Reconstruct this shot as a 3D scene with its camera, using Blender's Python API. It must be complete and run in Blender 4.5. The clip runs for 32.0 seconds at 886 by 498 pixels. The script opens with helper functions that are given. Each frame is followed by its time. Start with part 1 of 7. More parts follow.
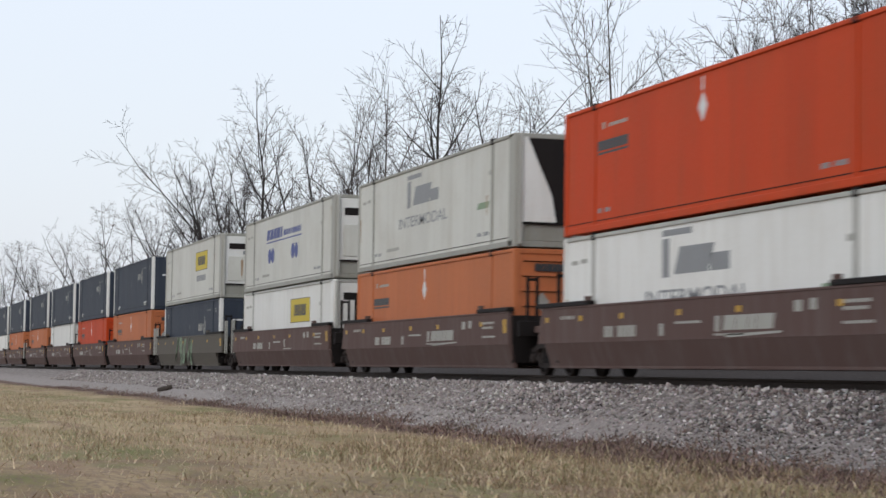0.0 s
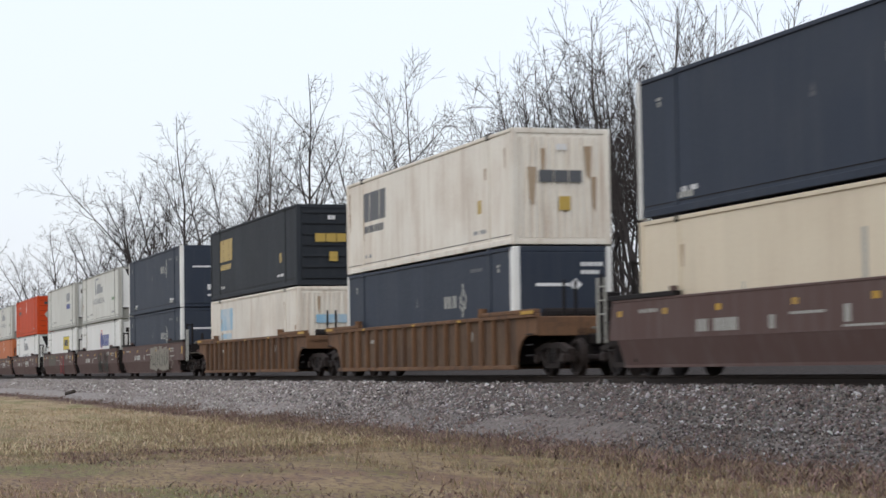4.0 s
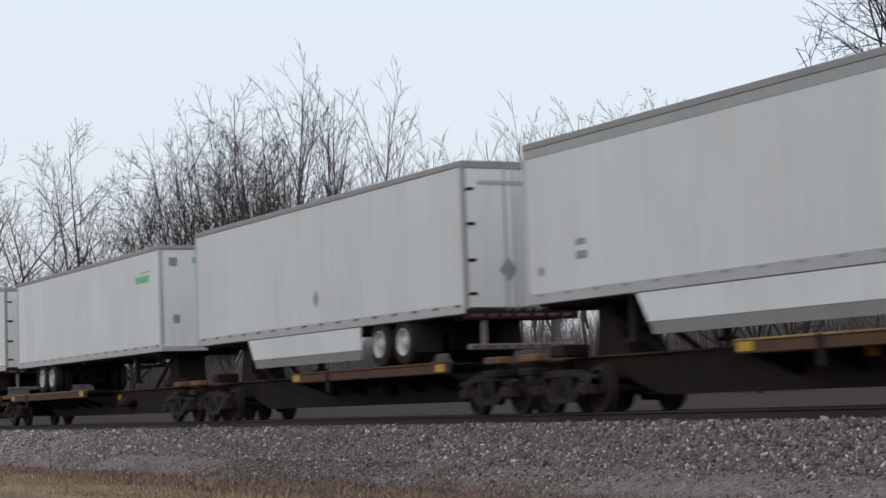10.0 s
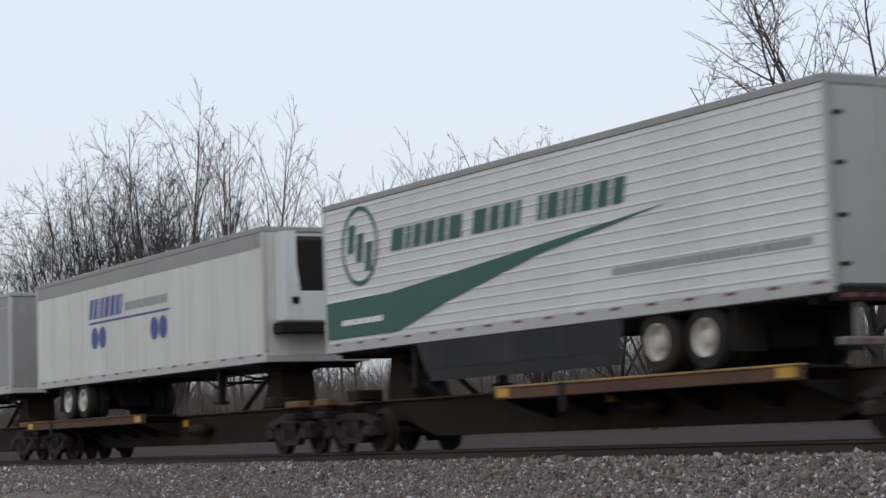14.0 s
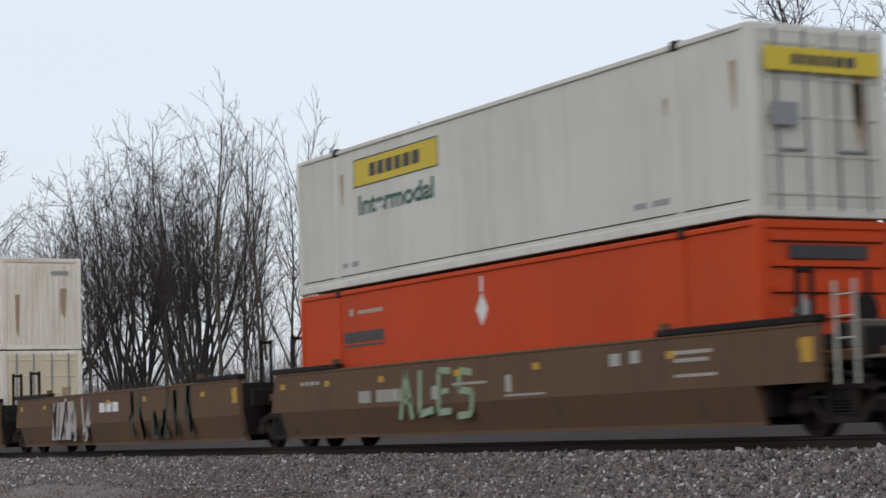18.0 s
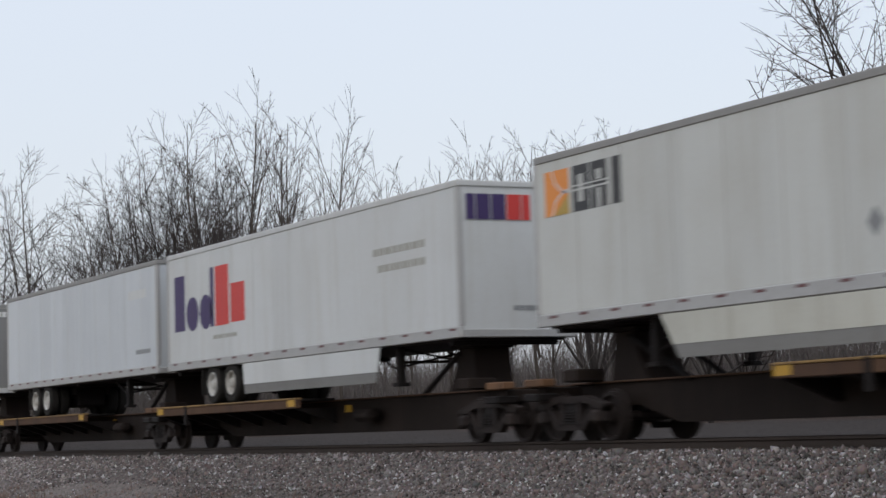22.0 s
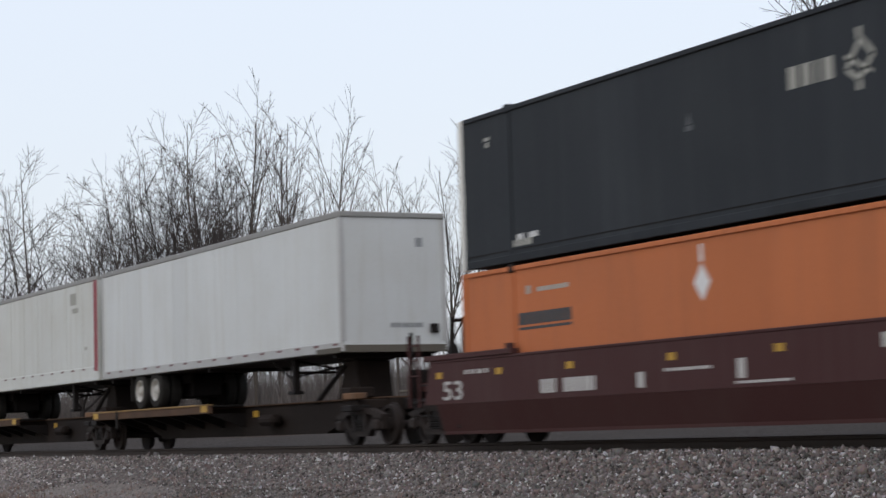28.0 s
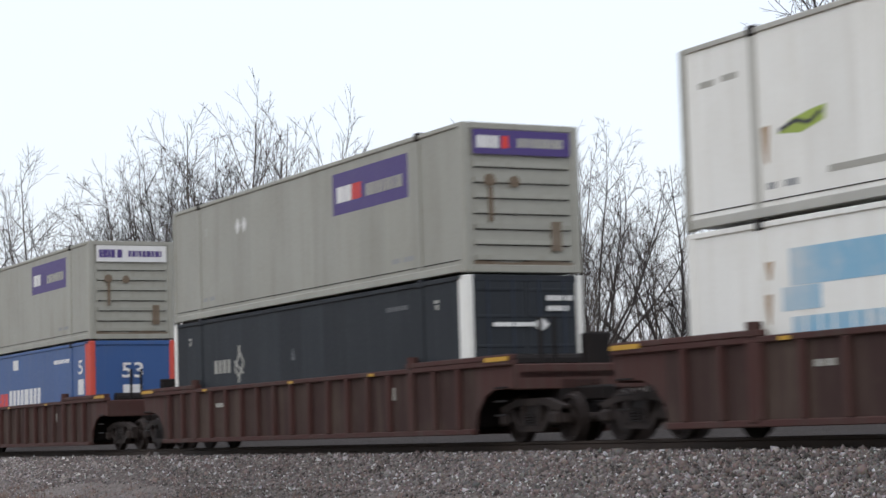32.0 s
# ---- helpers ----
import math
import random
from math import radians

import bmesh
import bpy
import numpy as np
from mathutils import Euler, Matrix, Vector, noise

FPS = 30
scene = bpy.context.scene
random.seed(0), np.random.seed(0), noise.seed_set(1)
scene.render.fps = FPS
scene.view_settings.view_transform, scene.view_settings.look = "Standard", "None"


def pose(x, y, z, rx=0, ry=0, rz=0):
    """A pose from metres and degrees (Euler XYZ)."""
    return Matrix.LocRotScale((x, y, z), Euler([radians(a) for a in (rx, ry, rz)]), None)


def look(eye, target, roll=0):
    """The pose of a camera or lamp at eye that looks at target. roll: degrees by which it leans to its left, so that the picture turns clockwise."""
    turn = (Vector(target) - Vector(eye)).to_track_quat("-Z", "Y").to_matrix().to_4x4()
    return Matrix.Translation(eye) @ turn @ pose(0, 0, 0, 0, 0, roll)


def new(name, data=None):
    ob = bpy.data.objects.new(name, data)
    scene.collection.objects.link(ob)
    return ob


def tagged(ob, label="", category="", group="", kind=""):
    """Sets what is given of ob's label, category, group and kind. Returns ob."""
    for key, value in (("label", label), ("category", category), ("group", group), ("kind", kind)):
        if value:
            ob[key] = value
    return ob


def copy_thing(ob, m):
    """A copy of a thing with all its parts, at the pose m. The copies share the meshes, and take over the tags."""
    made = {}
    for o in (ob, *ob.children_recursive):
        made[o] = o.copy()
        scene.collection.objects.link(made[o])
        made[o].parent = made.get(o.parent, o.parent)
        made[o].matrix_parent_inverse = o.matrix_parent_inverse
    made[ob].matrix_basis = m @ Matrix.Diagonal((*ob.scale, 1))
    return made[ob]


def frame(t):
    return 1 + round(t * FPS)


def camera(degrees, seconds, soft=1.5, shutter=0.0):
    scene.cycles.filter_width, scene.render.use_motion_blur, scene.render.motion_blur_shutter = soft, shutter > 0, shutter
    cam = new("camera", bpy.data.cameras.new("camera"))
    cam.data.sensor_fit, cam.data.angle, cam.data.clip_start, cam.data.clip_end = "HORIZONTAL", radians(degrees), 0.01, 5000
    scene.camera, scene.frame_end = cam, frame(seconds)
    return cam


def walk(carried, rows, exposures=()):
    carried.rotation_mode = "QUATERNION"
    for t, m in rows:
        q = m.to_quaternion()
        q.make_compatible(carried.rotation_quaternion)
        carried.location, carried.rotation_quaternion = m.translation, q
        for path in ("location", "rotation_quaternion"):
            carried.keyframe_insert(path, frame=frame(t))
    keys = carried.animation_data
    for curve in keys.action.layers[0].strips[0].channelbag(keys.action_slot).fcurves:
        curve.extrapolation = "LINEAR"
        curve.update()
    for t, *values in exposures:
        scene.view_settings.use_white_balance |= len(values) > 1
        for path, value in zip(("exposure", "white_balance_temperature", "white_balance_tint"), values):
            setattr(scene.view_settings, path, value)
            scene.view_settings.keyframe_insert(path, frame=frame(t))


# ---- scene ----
# ---- camera ----
cam = camera(24.83, 32.0, soft=1.5, shutter=0.25)
ROWS = [
    (0.0, pose(-36.866, 1.839, 0.070, 93.475, -0.778, 73.376)),
    (0.5, pose(-34.123, 2.525, 0.166, 93.462, -0.240, 73.908)),
    (1.0, pose(-30.641, 2.939, 0.229, 93.399, 0.131, 74.308)),
    (1.5, pose(-25.680, 2.807, 0.241, 93.236, 0.396, 74.444)),
    (2.0, pose(-20.724, 2.420, 0.237, 93.101, 0.528, 74.343)),
    (2.5, pose(-17.258, 2.065, 0.248, 93.117, 0.630, 74.031)),
    (3.0, pose(-14.706, 1.785, 0.261, 93.205, 0.695, 73.587)),
    (3.5, pose(-12.493, 1.621, 0.257, 93.284, 0.807, 73.089)),
    (4.0, pose(-10.518, 1.522, 0.255, 93.355, 0.887, 72.571)),
    (4.5, pose(-8.680, 1.435, 0.260, 93.415, 0.917, 72.069)),
    (5.0, pose(-6.879, 1.310, 0.272, 93.465, 0.932, 71.616)),
    (5.5, pose(-5.013, 1.093, 0.279, 93.503, 1.010, 71.246)),
    (6.0, pose(-2.982, 0.732, 0.257, 93.529, 1.273, 70.994)),
    (6.5, pose(0, 0, 0.221, 93.584, 1.597, 70.658)),
    (7.0, pose(0, 0, 0.221, 93.725, 1.597, 69.845)),
    (7.5, pose(0, 0, 0.221, 93.716, 1.597, 68.664)),
    (8.0, pose(0, 0, 0.221, 93.752, 1.597, 67.385)),
    (8.5, pose(0, 0, 0.221, 93.936, 1.596, 66.638)),
    (9.0, pose(0, 0, 0.221, 94.235, 1.648, 65.856)),
    (9.5, pose(0, 0, 0.221, 94.377, 1.698, 64.862)),
    (10.0, pose(0, 0, 0.221, 94.443, 1.948, 63.896)),
    (10.5, pose(0, 0, 0.221, 94.636, 1.935, 63.461)),
    (11.0, pose(0, 0, 0.221, 94.826, 1.902, 63.21)),
    (11.5, pose(0, 0, 0.221, 95.152, 1.91, 62.866)),
    (12.0, pose(0, 0, 0.221, 95.333, 2.047, 62.611)),
    (12.5, pose(0, 0, 0.221, 95.362, 2.049, 62.161)),
    (13.0, pose(0, 0, 0.221, 95.347, 1.962, 61.693)),
    (13.5, pose(0, 0, 0.221, 95.366, 2.019, 61.273)),
    (14.0, pose(0, 0, 0.221, 95.382, 2.004, 60.935)),
    (14.5, pose(0, 0, 0.221, 95.425, 2.09, 60.782)),
    (15.0, pose(0, 0, 0.221, 95.388, 1.879, 60.455)),
    (15.5, pose(0, 0, 0.221, 95.42, 1.696, 60.513)),
    (17.5, pose(0, 0, 0.221, 95.256, 1.656, 60.905)),
    (18.0, pose(0, 0, 0.221, 95.22, 1.75, 61.55)),
    (18.5, pose(0, 0, 0.221, 95.212, 1.695, 62.282)),
    (19.0, pose(0, 0, 0.221, 95.213, 1.731, 62.421)),
    (19.5, pose(0, 0, 0.221, 95.214, 1.705, 62.464)),
    (20.0, pose(0, 0, 0.221, 95.222, 1.734, 62.49)),
    (20.5, pose(0, 0, 0.221, 95.215, 1.699, 62.492)),
    (21.0, pose(0, 0, 0.221, 95.211, 1.681, 62.5)),
    (22.0, pose(0, 0, 0.221, 95.214, 1.71, 62.521)),
    (32.0, pose(0, 0, 0.221, 95.214, 1.71, 62.521)),
]
walk(cam, ROWS, [(0.0, -0.07), (2.0, -0.02), (3.0, 0.06), (6.0, 0.07), (7.0, -0.08), (8.5, -0.11), (10.0, -0.17), (14.0, -0.17), (18.0, -0.17), (20.0, -0.15), (22.0, -0.23), (25.5, -0.2), (28.0, -0.12), (29.0, 0.08), (32.0, 0.12)])

# ---- sky and light: overcast winter day ----
TRACK_Y = 19.36          # centre line of the track; rails top at z = 0, camera side is -y
NEAR = TRACK_Y - 1.3     # near face of the loads
SPEED = 25.317           # metres per second, towards -x
GROUND = -1.28           # grass level

world = bpy.data.worlds.new("overcast")
scene.world = world
world.use_nodes = True
wn, wl = world.node_tree.nodes, world.node_tree.links
wn.clear()
w_out = wn.new("ShaderNodeOutputWorld")
w_bg = wn.new("ShaderNodeBackground")
w_sky = wn.new("ShaderNodeTexSky")
w_sky.sky_type = "NISHITA"
w_sky.sun_disc = False
w_sky.sun_elevation, w_sky.sun_rotation = radians(43), radians(133)
w_sky.dust_density, w_sky.air_density = 3.0, 1.4
w_sk = wn.new("ShaderNodeVectorMath")
w_sk.operation = "SCALE"
w_sk.inputs["Scale"].default_value = 0.035
w_co = wn.new("ShaderNodeTexCoord")
w_sep = wn.new("ShaderNodeSeparateXYZ")
w_ramp = wn.new("ShaderNodeValToRGB")
# overcast dome: about three times brighter overhead than at the horizon
w_ramp.color_ramp.elements[0].position, w_ramp.color_ramp.elements[0].color = 0.0, (0.71, 0.75, 0.83, 1)
w_ramp.color_ramp.elements[1].position, w_ramp.color_ramp.elements[1].color = 1.0, (0.955, 0.995, 1.075, 1)
e_mid = w_ramp.color_ramp.elements.new(0.2)
e_mid.color = (0.745, 0.795, 0.895, 1)
w_add = wn.new("ShaderNodeVectorMath")
w_add.operation = "ADD"
wl.new(w_co.outputs["Generated"], w_sep.inputs[0])
wl.new(w_sep.outputs["Z"], w_ramp.inputs[0])
wl.new(w_sky.outputs[0], w_sk.inputs[0])
wl.new(w_sk.outputs[0], w_add.inputs[0])
wl.new(w_ramp.outputs[0], w_add.inputs[1])
wl.new(w_add.outputs[0], w_bg.inputs["Color"])
wl.new(w_bg.outputs[0], w_out.inputs[0])
w_bg.inputs["Strength"].default_value = 1.0
sun = new("sun", bpy.data.lights.new("sun", "SUN"))
sun.data.energy, sun.data.angle, sun.data.color = 0.5, radians(40), (1.0, 0.96, 0.90)
sun.matrix_world = look((38, -16, 48), (0, 20, 0))
scene.view_settings.exposure = 0.0


# ---- materials ----
MATS = {}


def surface(name, rgb, rough=0.55, metal=0.0, dirt=0.3, dirt_rgb=(0.13, 0.105, 0.085), grain=14.0, streak=0.35,
            bump=0.15, coat=0.0, vary=0.05, blotch=0.35, panel=0.0):
    """A worn surface: base colour with large stains, fine grain, rain streaks and a little relief."""
    if name in MATS:
        return MATS[name]
    m = bpy.data.materials.new(name)
    m.use_nodes = True
    n, l = m.node_tree.nodes, m.node_tree.links
    b = n["Principled BSDF"]
    b.inputs["Roughness"].default_value = rough
    b.inputs["Metallic"].default_value = metal
    b.inputs["Coat Weight"].default_value = coat
    b.inputs["Specular IOR Level"].default_value = 0.5 if rough < 0.55 else 0.12
    co = n.new("ShaderNodeTexCoord")
    info = n.new("ShaderNodeObjectInfo")
    shift = n.new("ShaderNodeVectorMath")
    shift.operation = "ADD"
    sc = n.new("ShaderNodeVectorMath")
    sc.operation = "SCALE"
    sc.inputs["Scale"].default_value = 37.0
    comb = n.new("ShaderNodeCombineXYZ")
    l.new(info.outputs["Random"], comb.inputs[0])
    l.new(info.outputs["Random"], comb.inputs[2])
    l.new(comb.outputs[0], sc.inputs[0])
    l.new(co.outputs["Object"], shift.inputs[0])
    l.new(sc.outputs[0], shift.inputs[1])

    def noisy(scale, detail, vec=None):
        t = n.new("ShaderNodeTexNoise")
        t.inputs["Scale"].default_value, t.inputs["Detail"].default_value = scale, detail
        l.new(vec or shift.outputs[0], t.inputs["Vector"])
        return t
    big = noisy(0.55, 4)
    fine = noisy(grain, 5)
    mp = n.new("ShaderNodeMapping")
    mp.inputs["Scale"].default_value = (2.6, 2.6, 0.22)
    l.new(shift.outputs[0], mp.inputs[0])
    run = noisy(1.6, 6, mp.outputs[0])

    def ramp(src, lo, hi):
        r = n.new("ShaderNodeMapRange")
        r.inputs["From Min"].default_value, r.inputs["From Max"].default_value = lo, hi
        l.new(src.outputs["Fac"], r.inputs["Value"])
        return r.outputs[0]

    def math(op, a, bb):
        k = n.new("ShaderNodeMath")
        k.operation = op
        for i, v in enumerate((a, bb)):
            if isinstance(v, (int, float)):
                k.inputs[i].default_value = v
            else:
                l.new(v, k.inputs[i])
        return k.outputs[0]
    f1 = math("MULTIPLY", ramp(big, 0.45, 0.75), blotch)
    f2 = math("MULTIPLY", ramp(run, 0.5, 0.72), streak)
    f3 = math("MULTIPLY", ramp(fine, 0.5, 0.8), 0.35)
    total = math("MULTIPLY", math("MINIMUM", math("ADD", math("ADD", f1, f2), f3), 1.0), dirt)
    mix = n.new("ShaderNodeMix")
    mix.data_type = "RGBA"
    mix.inputs["A"].default_value, mix.inputs["B"].default_value = (*rgb, 1), (*dirt_rgb, 1)
    l.new(total, mix.inputs["Factor"])
    hsv = n.new("ShaderNodeHueSaturation")
    val = math("ADD", math("MULTIPLY", info.outputs["Random"], 2 * vary), 1 - vary)
    if panel:
        # sheets of the side differ slightly in tone
        sx = n.new("ShaderNodeSeparateXYZ")
        l.new(shift.outputs[0], sx.inputs[0])
        white = n.new("ShaderNodeTexWhiteNoise")
        white.noise_dimensions = "1D"
        l.new(math("FLOOR", math("DIVIDE", sx.outputs["X"], 1.22), 0.0), white.inputs["W"])
        val = math("ADD", val, math("MULTIPLY", math("SUBTRACT", white.outputs["Value"], 0.5), panel))
    l.new(val, hsv.inputs["Value"])
    l.new(mix.outputs["Result"], hsv.inputs["Color"])
    l.new(hsv.outputs[0], b.inputs["Base Color"])
    ro = n.new("ShaderNodeMapRange")
    ro.inputs["To Min"].default_value, ro.inputs["To Max"].default_value = max(rough - 0.08, 0.05), min(rough + 0.2, 1)
    l.new(fine.outputs["Fac"], ro.inputs["Value"])
    l.new(ro.outputs[0], b.inputs["Roughness"])
    bp = n.new("ShaderNodeBump")
    bp.inputs["Strength"].default_value, bp.inputs["Distance"].default_value = bump, 0.02
    l.new(fine.outputs["Fac"], bp.inputs["Height"])
    l.new(bp.outputs[0], b.inputs["Normal"])
    MATS[name] = m
    return m


RUST = (0.16, 0.085, 0.05)
WHITE_CLEAN = surface("white_clean", (0.568, 0.590, 0.598), 0.4, dirt=0.42, dirt_rgb=(0.42, 0.41, 0.37), panel=0.08, blotch=0.6, streak=0.7)
CREAM_DIRTY = surface("dirty_cream_paint", (0.484, 0.488, 0.440), 0.5, dirt=0.55, dirt_rgb=(0.33, 0.31, 0.25), panel=0.14, blotch=0.7, streak=0.9)
WHITE_COOL = surface("white_cool", (0.515, 0.547, 0.579), 0.4, dirt=0.45, dirt_rgb=(0.40, 0.43, 0.47), panel=0.09, blotch=0.7, streak=0.6)
WHITE_GREY = surface("white_grey", (0.510, 0.524, 0.528), 0.45, dirt=0.45, dirt_rgb=(0.36, 0.35, 0.33), panel=0.10, blotch=0.6, streak=0.7)
WHITE_CREAM = surface("white_cream", (0.512, 0.527, 0.512), 0.45, dirt=0.5, dirt_rgb=(0.38, 0.365, 0.315), panel=0.09, blotch=0.6, streak=0.6)
CREAM = surface("cream_paint", (0.62, 0.54, 0.405), 0.5, dirt=0.32, dirt_rgb=(0.34, 0.24, 0.15), panel=0.05, blotch=0.6, streak=0.4)
OFFWHITE = surface("offwhite_paint", (0.70, 0.66, 0.58), 0.5, dirt=0.5, dirt_rgb=(0.34, 0.22, 0.13), panel=0.10, blotch=0.6, streak=0.7)
CONT_WHITE = surface("container_white", (0.564, 0.569, 0.526), 0.5, dirt=0.42, dirt_rgb=(0.37, 0.34, 0.28), panel=0.08, blotch=0.7, streak=0.7)
CONT_BRIGHT = surface("container_bright_white", (0.71, 0.715, 0.69), 0.5, dirt=0.32, dirt_rgb=(0.44, 0.40, 0.33), panel=0.06, blotch=0.6, streak=0.7)
NAVY = surface("navy_paint", (0.034, 0.043, 0.062), 0.55, dirt=0.35, dirt_rgb=(0.07, 0.076, 0.088), panel=0.1, blotch=0.6, streak=0.7)
DARKGREY = surface("dark_slate_paint", (0.027, 0.031, 0.037), 0.6, dirt=0.45, dirt_rgb=(0.045, 0.05, 0.055), panel=0.25, blotch=0.6, streak=0.7)
BLUE = surface("blue_paint", (0.026, 0.080, 0.235), 0.5, dirt=0.3, dirt_rgb=(0.10, 0.12, 0.18), panel=0.10, blotch=0.6, streak=0.7)
ORANGE = surface("orange_paint", (0.46, 0.150, 0.062), 0.55, dirt=0.35, dirt_rgb=(0.30, 0.12, 0.065), panel=0.10, blotch=0.6, streak=0.8)
ORANGE_RED = surface("orange_red_paint", (0.50, 0.058, 0.014), 0.55, dirt=0.4, dirt_rgb=(0.30, 0.075, 0.032), panel=0.10, blotch=0.6, streak=0.7)
GREY_PAINT = surface("warm_grey_paint", (0.291, 0.291, 0.259), 0.5, dirt=0.5, dirt_rgb=(0.2, 0.19, 0.15), panel=0.10, blotch=0.6, streak=0.7)
GREY_LIGHT = surface("light_grey_paint", (0.376, 0.376, 0.348), 0.5, dirt=0.45, dirt_rgb=(0.25, 0.24, 0.2), panel=0.10, blotch=0.6, streak=0.7)
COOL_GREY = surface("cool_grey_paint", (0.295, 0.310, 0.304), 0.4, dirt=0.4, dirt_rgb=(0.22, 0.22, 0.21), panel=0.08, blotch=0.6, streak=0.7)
TRAILER_GREY = surface("old_grey_aluminium", (0.229, 0.229, 0.229), 0.45, dirt=0.5, dirt_rgb=(0.17, 0.16, 0.15), panel=0.10, blotch=0.6, streak=0.7)
ALU = surface("dull_aluminium", (0.42, 0.42, 0.42), 0.42, metal=0.35, dirt=0.4, dirt_rgb=(0.2, 0.18, 0.16))
ALU_WORN = surface("worn_aluminium", (0.17, 0.165, 0.16), 0.5, metal=0.3, dirt=0.6, dirt_rgb=(0.07, 0.055, 0.045))
DARK_RAIL = surface("roof_rail", (0.25, 0.25, 0.245), 0.5, metal=0.1, dirt=0.4)
BROWN = surface("brown_car_paint", (0.102, 0.064, 0.057), 0.65, dirt=0.5, dirt_rgb=(0.16, 0.135, 0.125), streak=0.7)
BROWN_NEW = surface("new_brown_car_paint", (0.056, 0.023, 0.023), 0.55, dirt=0.25, dirt_rgb=(0.10, 0.07, 0.065), streak=0.7)
BROWN_LOW = surface("lower_brown_car_paint", (0.054, 0.021, 0.020), 0.6, dirt=0.35, dirt_rgb=(0.09, 0.065, 0.057))
RIB_SHEET = surface("rib_sheet_paint", (0.046, 0.028, 0.026), 0.75, dirt=0.8, dirt_rgb=(0.085, 0.064, 0.052), streak=1.0, blotch=0.9, grain=5)
RIB_BROWN = surface("rib_brown_paint", (0.068, 0.033, 0.030), 0.7, dirt=0.65, dirt_rgb=(0.072, 0.056, 0.05), streak=0.9, blotch=0.6)
RIB_TAN = surface("rib_tan_paint", (0.165, 0.092, 0.052), 0.7, dirt=0.75, dirt_rgb=(0.06, 0.042, 0.036), streak=0.9, blotch=0.7)
TAN_SHEET = surface("tan_sheet_paint", (0.125, 0.085, 0.058), 0.75, dirt=0.85, dirt_rgb=(0.065, 0.043, 0.034), streak=1.0, blotch=0.9, grain=5)
TAN_CAR = surface("tan_car_paint", (0.13, 0.079, 0.047), 0.65, dirt=0.7, dirt_rgb=(0.085, 0.06, 0.05), streak=0.8, blotch=0.6)
GREY_CAR = surface("grey_car_paint", (0.11, 0.10, 0.085), 0.65, dirt=0.45, streak=0.6)
DECK = surface("yellow_worn_deck", (0.29, 0.185, 0.075), 0.7, dirt=0.9, dirt_rgb=(0.085, 0.06, 0.05), blotch=0.9, grain=6)
DECK_BROWN = surface("brown_worn_deck", (0.095, 0.056, 0.036), 0.7, dirt=0.8, dirt_rgb=(0.05, 0.033, 0.028), blotch=0.9, grain=6)
SPINE = surface("spine_dark_steel", (0.0185, 0.0138, 0.0122), 0.75, dirt=0.6, dirt_rgb=(0.040, 0.029, 0.024), blotch=0.8)
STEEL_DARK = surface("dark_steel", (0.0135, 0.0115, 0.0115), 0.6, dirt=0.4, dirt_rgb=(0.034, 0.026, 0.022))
WHEEL_STEEL = surface("wheel_steel", (0.024, 0.019, 0.018), 0.6, metal=0.1, dirt=0.5, dirt_rgb=(0.08, 0.06, 0.05))
RUBBER = surface("tyre_rubber", (0.022, 0.021, 0.020), 0.85, dirt=0.35, dirt_rgb=(0.07, 0.06, 0.05))
RIM = surface("wheel_rim", (0.46, 0.46, 0.44), 0.5, dirt=0.6, dirt_rgb=(0.26, 0.21, 0.15), blotch=0.8)
RIM_RUST = surface("old_wheel_rim", (0.085, 0.068, 0.052), 0.6, dirt=0.6, dirt_rgb=(0.16, 0.12, 0.08), blotch=0.8)
YELLOW = surface("yellow_marker", (0.46, 0.26, 0.015), 0.5, dirt=0.5)
SIGN_YELLOW = surface("yellow_sign", (0.58, 0.44, 0.02), 0.5, dirt=0.25)
PURPLE = surface("purple_sign", (0.055, 0.032, 0.16), 0.5, dirt=0.2, dirt_rgb=(0.1, 0.09, 0.15))
PURPLE_DARK = surface("deep_purple", (0.035, 0.016, 0.10), 0.5, dirt=0.1)
STENCIL = surface("stencil_white", (0.46, 0.45, 0.44), 0.6, dirt=0.4)
TAPE = surface("reflective_tape", (0.11, 0.032, 0.032), 0.5, dirt=0.5, dirt_rgb=(0.2, 0.18, 0.17))
SKIRT_GREY = surface("grey_rubber_flap", (0.21, 0.21, 0.205), 0.75, dirt=0.5, dirt_rgb=(0.12, 0.105, 0.09))
SKIRT_DARK = surface("dark_skirt", (0.022, 0.023, 0.025), 0.6, dirt=0.4, dirt_rgb=(0.09, 0.085, 0.08))
RED = surface("red_marking", (0.55, 0.035, 0.030), 0.5, dirt=0.15)
DEEP_RED = surface("deep_red_marking", (0.24, 0.022, 0.035), 0.5, dirt=0.25)
CORAL_RED = surface("coral_red_paint", (0.52, 0.085, 0.065), 0.55, dirt=0.3, streak=0.5)
MAROON = surface("maroon_marking", (0.075, 0.018, 0.026), 0.5, dirt=0.2)
BLUE_MARK = surface("blue_marking", (0.035, 0.055, 0.22), 0.5, dirt=0.15)
BLUE_PALE = surface("pale_blue_marking", (0.20, 0.40, 0.56), 0.5, dirt=0.7, dirt_rgb=(0.58, 0.58, 0.56), blotch=1.0, grain=5)
GREEN_MARK = surface("green_marking", (0.009, 0.076, 0.052), 0.5, dirt=0.15)
GREEN_PALE = surface("pale_green_marking", (0.13, 0.42, 0.23), 0.5, dirt=0.2)
BLACK_MARK = surface("black_marking", (0.028, 0.030, 0.034), 0.5, dirt=0.2)
SLATE_MARK = surface("slate_marking", (0.075, 0.080, 0.088), 0.5, dirt=0.25)
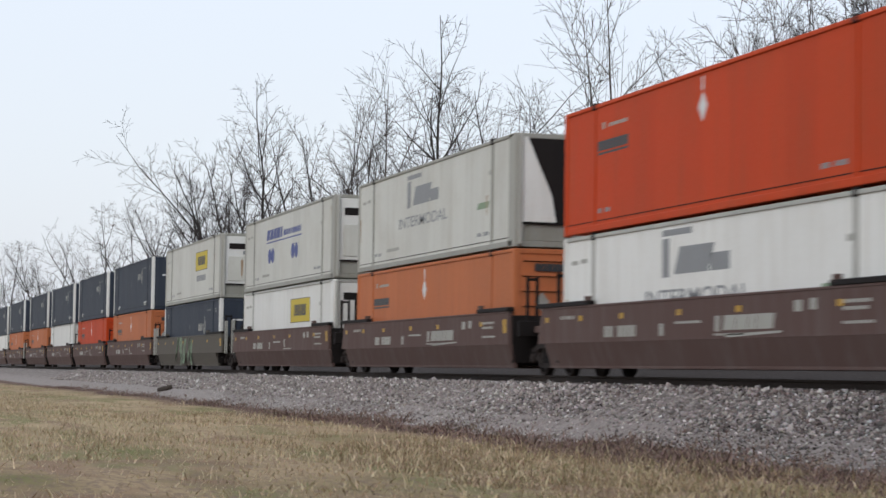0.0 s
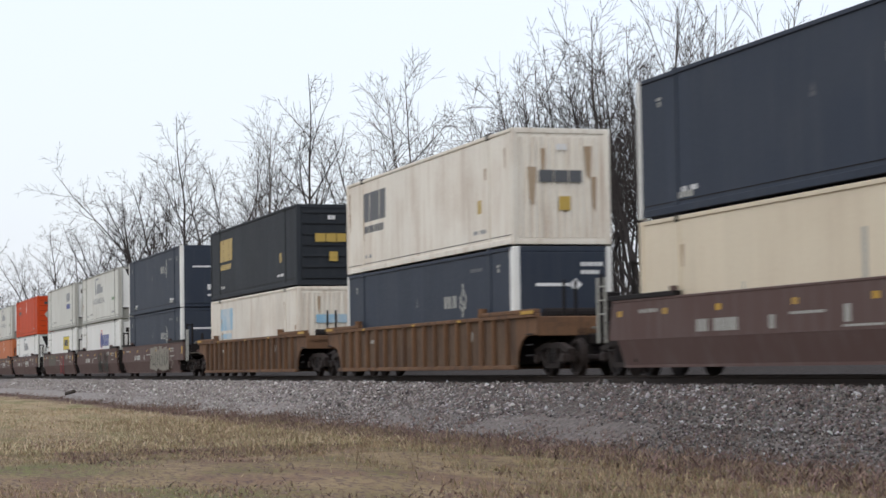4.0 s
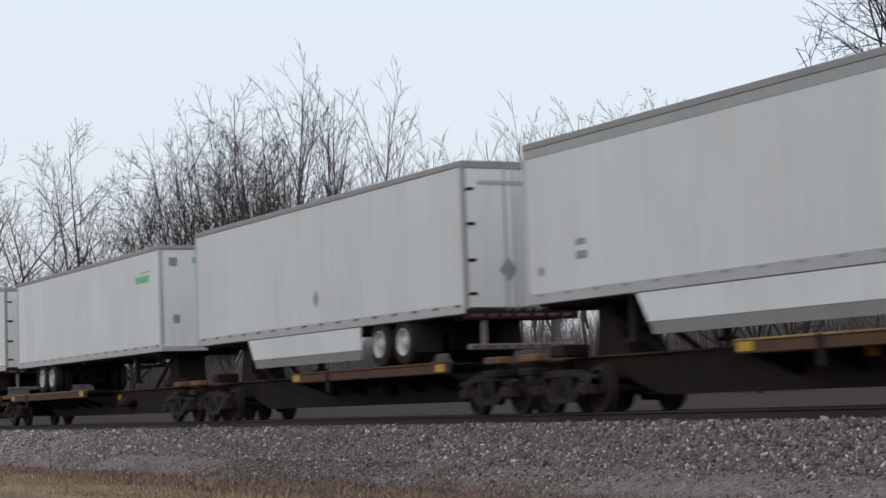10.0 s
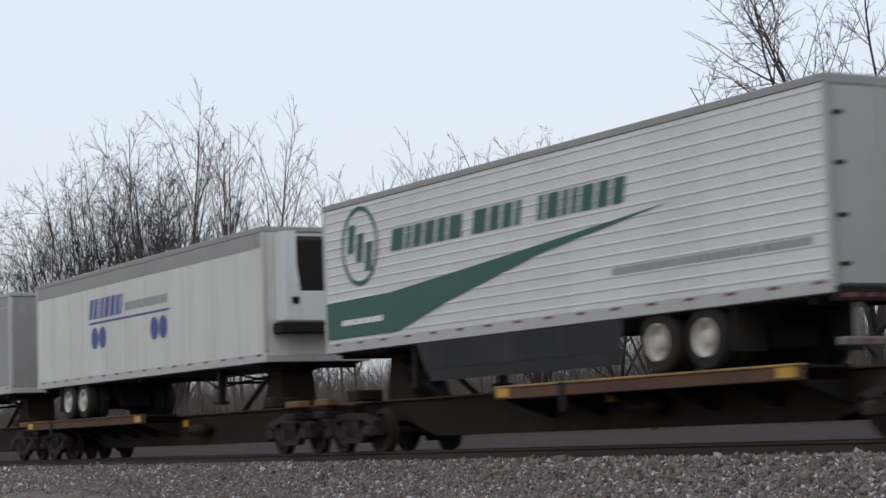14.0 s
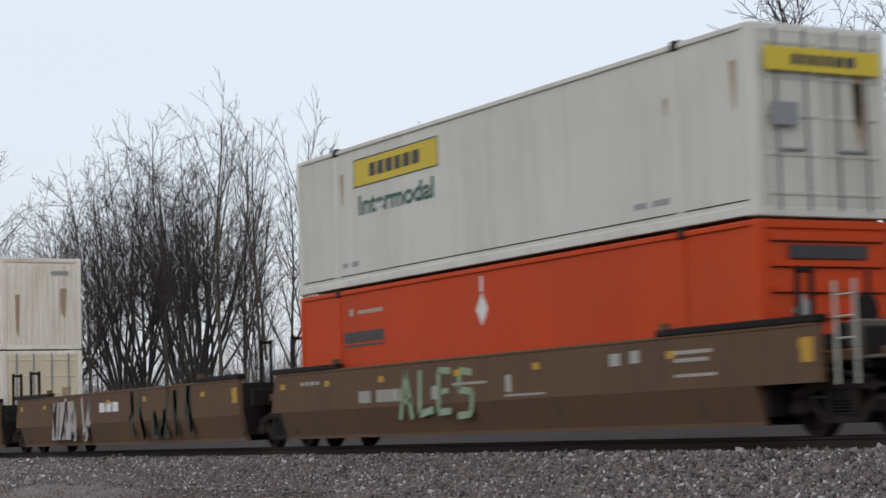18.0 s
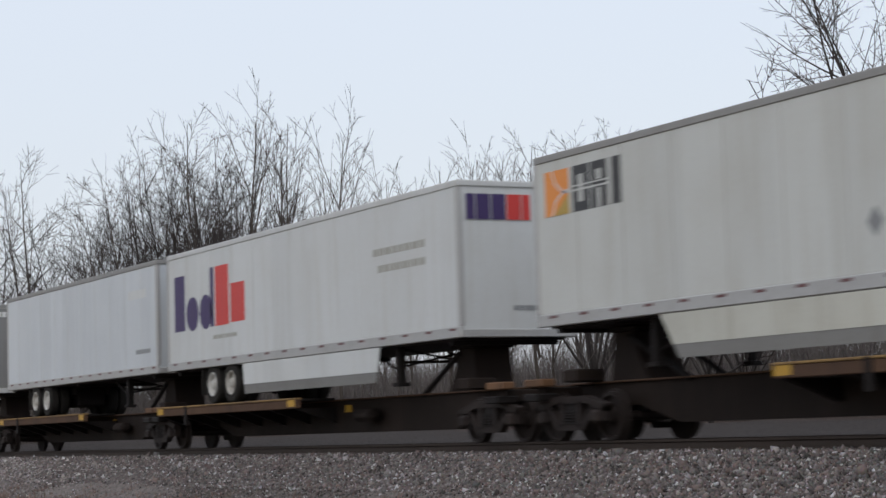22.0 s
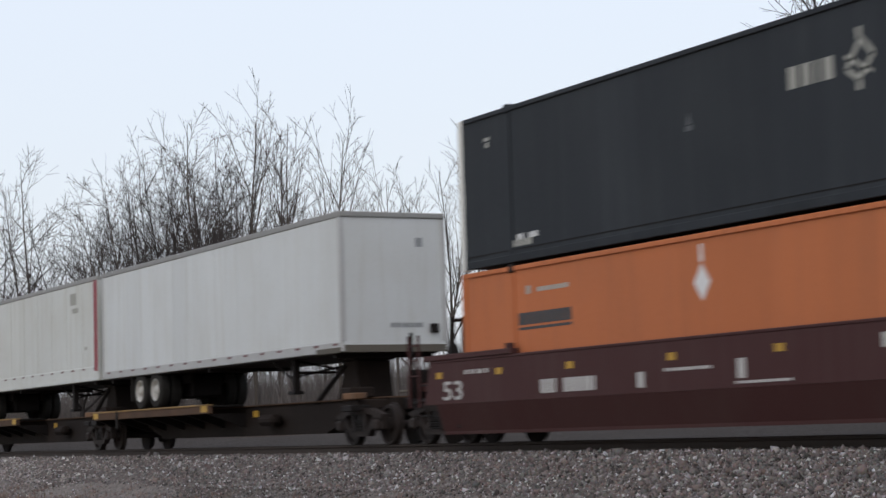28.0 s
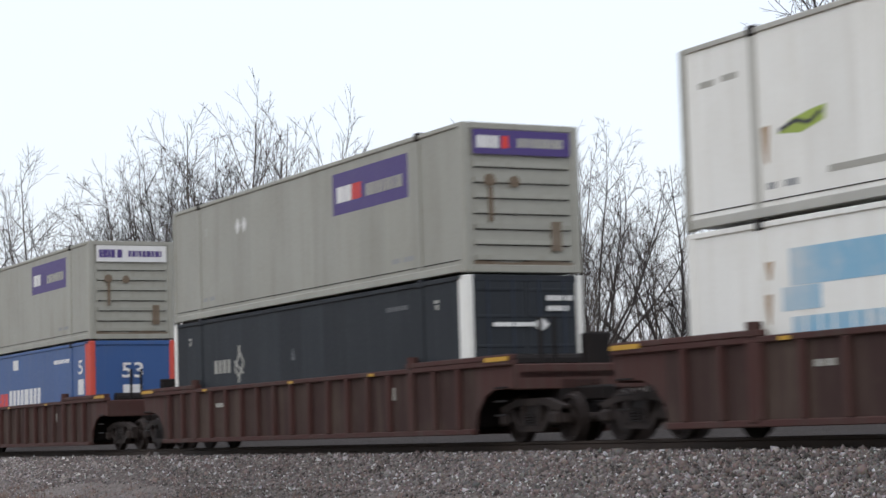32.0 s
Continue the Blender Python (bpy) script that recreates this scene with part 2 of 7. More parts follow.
GREY_MARK = surface("grey_marking", (0.22, 0.23, 0.24), 0.5, dirt=0.2)
WHITE_MARK = surface("white_marking", (0.66, 0.66, 0.66), 0.5, dirt=0.25)
PALE_MARK = surface("faded_marking", (0.36, 0.36, 0.33), 0.6, dirt=0.3)
ORANGE_MARK = surface("orange_marking", (0.72, 0.26, 0.05), 0.5, dirt=0.1)
GOLD = surface("gold_marking", (0.42, 0.29, 0.06), 0.45, dirt=0.15)
BROWN_MARK = surface("brown_marking", (0.06, 0.035, 0.02), 0.5, dirt=0.2)
TAN_PATCH = surface("tan_patch", (0.48, 0.40, 0.28), 0.6, dirt=0.2)
GRAF_WHITE = surface("spray_white", (0.42, 0.40, 0.38), 0.7, dirt=0.3)
GRAF_PALE = surface("faded_spray", (0.24, 0.225, 0.19), 0.7, dirt=0.5, blotch=0.8)
GRAF_GREEN = surface("spray_green", (0.25, 0.33, 0.235), 0.7, dirt=0.3)
LIME = surface("lime_marking", (0.30, 0.40, 0.06), 0.5, dirt=0.3)
GRAF_DARK = surface("spray_dark", (0.055, 0.065, 0.055), 0.7, dirt=0.3)
GRAF_RED = surface("spray_red", (0.30, 0.045, 0.05), 0.7, dirt=0.3)
END_STAIN = surface("end_stain", (0.15, 0.115, 0.085), 0.8, dirt=0.8, dirt_rgb=(0.25, 0.225, 0.185), grain=6, blotch=1.0)
RUST_STAIN = surface("rust_stain", (0.34, 0.245, 0.16), 0.7, dirt=0.6, dirt_rgb=(0.42, 0.36, 0.28), grain=8, blotch=0.9)
BARK = surface("bark", (0.048, 0.042, 0.040), 0.9, dirt=0.5, dirt_rgb=(0.035, 0.03, 0.028), grain=20, vary=0.2)
BARK_PALE = surface("pale_bark", (0.085, 0.072, 0.063), 0.9, dirt=0.4, dirt_rgb=(0.045, 0.038, 0.034), grain=20, vary=0.2)
TWIG = surface("twigs", (0.054, 0.046, 0.044), 0.9, dirt=0.3, vary=0.25)
TIE_WOOD = surface("tie_wood", (0.060, 0.050, 0.043), 0.9, dirt=0.5)
RAIL_STEEL = surface("rail_steel", (0.045, 0.035, 0.030), 0.6, metal=0.1, dirt=0.5, dirt_rgb=(0.06, 0.04, 0.03))


def island_material(name, stops, rough=0.9):
    """Colour varied piece by piece, from a ramp of colours."""
    m = bpy.data.materials.new(name)
    m.use_nodes = True
    n, l = m.node_tree.nodes, m.node_tree.links
    b = n["Principled BSDF"]
    b.inputs["Roughness"].default_value = rough
    b.inputs["Specular IOR Level"].default_value = 0.15
    g = n.new("ShaderNodeNewGeometry")
    r = n.new("ShaderNodeValToRGB")
    r.color_ramp.elements[0].color = (*stops[0], 1)
    r.color_ramp.elements[1].color = (*stops[-1], 1)
    for i, s in enumerate(stops[1:-1], 1):
        r.color_ramp.elements.new(i / (len(stops) - 1)).color = (*s, 1)
    l.new(g.outputs["Random Per Island"], r.inputs[0])
    co = n.new("ShaderNodeTexCoord")
    t = n.new("ShaderNodeTexNoise")
    t.inputs["Scale"].default_value = 30
    l.new(co.outputs["Object"], t.inputs["Vector"])
    mix = n.new("ShaderNodeMix")
    mix.data_type, mix.blend_type = "RGBA", "MULTIPLY"
    mix.inputs["Factor"].default_value = 0.5
    l.new(r.outputs[0], mix.inputs["A"])
    l.new(t.outputs["Color"], mix.inputs["B"])
    hs = n.new("ShaderNodeHueSaturation")
    hs.inputs["Saturation"].default_value = 0.9
    hs.inputs["Value"].default_value = 1.35
    l.new(mix.outputs["Result"], hs.inputs["Color"])
    l.new(hs.outputs[0], b.inputs["Base Color"])
    return m


STONE = island_material("ballast_stone", [(0.032, 0.027, 0.026), (0.079, 0.070, 0.068), (0.138, 0.106, 0.101), (0.087, 0.089, 0.085), (0.161, 0.143, 0.139), (0.115, 0.079, 0.070), (0.212, 0.193, 0.189), (0.129, 0.124, 0.120), (0.184, 0.133, 0.121), (0.430, 0.430, 0.440)])
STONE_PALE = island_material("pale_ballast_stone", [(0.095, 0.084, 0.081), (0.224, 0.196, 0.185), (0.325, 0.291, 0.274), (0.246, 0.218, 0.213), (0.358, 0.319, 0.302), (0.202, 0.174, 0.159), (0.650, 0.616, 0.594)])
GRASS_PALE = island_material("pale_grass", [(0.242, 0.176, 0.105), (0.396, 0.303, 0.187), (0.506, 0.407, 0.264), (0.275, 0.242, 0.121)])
GRASS_DRY = island_material("dry_grass", [(0.156, 0.107, 0.068), (0.286, 0.202, 0.117), (0.416, 0.319, 0.195), (0.182, 0.169, 0.078), (0.221, 0.143, 0.104)])
WEED = island_material("dead_weeds", [(0.098, 0.062, 0.056), (0.176, 0.111, 0.096), (0.260, 0.176, 0.143), (0.130, 0.111, 0.072)])
UNDERGROWTH = island_material("undergrowth", [(0.075, 0.065, 0.061), (0.125, 0.108, 0.102), (0.175, 0.152, 0.142), (0.10, 0.086, 0.08)])


def ground_material():
    """Gravel, weeds and winter grass, by the distance from the track."""
    m = bpy.data.materials.new("ground")
    m.use_nodes = True
    n, l = m.node_tree.nodes, m.node_tree.links
    b = n["Principled BSDF"]
    b.inputs["Roughness"].default_value = 0.95
    b.inputs["Specular IOR Level"].default_value = 0.1
    co = n.new("ShaderNodeTexCoord")
    sep = n.new("ShaderNodeSeparateXYZ")
    l.new(co.outputs["Object"], sep.inputs[0])

    def tex(scale, detail, vec=None):
        t = n.new("ShaderNodeTexNoise")
        t.inputs["Scale"].default_value, t.inputs["Detail"].default_value = scale, detail
        l.new(vec or co.outputs["Object"], t.inputs["Vector"])
        return t

    def cr(src, stops):
        r = n.new("ShaderNodeValToRGB")
        els = r.color_ramp.elements
        els[0].position, els[0].color = stops[0][0], (*stops[0][1], 1)
        els[1].position, els[1].color = stops[-1][0], (*stops[-1][1], 1)
        for p, c in stops[1:-1]:
            els.new(p).color = (*c, 1)
        l.new(src, r.inputs[0])
        return r.outputs[0]

    def mixed(f, a, bb):
        k = n.new("ShaderNodeMix")
        k.data_type = "RGBA"
        l.new(f, k.inputs["Factor"])
        l.new(a, k.inputs["A"])
        l.new(bb, k.inputs["B"])
        return k.outputs["Result"]
    vor = n.new("ShaderNodeTexVoronoi")
    vor.inputs["Scale"].default_value = 19
    l.new(co.outputs["Object"], vor.inputs["Vector"])
    gravel = cr(vor.outputs["Color"], [(0.1, (0.030, 0.025, 0.023)), (0.5, (0.072, 0.061, 0.056)), (0.9, (0.145, 0.126, 0.117))])
    dust = cr(tex(9, 8).outputs["Fac"], [(0.3, (0.105, 0.09, 0.085)), (0.7, (0.215, 0.19, 0.18))])
    mpn = n.new("ShaderNodeMapping")
    mpn.inputs["Scale"].default_value = (0.35, 1.0, 1.0)
    l.new(co.outputs["Object"], mpn.inputs[0])
    lawn_t = tex(0.7, 8, mpn.outputs[0])
    lawn = cr(lawn_t.outputs["Fac"], [(0.30, (0.125, 0.122, 0.048)), (0.45, (0.206, 0.156, 0.088)), (0.60, (0.281, 0.210, 0.125)), (0.78, (0.156, 0.107, 0.075))])
    leaf = cr(tex(24, 6).outputs["Fac"], [(0.35, (0.081, 0.054, 0.046)), (0.65, (0.190, 0.129, 0.106))])
    wob = n.new("ShaderNodeMath")
    wob.operation = "MULTIPLY_ADD"
    wob.inputs[1].default_value = 1.5
    l.new(tex(0.5, 5).outputs["Fac"], wob.inputs[0])
    l.new(sep.outputs["Y"], wob.inputs[2])

    def step(lo, hi):
        r = n.new("ShaderNodeMapRange")
        r.inputs["From Min"].default_value, r.inputs["From Max"].default_value = lo, hi
        l.new(wob.outputs[0], r.inputs["Value"])
        return r.outputs[0]
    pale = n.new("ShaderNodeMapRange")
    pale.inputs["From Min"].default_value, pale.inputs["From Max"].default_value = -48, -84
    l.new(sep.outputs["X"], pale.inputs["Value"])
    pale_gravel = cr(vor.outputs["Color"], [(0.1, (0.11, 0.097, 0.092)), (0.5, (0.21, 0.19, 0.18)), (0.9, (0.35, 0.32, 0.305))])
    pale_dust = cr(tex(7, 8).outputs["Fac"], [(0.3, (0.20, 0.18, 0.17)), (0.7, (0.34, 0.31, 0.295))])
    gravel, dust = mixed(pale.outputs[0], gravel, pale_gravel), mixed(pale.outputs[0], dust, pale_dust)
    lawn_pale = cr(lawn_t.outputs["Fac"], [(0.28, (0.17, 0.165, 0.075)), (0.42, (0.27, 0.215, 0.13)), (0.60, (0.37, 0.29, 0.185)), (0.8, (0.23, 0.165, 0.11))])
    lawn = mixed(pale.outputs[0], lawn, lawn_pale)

    def patch(scale, lo, hi, rgb, src):
        off = n.new("ShaderNodeVectorMath")
        off.inputs[1].default_value = (hi * 90, lo * 50, 3.0)
        l.new(mpn.outputs[0], off.inputs[0])
        r = n.new("ShaderNodeMapRange")
        r.inputs["From Min"].default_value, r.inputs["From Max"].default_value = lo, hi
        r.inputs["To Max"].default_value = 0.75
        l.new(tex(scale, 5, off.outputs[0]).outputs["Fac"], r.inputs["Value"])
        return mixed(r.outputs[0], src, cr(tex(17, 4).outputs["Fac"], [(0.3, tuple(0.75 * q for q in rgb)), (0.7, tuple(1.3 * q for q in rgb))]))
    lawn = patch(0.42, 0.53, 0.62, (0.135, 0.145, 0.058), lawn)
    lawn = patch(0.6, 0.52, 0.60, (0.185, 0.115, 0.082), lawn)
    tuft = n.new("ShaderNodeMapRange")
    tuft.inputs["From Min"].default_value, tuft.inputs["From Max"].default_value = 0.47, 0.62
    l.new(tex(11, 9, mpn.outputs[0]).outputs["Fac"], tuft.inputs["Value"])
    lawn = mixed(tuft.outputs[0], lawn, mixed(pale.outputs[0], leaf, lawn_pale))
    c = mixed(step(13.5, 14.3), lawn, leaf)
    c = mixed(step(15.2, 15.6), c, dust)
    c = mixed(step(16.5, 17.2), c, gravel)
    cinder = cr(tex(13, 6).outputs["Fac"], [(0.3, (0.030, 0.026, 0.025)), (0.7, (0.072, 0.062, 0.058))])
    c = mixed(step(21.4, 22.0), c, cinder)
    c = mixed(step(31.0, 34.5), c, leaf)
    l.new(c, b.inputs["Base Color"])
    bp = n.new("ShaderNodeBump")
    bp.inputs["Strength"].default_value, bp.inputs["Distance"].default_value = 0.8, 0.05
    l.new(tex(16, 8).outputs["Fac"], bp.inputs["Height"])
    l.new(bp.outputs[0], b.inputs["Normal"])
    return m


GROUND_MAT = ground_material()

# ---- building helpers ----
CACHE = {}
BASE = Vector((0, 0, 0))     # where the thing being built has its foot, in the coordinates its parts are given in


def finish(name, mesh, parent, loc=(0, 0, 0), label=""):
    ob = new(name, mesh)
    ob.parent = parent
    ob.location = Vector(loc) - BASE - (Vector(parent.location) if parent.parent else Vector((0, 0, 0)))
    if label:
        ob["label"] = label
    return ob


def to_mesh(name, bm, mat, smooth=False):
    me = bpy.data.meshes.new(name)
    bm.to_mesh(me)
    bm.free()
    me.materials.append(mat)
    if smooth:
        for p in me.polygons:
            p.use_smooth = True
    return me


def part(name, bm, mat, parent, label="", loc=(0, 0, 0)):
    return finish(name, to_mesh(name, bm, mat), parent, loc, label)


def block(name, parent, x0, x1, y0, y1, z0, z1, mat, bev=0.012, label=""):
    """A bevelled block between two corners."""
    sx, sy, sz = x1 - x0, y1 - y0, z1 - z0
    key = ("b", round(sx, 3), round(sy, 3), round(sz, 3), mat.name, bev)
    if key not in CACHE:
        bm = bmesh.new()
        bmesh.ops.create_cube(bm, size=1, matrix=Matrix.Diagonal((sx, sy, sz, 1)))
        if bev and min(sx, sy, sz) > 2.2 * bev:
            bmesh.ops.bevel(bm, geom=bm.edges[:], offset=bev, segments=1, affect="EDGES")
        CACHE[key] = to_mesh(name, bm, mat)
    return finish(name, CACHE[key], parent, ((x0 + x1) / 2, (y0 + y1) / 2, (z0 + z1) / 2), label)


def prism(name, parent, poly, axis, a, b, mat, label="", bev=0.0):
    """A polygon drawn out along an axis: 'x' takes (y, z) points, 'y' takes (x, z) points."""
    key = ("p", tuple(poly), axis, round(a, 3), round(b, 3), mat.name)
    if key not in CACHE:
        bm = bmesh.new()
        rings = []
        for s in (a, b):
            rings.append([bm.verts.new((s, p[0], p[1]) if axis == "x" else (p[0], s, p[1])) for p in poly])
        k = len(poly)
        bm.faces.new(rings[0])
        bm.faces.new(rings[1][::-1])
        for i in range(k):
            bm.faces.new((rings[0][i], rings[1][i], rings[1][(i + 1) % k], rings[0][(i + 1) % k]))
        bmesh.ops.recalc_face_normals(bm, faces=bm.faces[:])
        if bev:
            bmesh.ops.bevel(bm, geom=bm.edges[:], offset=bev, segments=1, affect="EDGES")
        CACHE[key] = to_mesh(name, bm, mat)
    return finish(name, CACHE[key], parent, (0, 0, 0), label)


def rod(name, parent, p, q, r, mat, seg=8, label=""):
    """A round bar from p to q."""
    p, q = Vector(p), Vector(q)
    key = ("r", round((q - p).length, 3), r, mat.name, seg)
    if key not in CACHE:
        bm = bmesh.new()
        bmesh.ops.create_cone(bm, cap_ends=True, segments=seg, radius1=r, radius2=r, depth=(q - p).length)
        CACHE[key] = to_mesh(name, bm, mat)
    ob = finish(name, CACHE[key], parent, (p + q) / 2, label)
    ob.rotation_mode = "QUATERNION"
    ob.rotation_quaternion = (q - p).to_track_quat("Z", "Y")
    return ob


def turned(name, parent, profile, loc, mat, seg=28, label=""):
    """A body turned round the y axis: profile of (y, radius)."""
    key = ("t", tuple(profile), mat.name, seg)
    if key not in CACHE:
        bm = bmesh.new()
        rings = []
        for y, r in profile:
            rings.append([bm.verts.new((r * math.cos(2 * math.pi * i / seg), y, r * math.sin(2 * math.pi * i / seg))) for i in range(seg)])
        for a, b in zip(rings, rings[1:]):
            for i in range(seg):
                bm.faces.new((a[i], a[(i + 1) % seg], b[(i + 1) % seg], b[i]))
        bm.faces.new(rings[0])
        bm.faces.new(rings[-1][::-1])
        bmesh.ops.recalc_face_normals(bm, faces=bm.faces[:])
        CACHE[key] = to_mesh(name, bm, mat)
    return finish(name, CACHE[key], parent, loc, label)


def rects(name, parent, quads, y, mat, label="", face="side", t=0.004):
    """Thin painted shapes on a side (x, z) or an end (y, z): each a list of corner points."""
    bm = bmesh.new()
    for q in quads:
        vs = []
        for s in (0, t):
            vs.append([bm.verts.new((p[0], y - s, p[1]) if face == "side" else (y + s, p[0], p[1])) for p in q])
        k = len(q)
        bm.faces.new(vs[1])
        for i in range(k):
            bm.faces.new((vs[0][i], vs[0][(i + 1) % k], vs[1][(i + 1) % k], vs[1][i]))
    bmesh.ops.recalc_face_normals(bm, faces=bm.faces[:])
    ob = part(name, bm, mat, parent, label)
    return tagged(ob, kind="stuff") if len(quads) > 1 else ob


def rc(x0, x1, z0, z1, slant=0.0):
    return [(x0, z0), (x1, z0), (x1 + slant, z1), (x0 + slant, z1)]


def letters(x0, x1, z0, z1, n, gap=0.22, slant=0.0, spaces=()):
    """A word as a row of plain blocks of uneven width."""
    rng = random.Random(n * 31 + int(abs(x0) * 10))
    ws = [rng.choice((0.65, 1.0, 1.0, 1.1, 1.35)) for _ in range(n)]
    k = (x1 - x0) / sum(ws)
    out, x = [], x0
    for i, w in enumerate(ws):
        if i not in spaces:
            out.append(rc(x, x + w * k - gap * 0.8 * (x1 - x0) / n, z0, z1, slant))
        x += w * k
    return out


def disc(x, z, r, k=24, sx=1.0):
    return [(x + r * sx * math.cos(2 * math.pi * i / k), z + r * math.sin(2 * math.pi * i / k)) for i in range(k)]


def ring(x, z, r, w, k=28):
    out = []
    for i in range(k):
        a, b = 2 * math.pi * i / k, 2 * math.pi * (i + 1) / k
        out.append([(x + (r - w) * math.cos(a), z + (r - w) * math.sin(a)), (x + r * math.cos(a), z + r * math.sin(a)),
                    (x + r * math.cos(b), z + r * math.sin(b)), (x + (r - w) * math.cos(b), z + (r - w) * math.sin(b))])
    return out


def stroke(pts, w):
    """A painted line through points, as quads."""
    out = []
    for (ax, az), (bx, bz) in zip(pts, pts[1:]):
        d = math.hypot(bx - ax, bz - az) or 1
        nx, nz = -(bz - az) / d * w / 2, (bx - ax) / d * w / 2
        out.append([(ax + nx, az + nz), (bx + nx, bz + nz), (bx - nx, bz - nz), (ax - nx, az - nz)])
    return out


def wording(name, parent, text, x0, x1, z, height, y, mat, face="side", label="", bold=0.012):
    """Readable words, set with the built-in font between x0 and x1."""
    cu = bpy.data.curves.new(name, "FONT")
    cu.body, cu.size, cu.offset, cu.extrude = text, 1.0, bold, 0.0
    tmp = bpy.data.objects.new(name, cu)
    me = bpy.data.meshes.new_from_object(tmp)
    bpy.data.objects.remove(tmp)
    me.materials.append(mat)
    co = np.array([v.co[:] for v in me.vertices])
    lo, hi = co.min(0), co.max(0)
    sx, sz = (x1 - x0) / (hi[0] - lo[0]), height / (hi[1] - lo[1])
    for v in me.vertices:
        u, w, d = (v.co.x - lo[0]) * sx + x0, (v.co.y - lo[1]) * sz + z, v.co.z
        v.co = (u, y - 0.004 - d, w) if face == "side" else (y + 0.004 + d, u, w)
    return finish(name, me, parent, (0, 0, 0), label)


def thing(name, x, y, z, label, category, group="", foot=(0, 0, 0)):
    """An Empty at the thing's base. Its parts are given in coordinates whose origin lies at (x, y, z) in the world."""
    e = new(name)
    e.empty_display_size = 0.5
    BASE[:] = foot
    e.location = Vector((x, y, z)) + BASE
    return tagged(e, label, category, group)


MOVERS = []


def rolling(ob):
    MOVERS.append(ob)
    return ob

# ---- the train: containers ----
LEN, HALF = 16.15, 1.3
LOW, MID, TOP = 0.36, 3.25, 6.15


def end_slats(c, x, z0, z1, mat, n=7, first=0.0):
    for i in range(n):
        z = z0 + 0.28 + (z1 - z0 - 0.55 - first) * i / (n - 1)
        prism("end_rib", c, ((-1.06, z - 0.04), (-1.06, z + 0.05), (1.06, z + 0.05), (1.06, z - 0.04)), "x", x, x + 0.045, mat)
        # dark strip below the rib: its shade put into the colour
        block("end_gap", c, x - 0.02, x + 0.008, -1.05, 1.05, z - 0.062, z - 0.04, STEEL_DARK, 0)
    if mat in (GREY_PAINT, CREAM):
        top = z0 + 0.28 + z1 - z0 - 0.55 - first
        rects("rust_streak", c, [disc(-0.72, top - 0.3, 0.13, 9), disc(-0.18, top - 0.32, 0.12, 9), rc(-0.76, -0.66, top - 1.1, top - 0.43), rc(0.62, 0.84, z0 + 0.42, z0 + 1.0)], x + 0.047, END_STAIN, face="end")
        rects("grime", c, [[(-1.1, z0 + 0.06), (1.1, z0 + 0.06), (1.1, z0 + 0.2), (0.4, z0 + 0.26), (-0.2, z0 + 0.19), (-1.1, z0 + 0.23)]], x + 0.012, END_STAIN, face="end")


def end_doors(c, x, z0, z1, mat, bar):
    for y0, y1 in ((-1.12, -0.02), (0.02, 1.12)):
        block("door", c, x - 0.03, x + 0.025, y0, y1, z0 + 0.14, z1 - 0.12, mat)
        for f in (0.25, 0.75):
            y = y0 + (y1 - y0) * f
            rod("lock_rod", c, (x + 0.05, y, z0 + 0.1), (x + 0.05, y, z1 - 0.08), 0.024, bar, 6)
        for f in (0.12, 0.32, 0.52, 0.72, 0.9):
            z = z0 + (z1 - z0) * f
            block("door_bar", c, x + 0.02, x + 0.04, y0 + 0.04, y1 - 0.04, z - 0.03, z + 0.03, mat, 0.008)
        block("door_handle", c, x + 0.05, x + 0.08, y0 + 0.25, y0 + 0.75, z0 + 0.98, z0 + 1.03, bar, 0.008)


def end_corrugated(c, x, z0, z1, mat):
    for i in range(13):
        y = -1.08 + 2.16 * i / 12
        block("end_rib", c, x - 0.02, x + 0.035, y - 0.045, y + 0.045, z0 + 0.16, z1 - 0.22, mat, 0.012)


